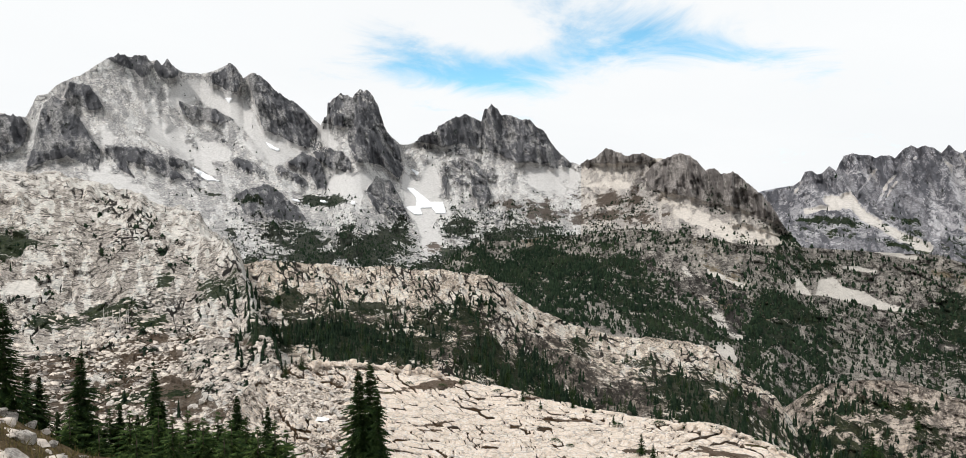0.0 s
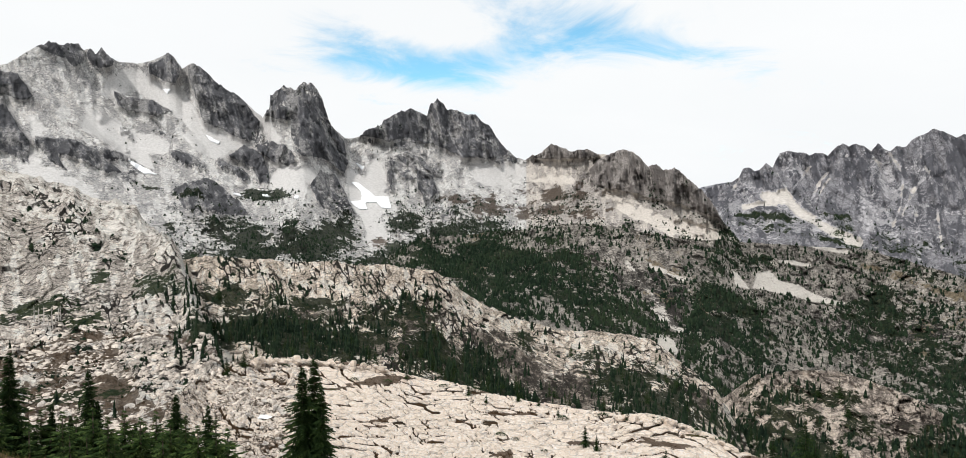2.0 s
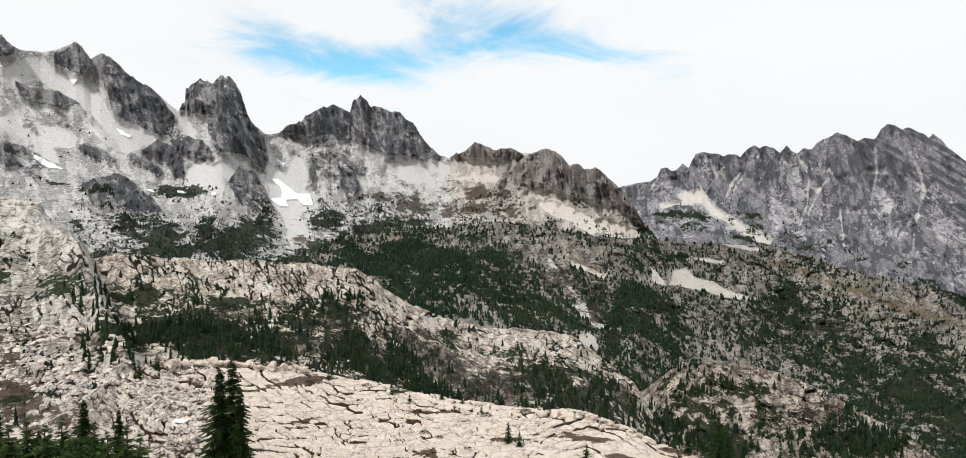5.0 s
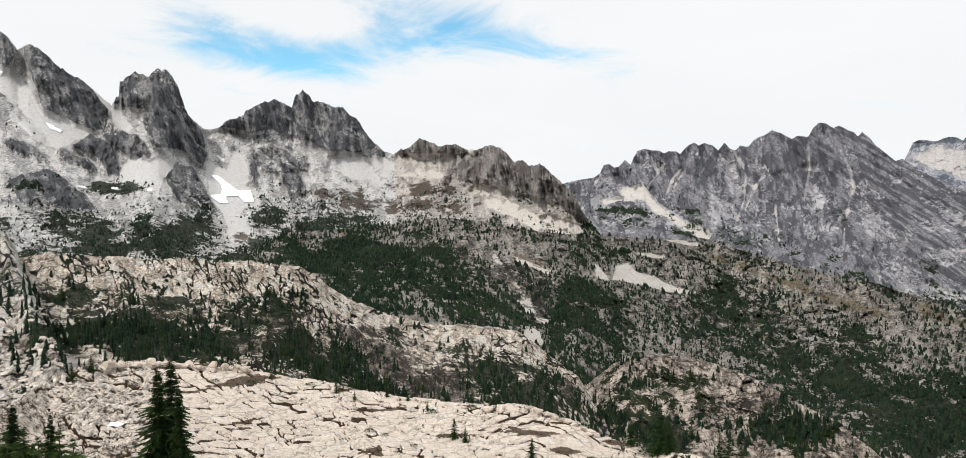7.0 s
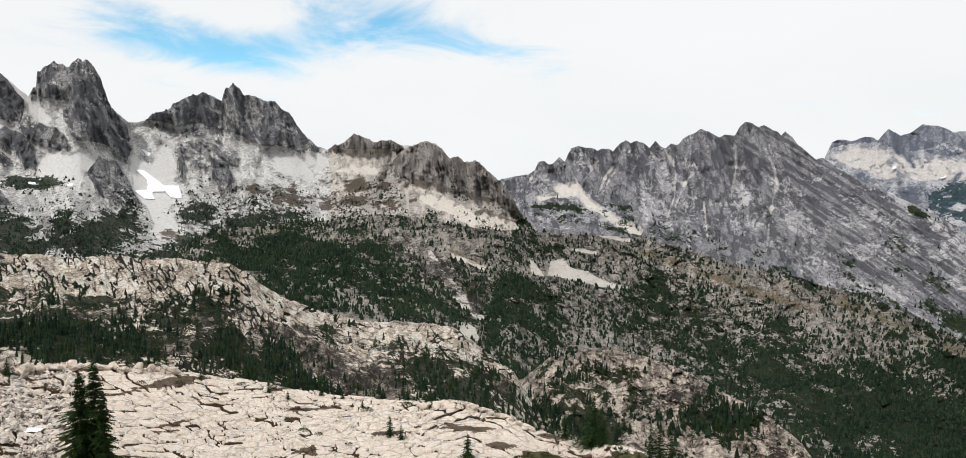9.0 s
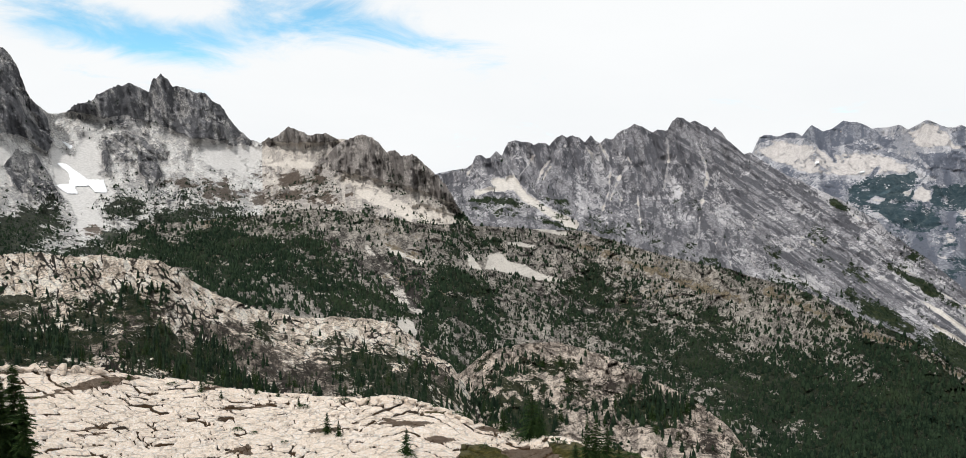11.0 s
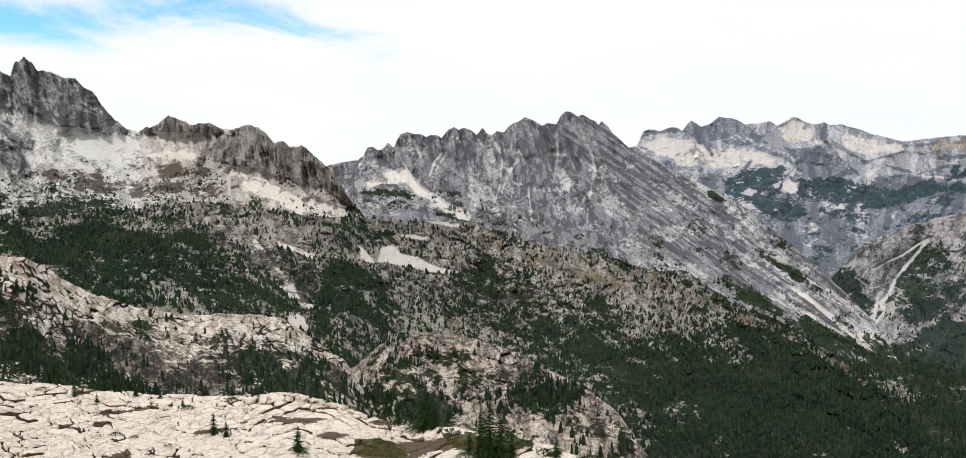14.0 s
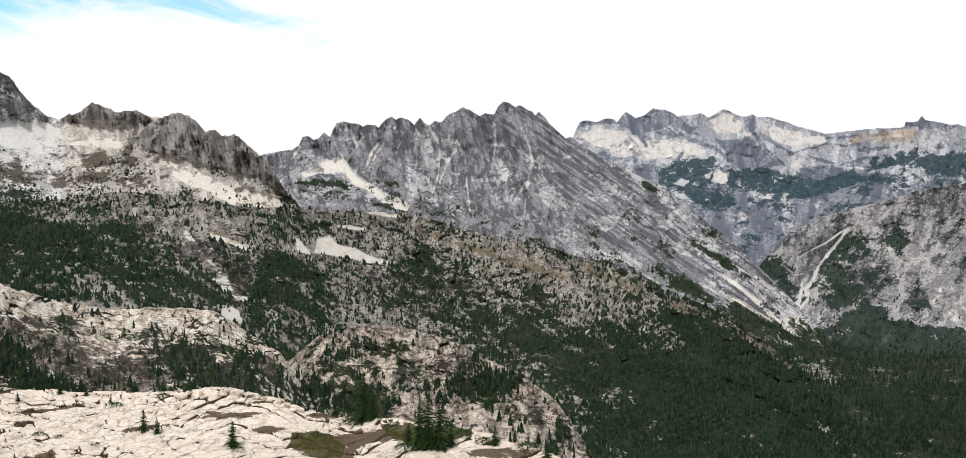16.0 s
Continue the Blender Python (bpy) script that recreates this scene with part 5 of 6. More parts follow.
def ridge_cover(A, E, s, P):
    return {"veg": np.clip(ovals(A, E, P, 26, RD_VEG, 0.28) * 0.88 + 1.3 * fbm(P, 15, 5, 0.66) - 0.35 * smooth(s, 0.7, 0.95), 0, 1),
            # cliff shade is painted here too; the mask thins towards the paler crest
            "crag": np.clip(np.maximum(ovals(A, E, P, 30, RD_CRAG_SHADE, 0.2) * 0.9, 0.9 * ovals(A, E, P, 20, [(6.0, -12.2, 3.8, 2.6, -0.3), (11.0, -14.2, 3.8, 1.8, -0.2), (-4.0, -10.8, 5.0, 1.3), (1.5, -11.6, 3.0, 1.6)], 0.15)) - 0.4 * smooth(s, 0.76, 0.97), 0, 1)}


def ridge_relief(A, E, s, P, m):
    tall = np.stack([P[..., 0] + 0.35 * P[..., 2], P[..., 1], P[..., 2] * 0.45], -1)
    fade = smooth(s, 0, 0.06)
    out = fade * (14 * (ridged(P, 50, 4) - 0.40) + (5.0 + 4.0 * m["crag"]) * (ridged(tall, 11, 6, 0.66) - 0.40))
    return out, smooth(s, 1.0, 0.8) * 1.0 * fbm(P, 8, 4, 0.6) + 1.0 * fbm(P, 5, 3, 0.6) + 1.8 * (ridged(P, 11, 4, 0.6) - 0.40)


landform("ridge", "craggy granite ridge with fir thickets on its face", "rock_ridge", M_KNOLL, far_off(RIDGE, [(-20, 330), (0, 330), (15, 380), (25, 360)]),
         [(-19.72, -12.5, 175), (-8, -13.5, 170), (5, -16.5, 165), (15, -18, 165), (25, -22, 170)], step=0.06, curve=1.0, cover=ridge_cover, bold=0.0065, dip=lambda A, E: -58 + 30 * smooth(A, 4, 9), long=2.4, net=1.7, relief=ridge_relief)

RUBBLE = [(-40, 3.0), (-34.71, 2.55), (-32.16, 2.02), (-29.45, 1.86), (-26.96, 1.48), (-23.97, 0.87), (-21.25, -0.20), (-19.25, -2.17), (-17.6, -3.9), (-16.8, -6.0), (-16.2, -8.0), (-15.6, -9.7), (-15.0, -11.5), (-14.2, -15.0), (-13.4, -19.0)]
RB_VEG = [(-31.26, -2.49, 1.71, 0.7), (-25.64, -7.21, 2.30, 0.6), (-28.94, -7.39, 1.44, 0.4), (-22.52, -5.29, 0.55, 0.5), (-19.32, -6.29, 1.24, 0.8), (-16.40, -9.06, 1.0, 1.0), (-17.60, -2.86, 1.0, 0.4), (-23.75, -8.17, 1.57, 0.4), (-17.0, -15.5, 1.5, 0.4), (-24, -13, 3, 0.4)]
RB_EARTH = [(-23.38, -9.24, 3.60, 0.42), (-26.07, -9.84, 2.28, 0.49), (-13.90, -13.93, 2.65, 0.86), (-21.46, -12.93, 2.45, 0.58), (-20.26, -13.86, 1.65, 0.41), (-25, -14.5, 5, 0.5)]


OUTCROP = [(-21.41, -10.23), (-19.58, -9.72), (-17.50, -10.36), (-16.66, -10.76), (-15.39, -11.70), (-14.32, -12.63), (-13.99, -13.93), (-15.64, -14.03), (-16.50, -14.18), (-17.35, -14.45), (-17.97, -13.65), (-19.02, -13.98), (-20.26, -13.66), (-20.44, -12.19)]


def rubble_cover(A, E, s, P):
    bare = np.clip(0.5 + shapes(A, E, P, 8, [OUTCROP], 0.2) / 0.4, 0, 1)
    veg = ovals(A, E, P, 16, RB_VEG, 0.22) * 0.9
    soil = 0.62 * smooth(E + 2.0 * fbm(P, 20, 3), -8.6, -10.2)
    return {"veg": np.clip(veg + 1.0 * fbm(P, 12, 5, 0.66), 0, 1) * (1 - bare), "earth": np.clip(np.maximum(ovals(A, E, P, 12, RB_EARTH, 0.25), soil) + 0.8 * fbm(P, 8, 5, 0.66), 0, 1) * (1 - bare), "bare": bare,
            "crag": 0.6 * ovals(A, E, P, 20, [(-25.28, -8.06, 2.31, 1.0), (-22.5, -6.6, 2.6, 0.5), (-27.5, -2.6, 3.0, 0.5, -0.2)], 0.3), "scree": np.maximum(ovals(A, E, P, 40, [(-31.2, -5.3, 1.1, 0.6), (-20.6, -0.4, 0.9, 0.4, -0.5)], 0.2), 0.50 * smooth(s + 0.5 * fbm(P, 40, 4), 0.80, 1.0) * smooth(A, -17, -19))}


def rubble_relief(A, E, s, P, m):
    d = P[..., 1] * 5
    out = smooth(s, 0, 0.1) * (20 * (ridged(P, 90, 4) - 0.40) * np.clip(d / 250, 0.15, 1) + 5 * np.clip(d / 250, 0.2, 2) * (ridged(P, 16, 5, 0.6) - 0.40))
    out = out + 4.5 * m["bare"] * (0.7 + 1.2 * (ridged(P * np.array([1, 1, 0.6]), 7, 4, 0.6) - 0.4))
    brow = smooth(s, 0.82, 0.97) * smooth(A, -16.5, -18.5)
    return out, np.clip(d / 110, 0.8, 4.0) * 0.35 * fbm(P, 6, 4, 0.6) + brow * (11 * (ridged(P, 26, 4, 0.6) - 0.45) + 14 * fbm(P, 70, 3))


landform("rubble", "pale granite hillside strewn with blocks and rubble", "hillside", M_RUBBLE, far_off(RUBBLE, [(-40, 640), (-27, 620), (-21, 520), (-17.6, 345), (-16.4, 245), (-15.4, 170), (-14.6, 110), (-13.4, 80)]),
         [(-40, -19, 60), (-20, -19.5, 62), (-13.4, -20.5, 70)], step=0.06, curve=0.5, cover=rubble_cover, relief=rubble_relief, bold=0.013, dip=lambda A, E: -22 + 12 * smooth(E, -4, -9), long=2.4, net=1.4)

# ---- the pale slab in the foreground ----
SLAB = [(-19.5, -16.5), (-18.0, -13.6), (-16.04, -12.2), (-14.2, -11.6), (-12.10, -11.35), (-8.52, -11.60), (-3.95, -12.25), (-0.25, -13.31), (2.99, -13.97), (5.30, -14.60), (7.59, -14.98), (9.85, -15.35), (14.29, -15.66), (17.56, -15.83), (20.60, -16.58), (22.81, -17.56), (26.45, -18.59), (29.24, -18.25), (32.05, -18.81), (34.88, -19.16), (38.18, -19.97), (42.42, -21.09), (45.21, -22.17), (49, -24)]
SL_EARTH = [(24.61, -19.78, 2.76, 0.55), (28.30, -19.51, 1.40, 0.5), (24.62, -18.08, 1.83, 0.26), (5.70, -15.88, 1.82, 0.1), (17.53, -17.62, 2.61, 0.12), (20.15, -16.97, 2.22, 0.10), (11.32, -17.80, 1.60, 0.12), (31.11, -19.58, 2.83, 0.4), (37.25, -20.84, 2.35, 0.34), (-4.42, -13.56, 1.85, 0.16), (-7.16, -12.07, 2.29, 0.16), (-3.98, -16.10, 1.85, 0.1), (3.91, -14.40, 1.38, 0.15), (-9.91, -14.80, 2.3, 0.16)]


MUD = [(23.58, -21.50), (24.97, -19.29), (27.49, -19.11), (28.51, -19.23), (27.72, -19.84), (26.56, -20.64), (25.86, -21.64)]
TURF_RIM = [(24.66, -17.53), (25.66, -17.49), (26.81, -17.97), (26.67, -18.22), (25.20, -18.20)]
TURF_EAST = [(28.32, -18.80), (30.28, -18.55), (31.68, -18.88), (32.15, -19.83), (30.28, -19.97), (28.88, -19.42)]
TURF_SOUTH = [(21.82, -19.14), (24.29, -19.13), (25.74, -20.05), (25.41, -20.87), (23.14, -20.81), (21.59, -19.95)]
TURF_FAR = [(32.15, -18.89), (34.98, -18.90), (35.22, -19.55), (33.57, -20.19), (32.39, -19.96)]
HEATH_LEDGE = [(15.61, -17.32), (17.50, -17.37), (19.42, -17.70), (18.56, -17.88), (16.02, -17.69)]
HEATH_STEP = [(18.76, -18.44), (20.29, -18.35), (21.60, -18.87), (20.27, -19.10), (18.97, -18.91)]
HEATH_WEST = [(-4.77, -13.35), (-3.38, -13.06), (-1.55, -13.08), (-0.93, -13.34), (-3.18, -13.69), (-4.58, -13.85)]
HEATH_LINE = [(-7.66, -13.66), (-5.55, -13.60), (-5.48, -13.81), (-7.47, -13.88)]
HEATH_CRACK = [(-5.02, -16.36), (-3.23, -16.47), (-3.03, -16.74), (-4.82, -16.66)]
HEATH_POCKET = [(4.35, -18.67), (6.12, -18.37), (6.34, -19.17), (4.56, -19.05)]


def slab_cover(A, E, s, P):
    joint, who = slab_joints(P)
    rubble = smooth(A, -8.5, -11.0)
    moss = smooth(ovals(A, E, P, 5, SL_EARTH, 0.2), 0.3, 0.7)
    heath = np.clip(0.5 + shapes(A, E, P, 3, [MUD, HEATH_LEDGE, HEATH_STEP, HEATH_WEST, HEATH_LINE, HEATH_CRACK, HEATH_POCKET], 0.2) / 0.25, 0, 1)
    turf = np.clip(0.5 + shapes(A, E, P, 3, [TURF_RIM, TURF_EAST, TURF_SOUTH, TURF_FAR], 0.25) / 0.35, 0, 0.9)
    moss = np.maximum(moss, heath)
    deep = joint * (0.55 + 0.45 * smooth(fbm(P, 9, 3), -0.1, 0.1))
    return {"joint": joint * 0.9, "earth": np.clip(0.85 * moss + deep, 0, 1), "crag": rubble * 0.5, "veg": np.maximum(turf, 0.75 * smooth(fbm(P, 7, 4, 0.6, 8.0), 0.16, 0.26) * np.clip(moss + 0.4 * rubble, 0, 1))}


def slab_joints(P):
    """Long wavering joints part the slab into bands, staggered cross joints part the bands into plates, and some plates are shattered. Depth of the joint, 0 to 1, and the plate's number."""
    x = P[..., 0] * 0.97 + P[..., 1] * 0.24
    y = P[..., 1] * 0.97 - P[..., 0] * 0.24
    w, w2, w3 = fbm(P, 9, 4, 0.6), fbm(P, 7, 4, 0.6, 6.6), fbm(P, 2.2, 3, 0.6, 3.3)
    v = y / 2.5 + 2.0 * w + 0.30 * w3
    band = np.floor(v)
    zero = np.zeros(band.shape, np.int64)
    u = x / 2.9 + 7.0 * lattice(band.astype(np.int64), zero, zero + 5) + 1.0 * w2 + 0.30 * w3 + 0.35 * (v - band)
    plate = np.floor(u)
    who = lattice(band.astype(np.int64), plate.astype(np.int64), zero + 9)
    gap_y = np.minimum(v - band, 1 - v + band) * 2.5
    gap_x = np.minimum(u - plate, 1 - u + plate) * 2.9
    wide = 0.35 + 1.1 * smooth(fbm(P, 5, 4, 0.6, 1.9), -0.12, 0.16)
    lost = smooth(fbm(P, 7, 4, 0.6, 7.1), -0.06, 0.04)
    joint = np.maximum(smooth(gap_y, 0.44 * wide, 0.06) * lost, smooth(gap_x, 0.21 * wide, 0.04) * smooth(fbm(P, 6, 4, 0.6, 5.5), -0.10, 0.0))
    edge, who2 = blocks(x / 1.7 + 1.2 * w2 + 0.5 * w3, y / 1.7 + 1.2 * w + 0.5 * w3, 4)
    broken = smooth(fbm(P, 13, 3, 0.6, 2.2) + 0.3 * (who - 0.5), -0.10, 0.04)
    joint = np.maximum(joint, 0.8 * broken * smooth(edge, 0.13 * wide, 0.01))
    return joint, 0.65 * who + 0.35 * who2 * broken


def slab_relief(A, E, s, P, m):
    joint, who = slab_joints(P)
    ex, wx = blocks(P[..., 0] / 1.7 + 0.7 * fbm(P, 3, 3), P[..., 1] / 2.6 + 0.7 * fbm(P, 3, 3, 0.6, 5.0), 9)
    rub = smooth(A, -8.0, -10.5)
    up = 0.42 * who - 0.45 * joint + 0.9 * fbm(P, 16, 3) + 0.14 * fbm(P, 1.6, 3, 0.6)
    up = up + rub * (0.22 * wx - 0.22 * smooth(ex, 0.16, 0.02))
    return smooth(s, 0, 0.1) * 2.2 * fbm(P, 20, 3), up


landform("slab", "pale jointed granite slab with turf in its cracks", "rock_slab", M_SLAB, far_off(SLAB, [(-19.5, 76), (-18, 88), (-16, 102), (-12, 112), (0, 114), (15, 104), (24, 96), (30, 88), (49, 70)]),
         [(-19.5, -20.5, 64), (0, -22, 66), (20, -24.5, 60), (49, -27, 50)], steep=False, step=0.06, rows=195, curve=1.0, cover=slab_cover, relief=slab_relief, fall=1.4)

# ---- the turf shoulder below the lookout ----
landform("shoulder", "brown alpine turf shoulder with scattered boulders", "slope", M_TURF, far_off([(-46, -11.0), (-35.02, -11.9), (-32.46, -12.9), (-30.45, -14.2), (-28.00, -15.9), (-25.41, -17.0), (-21.51, -17.9), (-17.39, -18.8), (-13.96, -19.8), (-10, -21.5), (-6, -25)], [(-46, 26), (-30, 30), (-20, 34), (-6, 30)]),
         [(-46, -30, 5), (-6, -33, 6)], steep=False, step=0.12, rows=80, curve=0.5, cover=lambda A, E, s, P: {"veg": 0.9 * smooth(fbm(P, 4, 4), 0.0, 0.15), "earth": 0.6 * smooth(fbm(P, 2, 3, 0.5, 5.0), 0, 0.2)},
         relief=lambda A, E, s, P, m: (0, 0.55 * fbm(P, 3, 5, 0.66)), fall=0.9)

# ---- trees, shrubs, boulders and snow ----
rng = random.Random(7)


def part(name, bm, material, parent, label=""):
    me = bpy.data.meshes.new(name)
    bm.to_mesh(me)
    bm.free()
    me.materials.append(material)
    ob = new(name, me)
    ob.parent = parent
    return tagged(ob, label)


def spot(form, bearing, rise):
    """The place on a landform that is seen from the lookout at that bearing and rise."""
    az, P = FORMS[form][:2]
    c = int(np.clip(np.searchsorted(az, bearing), 0, len(az) - 1))
    col = P[:, c]
    el = np.degrees(np.arctan2(col[:, 2] - EYE, np.hypot(col[:, 0], col[:, 1])))
    hit = np.nonzero(el >= rise)[0]
    return Vector(col[hit[0] if len(hit) else -1])


def frond(bm, root, way, length, wide, bits, rg):
    """One drooping branch: a spine with needle twigs to both sides."""
    side = way.cross(Vector((0, 0, 1))).normalized()
    for i in range(bits):
        f = (i + 0.3) / bits
        at = root + way * length * f + Vector((0, 0, -0.22 * length * f * f + 0.05 * length * f))
        w = wide * (1 - 0.75 * f) * rg.uniform(0.75, 1.25)
        step = length / bits * 1.5
        for sgn in (-1, 1):
            tip = at + side * sgn * w + way * step * rg.uniform(0.5, 1.3) + Vector((0, 0, -w * rg.uniform(0.15, 0.5)))
            a, b = bm.verts.new(at - way * step * 0.35), bm.verts.new(at + way * step * 0.45 + Vector((0, 0, 0.03 * length)))
            bm.faces.new((a, bm.verts.new(tip), b))
    a = bm.verts.new(root + way * length * 0.7 + side * wide * 0.2 + Vector((0, 0, -0.1 * length)))
    b = bm.verts.new(root + way * length * 0.7 - side * wide * 0.2 + Vector((0, 0, -0.1 * length)))
    bm.faces.new((a, b, bm.verts.new(root + way * length * 1.05 + Vector((0, 0, -0.2 * length)))))


def fir(height, girth, whorls, arms, bits, seed, bare=0.06, leaf=None):
    """A subalpine fir: a tapered trunk and whorls of short drooping branches, narrow as a spire."""
    rg = random.Random(seed)
    root = new("fir_tree")
    bm = bmesh.new()
    n, rings = 7, 6
    ring = []
    for k in range(rings):
        z, r = height * k / (rings - 1) * 0.98 - 0.3 * (k == 0), 0.022 * height * (1 - k / (rings - 1)) + 0.012
        ring.append([bm.verts.new((r * math.cos(6.283 * i / n), r * math.sin(6.283 * i / n), z)) for i in range(n)])
    for a, b in zip(ring, ring[1:]):
        for i in range(n):
            bm.faces.new((a[i], a[(i + 1) % n], b[(i + 1) % n], b[i]))
    part("trunk", bm, M_BARK, root)
    bm = bmesh.new()
    for w in range(whorls):
        f = w / (whorls - 1)
        z = height * (bare + (1 - bare) * f ** 0.95)
        reach = girth * (1 - f) ** 0.8 * rg.uniform(0.5, 1.3) + 0.03 * height * (1 - f) + 0.06
        turn = rg.uniform(0, 6.28)
        for a in range(arms):
            if rg.random() < 0.10:
                continue
            t = turn + 6.283 * a / arms + rg.uniform(-0.3, 0.3)
            way = Vector((math.cos(t), math.sin(t), rg.uniform(-0.42, -0.08) + 0.75 * f ** 3)).normalized()
            frond(bm, Vector((0, 0, z + rg.uniform(-0.5, 0.5) * height / whorls)), way, reach * rg.uniform(0.7, 1.2), max(0.36 * reach, 0.05 * height), bits, rg)
    part("crown", bm, leaf or M_NEEDLE, root, "light green young boughs" if leaf else "dark green needled boughs")
    return root


def move(ob, at, turn=0.0, scale=1.0, squat=1.0):
    ob.location, ob.rotation_euler, ob.scale = at, (0, 0, turn), (scale, scale, scale * squat)
    return ob


def plant(model, at, turn, scale, squat=1.0):
    c = copy_thing(model, Matrix.Translation(at))
    return move(c, at, turn, scale, squat)


# near firs: bearing and rise of the tip, rise of the foot, landform
NEAR = [(-9.35, -12.2, -20.3, 46), (-8.50, -11.6, -20.6, 47), (-8.0, -13.6, -20.2, 45), (-27.9, -9.7, -17.5, 34), (-32.2, -6.1, -14.5, 30), (-31.0, -10.2, -14.6, 31), (-30.3, -10.8, -15.2, 31), (-23.4, -11.2, -17.0, 36), (-29.3, -13.2, -16.6, 33), (-25.6, -13.2, -17.3, 35),
        (-24.5, -14.0, -17.6, 35), (-22.9, -13.3, -17.6, 36), (-18.0, -13.4, -18.8, 38), (-15.9, -14.3, -19.0, 39), (-33.6, -9.0, -14.5, 30), (-26.6, -14.6, -18.0, 33), (-20.6, -15.0, -18.8, 36), (-21.9, -15.4, -18.8, 35), (-19.3, -15.7, -19.0, 36), (-16.9, -15.9, -19.3, 38), (-23.8, -15.6, -18.6, 33), (-34.6, -7.5, -14.5, 30)]
models = [fir(6.0, 1.25, 36, 11, 8, 11), fir(6.0, 1.05, 34, 11, 8, 12), fir(6.0, 0.85, 34, 10, 8, 13)]
for m in models:
    tagged(m, "dark green subalpine fir on the turf shoulder", "fir tree", "firs near the lookout")
used = set()
for k, (b, tip, base, dist) in enumerate(NEAR):
    foot_z = EYE + dist * math.tan(radians(base))
    tall = dist * (math.tan(radians(tip)) - math.tan(radians(base)))
    at = Vector((dist * math.sin(radians(b)), dist * math.cos(radians(b)), foot_z))
    i = k % 3
    if i not in used:
        used.add(i)
        move(models[i], at, rng.uniform(0, 6.28), tall / 6.0)
    else:
        plant(models[i], at, rng.uniform(0, 6.28), tall / 6.0)

# young bushy firs in front of them
young = fir(2.6, 1.0, 16, 11, 7, 17, bare=0.0, leaf=M_YOUNG)
tagged(young, "bushy young fir with light green tips", "fir tree", "young firs on the shoulder")
YOUNG = [(-26.2, -15.3), (-25.0, -15.6), (-24.2, -16.0), (-23.2, -15.6), (-22.3, -16.3), (-21.3, -16.0), (-20.3, -16.6), (-19.3, -16.3), (-18.4, -16.9), (-17.4, -16.8), (-16.6, -17.5), (-15.4, -17.2), (-14.6, -17.9), (-27.4, -15.2), (-28.6, -14.9), (-25.7, -16.5), (-22.8, -17.0), (-20.8, -17.3), (-18.9, -17.7), (-24.6, -16.9), (-23.6, -17.2), (-21.9, -17.4), (-20.0, -17.0), (-26.9, -16.3), (-17.9, -17.6)]
for k, (b, tip) in enumerate(YOUNG):
    tip += 1.8
    dist = rng.uniform(27, 36)
    tall = rng.uniform(2.8, 4.4)
    at = Vector((dist * math.sin(radians(b)), dist * math.cos(radians(b)), EYE + dist * math.tan(radians(tip)) - tall))
    if k == 0:
        move(young, at, 0.0, tall / 2.6)
    else:
        plant(young, at, rng.uniform(0, 6.28), tall / 2.6, 1.0)

# small firs and shrubs on the slab: bearing, rise of the foot, height in metres
SMALL = [(11.66, -17.9, 2.3), (12.5, -18.2, 1.7), (17.55, -19.6, 3.0), (4.2, -15.0, 1.2), (2.9, -14.5, 1.8), (9.6, -15.9, 1.1), (24.9, -17.4, 3.4), (31.9, -20.5, 5.2), (31.2, -20.4, 4.2), (32.7, -20.6, 4.6), (30.4, -20.2, 2.6), (33.6, -20.4, 2.4), (27.0, -18.2, 5.5), (27.7, -18.4, 3.5), (-4.0, -12.4, 1.9), (-6.5, -12.1, 1.6), (-1.8, -13.2, 1.4), (6.6, -14.9, 1.5), (8.2, -15.2, 1.4), (14.8, -16.0, 1.3), (37, -20.3, 2.0), (41, -21.4, 2.6), (22.2, -17.4, 1.2), (-13.5, -11.8, 2.2), (-14.6, -12.4, 2.0)]
small = fir(2.5, 0.72, 18, 9, 6, 21, bare=0.0)
tagged(small, "small dark fir rooted in a slab crack", "fir tree", "small firs on the slab")
for k, (b, e, h) in enumerate(SMALL):
    at = spot("slab", b, e)
    if k == 0:
        move(small, at, 0.4, h / 2.5)
    else:
        plant(small, at, rng.uniform(0, 6.28), h / 2.5, rng.uniform(0.85, 1.1))


def bush(seed):
    rg = random.Random(seed)
    root = new("shrub")
    bm = bmesh.new()
    for _ in range(60):
        t, r = rg.uniform(0, 6.28), rg.random() ** 0.5
        at = Vector((r * math.cos(t), r * math.sin(t) , 0.55 * (1 - r * r) * rg.uniform(0.5, 1.0)))
        way = Vector((math.cos(t), math.sin(t), rg.uniform(-0.1, 0.9))).normalized()
        frond(bm, at * 0.8, way, 0.34, 0.13, 3, rg)
    part("crown", bm, M_NEEDLE, root, "dense dark green foliage")
    bm = bmesh.new()
    bmesh.ops.create_cone(bm, cap_ends=True, segments=6, radius1=0.09, radius2=0.04, depth=0.5, matrix=Matrix.Translation((0, 0, 0.1)))
    part("stem", bm, M_BARK, root)
    return root


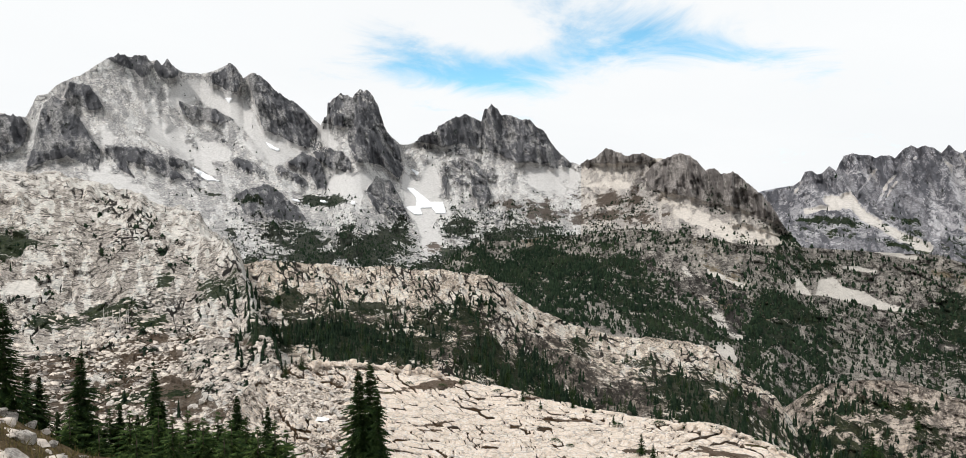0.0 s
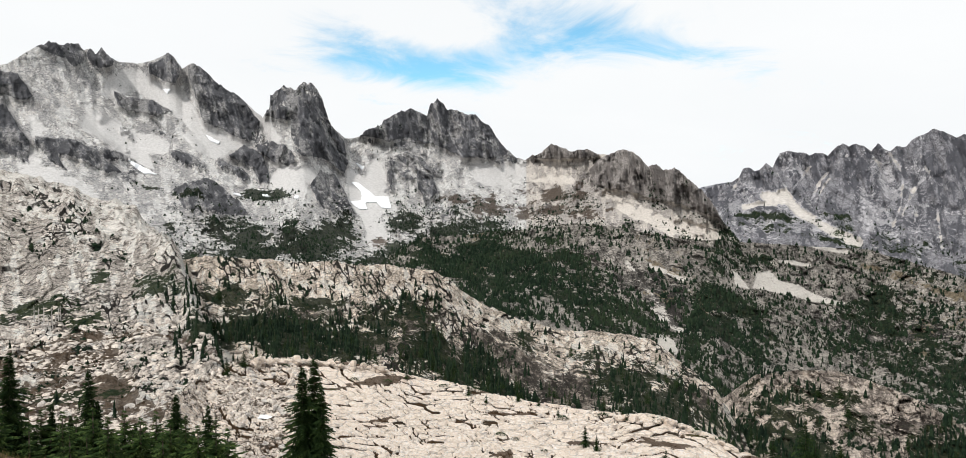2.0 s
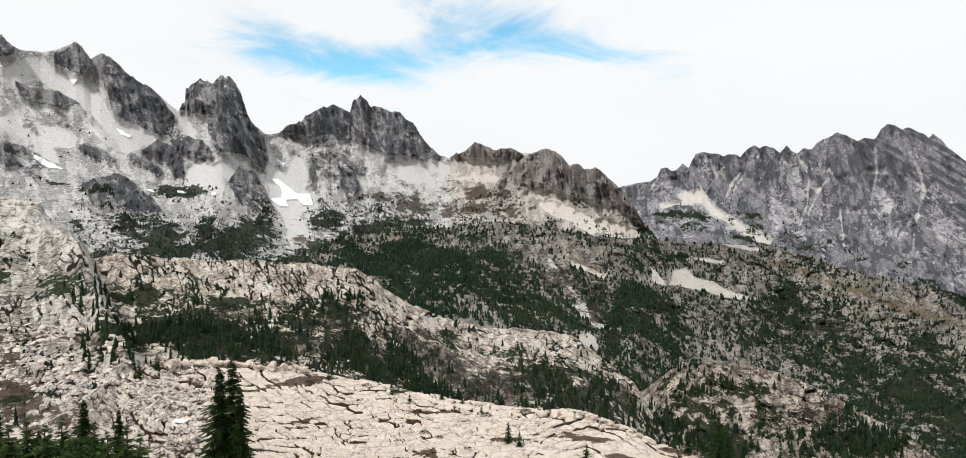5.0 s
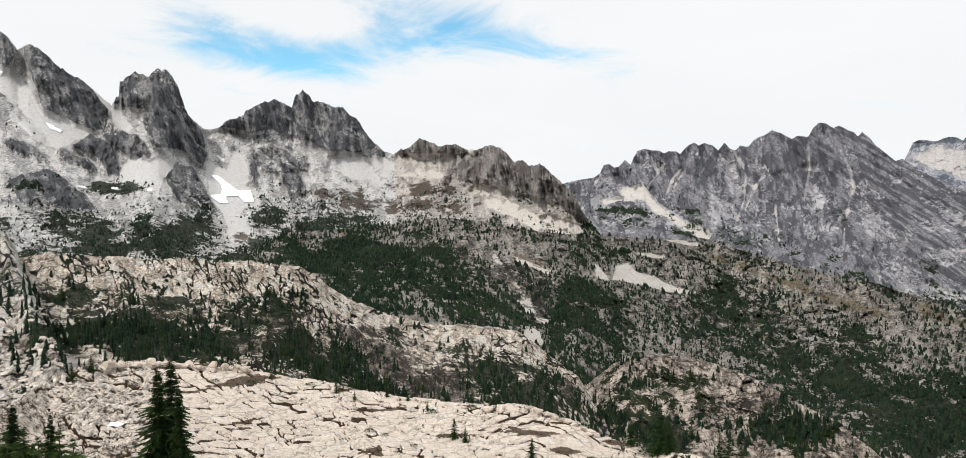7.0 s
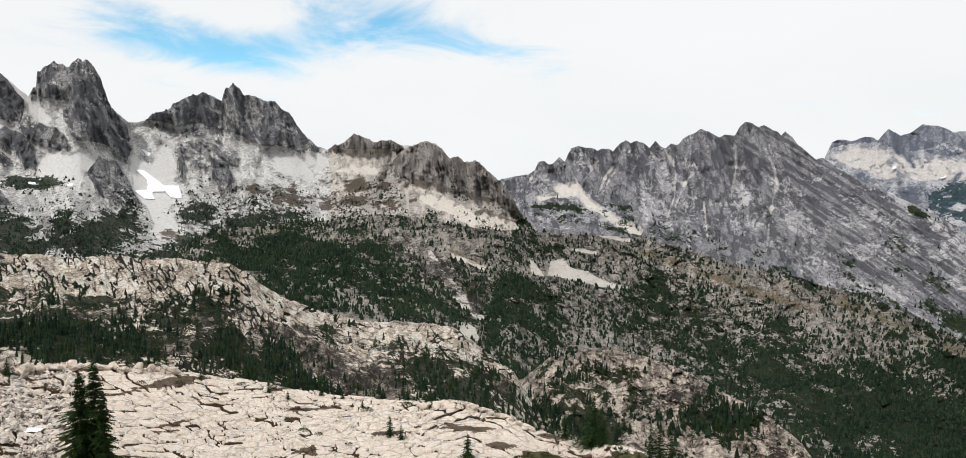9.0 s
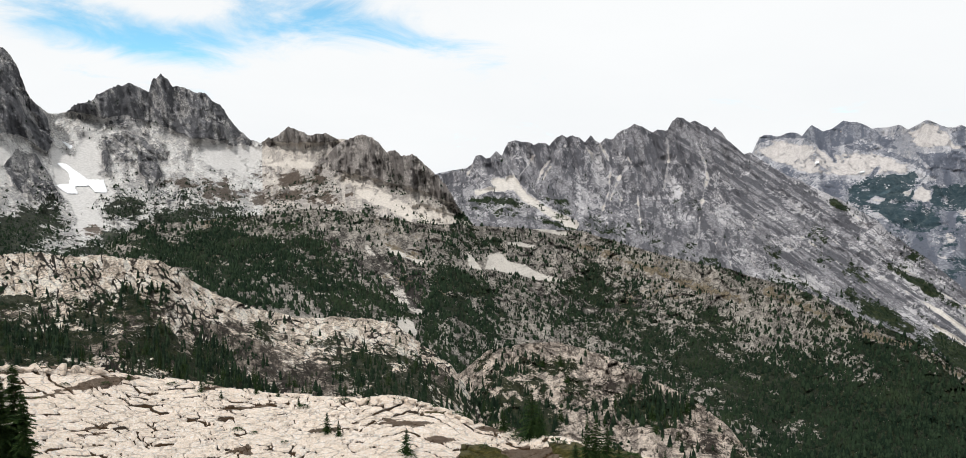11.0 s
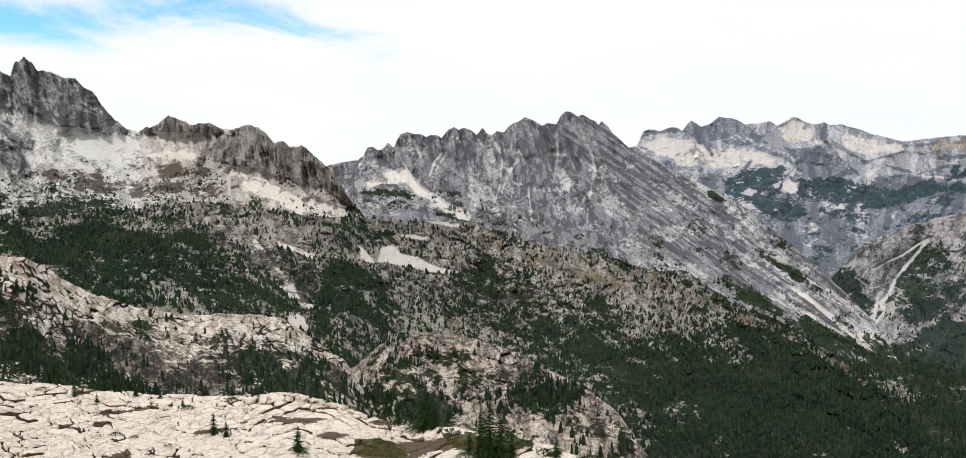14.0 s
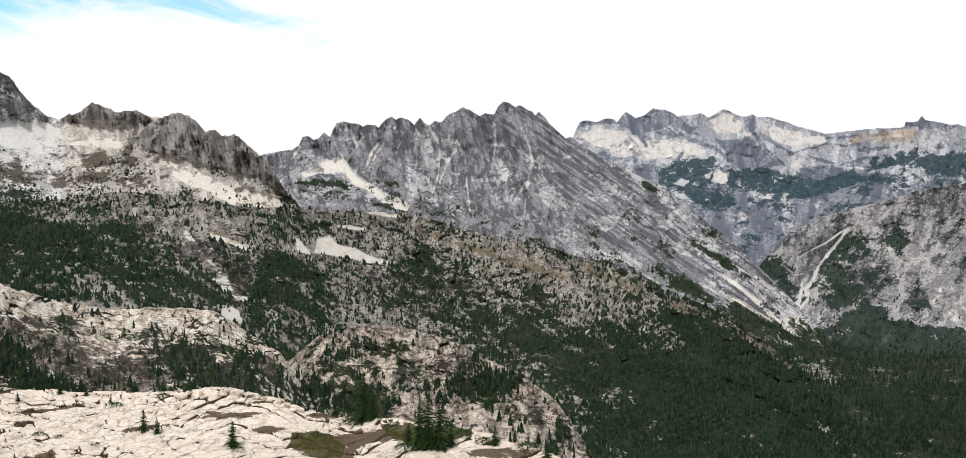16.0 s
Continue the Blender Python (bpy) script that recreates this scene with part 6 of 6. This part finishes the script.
shrub = bush(3)
tagged(shrub, "low dark green shrub in a rock crack", "shrub", "shrubs on the slab")
SHRUBS = [(5.3, -17.3, 0.7), (10.0, -16.1, 0.9), (17.0, -15.9, 0.9), (19.5, -16.5, 1.0), (6.4, -17.6, 0.6), (3.4, -14.2, 0.8), (1.0, -13.8, 0.7), (-3.2, -13.4, 0.8), (-5.6, -13.2, 0.6), (12.9, -15.8, 0.9), (21.4, -17.0, 1.0), (26.0, -18.6, 1.1), (29.0, -18.9, 1.2), (34.5, -19.6, 1.2), (36.0, -20.2, 1.0), (39.5, -20.6, 1.2), (17.9, -19.9, 0.7), (8.6, -18.4, 0.5), (-8.8, -11.9, 1.0), (-10.6, -12.0, 0.8), (23.5, -19.3, 0.7), (30.1, -20.6, 1.1)]
for k, (b, e, r) in enumerate(SHRUBS):
    at = spot("slab", b, e)
    if k == 0:
        move(shrub, at, 0, r)
    else:
        plant(shrub, at, rng.uniform(0, 6.28), r, rng.uniform(0.8, 1.2))


def woods(form, chance, low, high, seed, limit=None, thick=0.5, lone=0.08):
    """Places for trees where a landform carries plants: position and height."""
    az, P, marks, R = FORMS[form]
    rg = np.random.RandomState(seed)
    veg = np.broadcast_to(marks["veg"], P.shape[:2])
    clump = fbm(P, 32, 5, 0.75)
    p = chance * smooth(veg + 2.8 * clump, thick - 0.15, thick + 0.35) + chance * lone * (veg > 0.05)
    pick = np.argwhere(rg.rand(*p.shape) < p)
    if limit and len(pick) > limit:
        pick = pick[rg.choice(len(pick), limit, replace=False)]
    return P[pick[:, 0], pick[:, 1]], low + (high - low) * rg.rand(len(pick)) ** 1.6


def spire(tiers, spikes, seed):
    """A plain conifer for the distance: ragged skirts of boughs on a stem, height 1."""
    rg = random.Random(seed)
    vs, fs = [], []
    for t in range(tiers):
        z0, z1 = 0.06 + 0.86 * t / tiers, min(1.0, 0.06 + 0.86 * (t + 1.9) / tiers)
        r = 0.21 * (1 - t / tiers) ** 0.8 + 0.025
        base = len(vs)
        vs.append((0, 0, z1))
        for i in range(spikes * 2):
            q = 6.283 * i / (spikes * 2) + rg.uniform(-0.2, 0.2)
            k = r * (rg.uniform(0.85, 1.25) if i % 2 else rg.uniform(0.4, 0.62))
            vs.append((k * math.cos(q), k * math.sin(q), z0 - (0.05 if i % 2 else -0.03) * rg.uniform(0.4, 1.4)))
        for i in range(spikes * 2):
            fs.append((base, base + 1 + i, base + 1 + (i + 1) % (spikes * 2)))
    return np.array(vs), np.array(fs)


def thicket(name, label, places, tiers, spikes, seed, category="trees", broad=1.0):
    at, tall = places
    rg = np.random.RandomState(seed)
    kinds = [spire(tiers, spikes, seed + i) for i in range(4)]
    vs, fs, off = [], [], 0
    for i, (tv, tf) in enumerate(kinds):
        a, h = at[i::4], tall[i::4]
        q, wide = rg.rand(len(a)) * 6.28, broad * (0.6 + 0.9 * rg.rand(len(a)) ** 1.5)
        c, s = np.cos(q), np.sin(q)
        x = (tv[None, :, 0] * c[:, None] - tv[None, :, 1] * s[:, None]) * (h * wide)[:, None]
        y = (tv[None, :, 0] * s[:, None] + tv[None, :, 1] * c[:, None]) * (h * wide)[:, None]
        v = np.stack([x, y, tv[None, :, 2] * h[:, None]], -1) + a[:, None] - np.array([0, 0, 0.25])
        f = tf[None] + (np.arange(len(a)) * len(tv))[:, None, None] + off
        vs.append(v.reshape(-1, 3)), fs.append(f.reshape(-1, 3))
        off += len(a) * len(tv)
    v, f = np.concatenate(vs), np.concatenate(fs).astype(np.int32)
    me = bpy.data.meshes.new(name)
    me.vertices.add(len(v)), me.vertices.foreach_set("co", v.astype(np.float32).ravel())
    me.loops.add(f.size), me.loops.foreach_set("vertex_index", f.ravel())
    me.polygons.add(len(f)), me.polygons.foreach_set("loop_start", np.arange(0, f.size, 3, dtype=np.int32))
    me.materials.append(M_FARNEEDLE)
    me.update(calc_edges=True)
    return tagged(new(name, me), label, category, kind="stuff")


thicket("hillside_forest", "dark green firs in thickets on the hillside", woods("wooded", 0.15, 2.2, 7.6, 1, lone=0.42), 2, 4, 31, broad=1.5)
thicket("valley_forest", "dense dark forest on the valley floor", woods("valley", 0.28, 8, 20, 2), 3, 3, 41)
thicket("knoll_forest", "dark firs standing round the rock knoll", woods("knoll", 0.055, 2, 7, 3), 4, 5, 51)
mid_firs = [fir(5.0, 1.1, 16, 8, 4, 301, bare=0.02), fir(5.0, 0.9, 16, 8, 4, 302, bare=0.02), fir(5.0, 1.35, 14, 9, 4, 303, bare=0.0)]
for m in mid_firs:
    tagged(m, "dark narrow fir on the rocky ridge face", "fir tree", "firs on the ridge")
stands = [woods("ridge", 0.010, 1.8, 5.5, 44, limit=210, thick=0.6), woods("knoll", 0.010, 3.5, 8.5, 45, limit=70, thick=0.5)]
first = set()
for at, tall in stands:
    for q, h in zip(at, tall):
        k = rng.randrange(3)
        if k in first:
            plant(mid_firs[k], Vector(q) - Vector((0, 0, 0.2)), rng.uniform(0, 6.28), h / 5.0, rng.uniform(0.85, 1.15))
        else:
            first.add(k)
            move(mid_firs[k], Vector(q) - Vector((0, 0, 0.2)), 0.0, h / 5.0)
thicket("ridge_forest", "dark fir thickets on the ridge face", woods("ridge", 0.06, 1.0, 4.5, 4, thick=0.58), 5, 5, 61)
thicket("scrub_trees", "low scrub trees at the foot of the crags", woods("range", 0.10, 2.0, 5.5, 5), 2, 4, 71, broad=1.6)
def scrub(form, count, low, high, seed, keep):
    """Places for low shrubs, rooted where the joints of a landform are deep: position and height."""
    az, P, marks, R = FORMS[form]
    rg = np.random.RandomState(seed)
    A = np.broadcast_to(az, P.shape[:2])
    E = np.degrees(np.arctan2(P[..., 2] - EYE, np.hypot(P[..., 0], P[..., 1])))
    root = smooth(np.broadcast_to(marks["joint"], P.shape[:2]), 0.25, 0.7) if form != "range" else 1 - smooth(marks["scree"], 0.2, 0.45)
    p = keep(A, E) * root * smooth(fbm(P, 0.05 * float(np.mean(R)), 4, 0.65, 2.7), -0.06, 0.10)
    p = p.ravel() / p.sum()
    pick = rg.choice(p.size, count, p=p)
    r = R.ravel()[pick]
    return P.reshape(-1, 3)[pick], (low + (high - low) * rg.rand(count) ** 2) * r / 330


def squat(places, seed, name, label):
    at, tall = places
    return thicket(name, label, (at, tall), 3, 4, seed, "shrubs", 2.6)


squat(scrub("ridge", 1300, 0.6, 1.9, 21, lambda A, E: smooth(E, -13.5, -12.0)), 121, "ridge_scrub", "dark low shrubs rooted in the ridge's joints")
squat(scrub("rubble", 1700, 0.6, 2.0, 22, lambda A, E: smooth(E, -14.0, -11.0) * smooth(E, 1.0, -1.0)), 131, "hillside_scrub", "dark low shrubs in the cracks of the hillside")
squat(scrub("range", 4200, 0.40, 1.0, 23, lambda A, E: smooth(E, 1.6, -1.0) * smooth(A, -20, -17)), 141, "slope_scrub", "dark scrub clumps among the pale slopes")
squat(scrub("knoll", 700, 0.8, 2.2, 24, lambda A, E: np.ones(A.shape)), 151, "knoll_scrub", "dark low shrubs on the rock knoll")
thicket("rubble_trees", "small dark firs dotted over the rubble hillside", woods("rubble", 0.004, 0.8, 4.0, 6, limit=260), 6, 5, 81)
thicket("far_trees", "sparse far trees under the serrated range", woods("serrated", 0.05, 5, 12, 8), 2, 3, 91)
thicket("gully_trees", "far trees on the valley side", woods("side", 0.05, 8, 16, 9), 2, 3, 95)


edge_at, edge_tall = [], []
for _ in range(46):
    q = spot("rubble", rng.uniform(-18.3, -14.6), rng.uniform(-11.5, -5.0))
    edge_at.append(q), edge_tall.append(rng.uniform(1.5, 5.0) * min(1.0, q.length / 200))
thicket("edge_trees", "dark firs along the edge of the rubble hillside", (np.array(edge_at), np.array(edge_tall)), 7, 5, 101)


end_at, end_tall = [], []
for _ in range(90):
    q = spot("ridge", rng.uniform(18.5, 24.2), rng.uniform(-19.0, -13.5))
    end_at.append(q), end_tall.append(rng.uniform(2.0, 6.0))
thicket("slope_trees", "dark firs on the falling end of the ridge", (np.array(end_at), np.array(end_tall)), 7, 5, 111)


def snag(seed):
    """A dead fir: a bare weathered trunk with broken stubs."""
    rg = random.Random(seed)
    root = new("dead_tree")

    def stick(bm, a, b, r0, r1):
        d = (b - a).normalized()
        u = d.orthogonal().normalized()
        v = d.cross(u)
        lo = [bm.verts.new(a + (u * math.cos(1.257 * i) + v * math.sin(1.257 * i)) * r0) for i in range(5)]
        hi = [bm.verts.new(b + (u * math.cos(1.257 * i) + v * math.sin(1.257 * i)) * r1) for i in range(5)]
        for i in range(5):
            bm.faces.new((lo[i], lo[(i + 1) % 5], hi[(i + 1) % 5], hi[i]))
        bm.faces.new(hi)

    bm = bmesh.new()
    stick(bm, Vector((0, 0, -0.3)), Vector((rg.uniform(-0.2, 0.2), 0, 5.0)), 0.20, 0.05)
    part("trunk", bm, M_SNAG, root)
    bm = bmesh.new()
    for _ in range(14):
        z, q = rg.uniform(1.0, 4.6), rg.uniform(0, 6.28)
        stick(bm, Vector((0, 0, z)), Vector((math.cos(q) * rg.uniform(0.3, 0.9), math.sin(q) * rg.uniform(0.3, 0.9), z + rg.uniform(-0.2, 0.3))), 0.05, 0.02)
    part("branches", bm, M_SNAG, root)
    return tagged(root, "bare silver-grey dead fir among granite rubble", "dead tree", "dead firs on the rubble hillside")


nd = Nodes("weathered_wood")
M_SNAG = nd.done(nd.mix(nd.noise(nd.scaled(1, 1, 0.2), 4.0, 5, 0.7), (0.30, 0.28, 0.26), (0.56, 0.54, 0.51)))
dead = snag(5)
for k in range(11):
    q = spot("rubble", -26.6 + 0.17 * k + rng.uniform(-0.08, 0.08), -8.1 + rng.uniform(-0.35, 0.35))
    size = rng.uniform(0.4, 0.8) * q.length / 190
    if k == 0:
        move(dead, q, 0.0, size)
    else:
        plant(dead, q, rng.uniform(0, 6.28), size, rng.uniform(0.8, 1.2))


def boulder(seed, flatness):
    rg = random.Random(seed)
    bm = bmesh.new()
    bmesh.ops.create_icosphere(bm, subdivisions=3, radius=1)
    sh = Vector((rg.uniform(0, 50), rg.uniform(0, 50), rg.uniform(0, 50)))
    cut = [(Vector((rg.gauss(0, 1), rg.gauss(0, 1), rg.gauss(0.2, 1))).normalized(), rg.uniform(0.35, 0.75)) for _ in range(12)]
    for v in bm.verts:
        for nrm, d in cut:
            over = v.co.dot(nrm) - d
            if over > 0:
                v.co -= nrm * over
        v.co *= 1 + 0.08 * noise.noise(v.co * 1.7 + sh)
        v.co.z *= flatness
    me = bpy.data.meshes.new("boulder")
    bm.to_mesh(me)
    bm.free()
    me.materials.append(M_STONE)
    return me


def slab_stone(me):
    c = me.copy()
    c.materials.clear()
    c.materials.append(M_SLAB)
    return c


rocks = [boulder(s, f) for s, f in ((1, 0.75), (2, 0.6), (3, 0.85), (4, 0.5), (5, 0.7), (6, 0.65))]


def lay(me, at, size, label, group):
    ob = new("boulder", me)
    ob.location = at + Vector((0, 0, size * 0.15))
    ob.rotation_euler = (rng.uniform(-0.25, 0.25), rng.uniform(-0.25, 0.25), rng.uniform(0, 6.28))
    ob.scale = (size * rng.uniform(0.85, 1.3), size * rng.uniform(0.8, 1.1), size)
    return tagged(ob, label, "boulder", group)


for b, e, r in [(-32.0, -16.2, 0.55), (-28.5, -17.3, 0.42), (-33.4, -14.2, 0.5), (-31.2, -14.9, 0.42), (-29.8, -15.3, 0.3), (-32.9, -17.4, 0.35), (-27.4, -17.2, 0.25), (-30.2, -17.5, 0.25), (-26.3, -17.5, 0.22), (-33.8, -12.8, 0.5), (-32.6, -12.9, 0.42), (-31.9, -13.7, 0.4), (-30.9, -13.5, 0.35), (-34.4, -13.6, 0.6), (-29.2, -16.3, 0.2), (-28.0, -16.3, 0.18), (-25.2, -17.4, 0.2)]:
    lay(rng.choice(rocks), spot("shoulder", b, e), r, "pale grey boulder half sunk in brown turf", "boulders on the shoulder")
for _ in range(110):
    b, e = rng.uniform(-33, -12.5), rng.uniform(-17.5, -7.5)
    at = spot("rubble", b, e)
    lay(rng.choice(rocks), at, rng.uniform(0.25, 0.8) * (0.5 + at.length / 180), "pale granite block lying in the rubble", "blocks on the rubble hillside")
for _ in range(60):
    b, e = rng.uniform(-13.5, -8.5), rng.uniform(-18.5, -12.0)
    lay(rng.choice(rocks), spot("slab", b, e), rng.uniform(0.2, 0.6), "pale granite block beside the slab", "blocks beside the slab")


rims = [slab_stone(r) for r in rocks]
for n in range(30):
    b = 13.8 + 8.6 * n / 29 + rng.uniform(-0.12, 0.12)
    at = spot("slab", b, float(np.interp(b, [x for x, e in SLAB], [e for x, e in SLAB])) - 0.25)
    lay(rng.choice(rims), at, rng.uniform(0.45, 0.95), "rounded pale granite block on the slab's rim", "blocks on the slab's rim")
for n in range(22):
    b = -12.6 + 9.4 * n / 21 + rng.uniform(-0.15, 0.15)
    at = spot("slab", b, float(np.interp(b, [x for x, e in SLAB], [e for x, e in SLAB])) - 0.3)
    lay(rng.choice(rims), at, rng.uniform(0.5, 1.3), "pinkish pale granite block on the slab's rim", "blocks on the slab's rim")


def litter(name, label, at, size, seed):
    """Many angular stones, too many to count: skewed six-sided blocks with a broken top."""
    rg = np.random.RandomState(seed)
    n = len(at)
    box = np.array([(-1, -1, -0.6), (1, -1, -0.6), (1, 1, -0.6), (-1, 1, -0.6), (-0.8, -0.8, 0.5), (0.8, -0.8, 0.5), (0.8, 0.8, 0.5), (-0.8, 0.8, 0.5), (0, 0, 0.8)], float)
    v = box[None] * (1 + 0.9 * (rg.rand(n, 9, 3) - 0.5)) * (np.array([0.6, 0.5, 0.3]) + rg.rand(n, 1, 3) * np.array([0.9, 0.8, 0.6])) * size[:, None, None]
    q, tip = rg.rand(n) * 6.28, rg.normal(0, 0.3, n)
    c, d = np.cos(q)[:, None], np.sin(q)[:, None]
    v = np.stack([v[..., 0] * c - v[..., 1] * d, v[..., 0] * d + v[..., 1] * c, v[..., 2] + v[..., 0] * tip[:, None]], -1) + at[:, None]
    face = np.array([(0, 1, 5), (0, 5, 4), (1, 2, 6), (1, 6, 5), (2, 3, 7), (2, 7, 6), (3, 0, 4), (3, 4, 7), (4, 5, 8), (5, 6, 8), (6, 7, 8), (7, 4, 8)], np.int32)
    f = face[None] + (np.arange(n, dtype=np.int32) * 9)[:, None, None]
    me = bpy.data.meshes.new(name)
    me.vertices.add(n * 9), me.vertices.foreach_set("co", v.astype(np.float32).ravel())
    me.loops.add(f.size), me.loops.foreach_set("vertex_index", f.ravel())
    me.polygons.add(n * 12), me.polygons.foreach_set("loop_start", np.arange(0, f.size, 3, dtype=np.int32))
    me.materials.append(M_BLOCK)
    me.update(calc_edges=True)
    return tagged(new(name, me), label, "rocks", kind="stuff")


nk = Nodes("broken_granite")
M_BLOCK = nk.done(nk.mix(nk.step(nk.noise(nk.pos, 3.0, 6, 0.75), 0.35, 0.62), nk.mix(nk.island, (0.22, 0.195, 0.17), (0.46, 0.41, 0.365)), nk.mix(nk.island, (0.44, 0.395, 0.35), (0.74, 0.66, 0.575))))


def strewn(form, count, seed, low, high, keep):
    az, P, marks, R = FORMS[form]
    rg = np.random.RandomState(seed)
    A = np.broadcast_to(az, P.shape[:2])
    E = np.degrees(np.arctan2(P[..., 2] - EYE, np.hypot(P[..., 0], P[..., 1])))
    p = keep(A, E) * smooth(fbm(P, 9, 4, 0.6, 6.1), -0.12, 0.08)
    pick = rg.choice(p.size, count, p=p.ravel() / p.sum())
    return P.reshape(-1, 3)[pick], (low + (high - low) * rg.rand(count) ** 2.5) * (0.4 + R.ravel()[pick] / 120)


litter("block_field", "pale angular granite rubble over the hillside", *strewn("rubble", 8500, 31, 0.07, 0.36, lambda A, E: smooth(E, -5.5, -9.5)), 161)
litter("slab_rubble", "pale angular stones beside the slab", *strewn("slab", 1800, 32, 0.07, 0.3, lambda A, E: smooth(A, -8.5, -11.0)), 162)
litter("shoulder_stones", "grey stones bedded in the turf shoulder", *strewn("shoulder", 150, 33, 0.08, 0.5, lambda A, E: smooth(A, -26.5, -29.0) * smooth(E, -18.5, -16.0)), 163)

# a last scrap of snow beside the slab
bm = bmesh.new()
bmesh.ops.create_icosphere(bm, subdivisions=3, radius=1)
for v in bm.verts:
    k = 1 + 0.45 * noise.noise(v.co * 1.6 + Vector((3, 1, 7)))
    v.co = Vector((v.co.x * 1.15 * k, v.co.y * 0.7 * k, v.co.z * 0.12))
me = bpy.data.meshes.new("snow_patch")
bm.to_mesh(me)
bm.free()
me.materials.append(M_SNOW)
scrap = tagged(new("snow_patch", me), "small scrap of old snow among granite blocks", "snow patch", "snow patches")
scrap.location, scrap.rotation_euler = spot("slab", -12.2, -15.45) + Vector((0, 0, 0.12)), (0, 0, -0.5)

# grass on the shoulder
ng = Nodes("dry_grass")
M_GRASS = ng.done(ng.mix(ng.island, (0.06, 0.065, 0.02), (0.20, 0.15, 0.07)))
az, P = FORMS["shoulder"][:2]
gr = np.random.RandomState(5)
el = np.degrees(np.arctan2(P[..., 2] - EYE, np.hypot(P[..., 0], P[..., 1])))
pick = np.argwhere((el > -19.5) & (gr.rand(*el.shape) < 0.30))
roots = P[pick[:, 0], pick[:, 1]]
roots = np.repeat(roots, 7, 0) + np.c_[gr.normal(0, 0.12, len(roots) * 7), gr.normal(0, 0.12, len(roots) * 7), np.full(len(roots) * 7, -0.03)]
n = len(roots)
tip = roots + np.c_[gr.normal(0, 0.07, n), gr.normal(0, 0.07, n), 0.10 + 0.16 * gr.rand(n)]
q = gr.rand(n) * 6.28
side = np.c_[np.cos(q), np.sin(q), np.zeros(n)] * 0.014
verts = np.stack([roots - side, roots + side, tip], 1).reshape(-1, 3)
me = bpy.data.meshes.new("grass")
me.vertices.add(len(verts)), me.vertices.foreach_set("co", verts.astype(np.float32).ravel())
me.loops.add(len(verts)), me.loops.foreach_set("vertex_index", np.arange(len(verts), dtype=np.int32))
me.polygons.add(n), me.polygons.foreach_set("loop_start", np.arange(0, 3 * n, 3, dtype=np.int32))
me.materials.append(M_GRASS)
me.update(calc_edges=True)
tagged(new("grass", me), "dry brown and green alpine grass", "grass", kind="stuff")
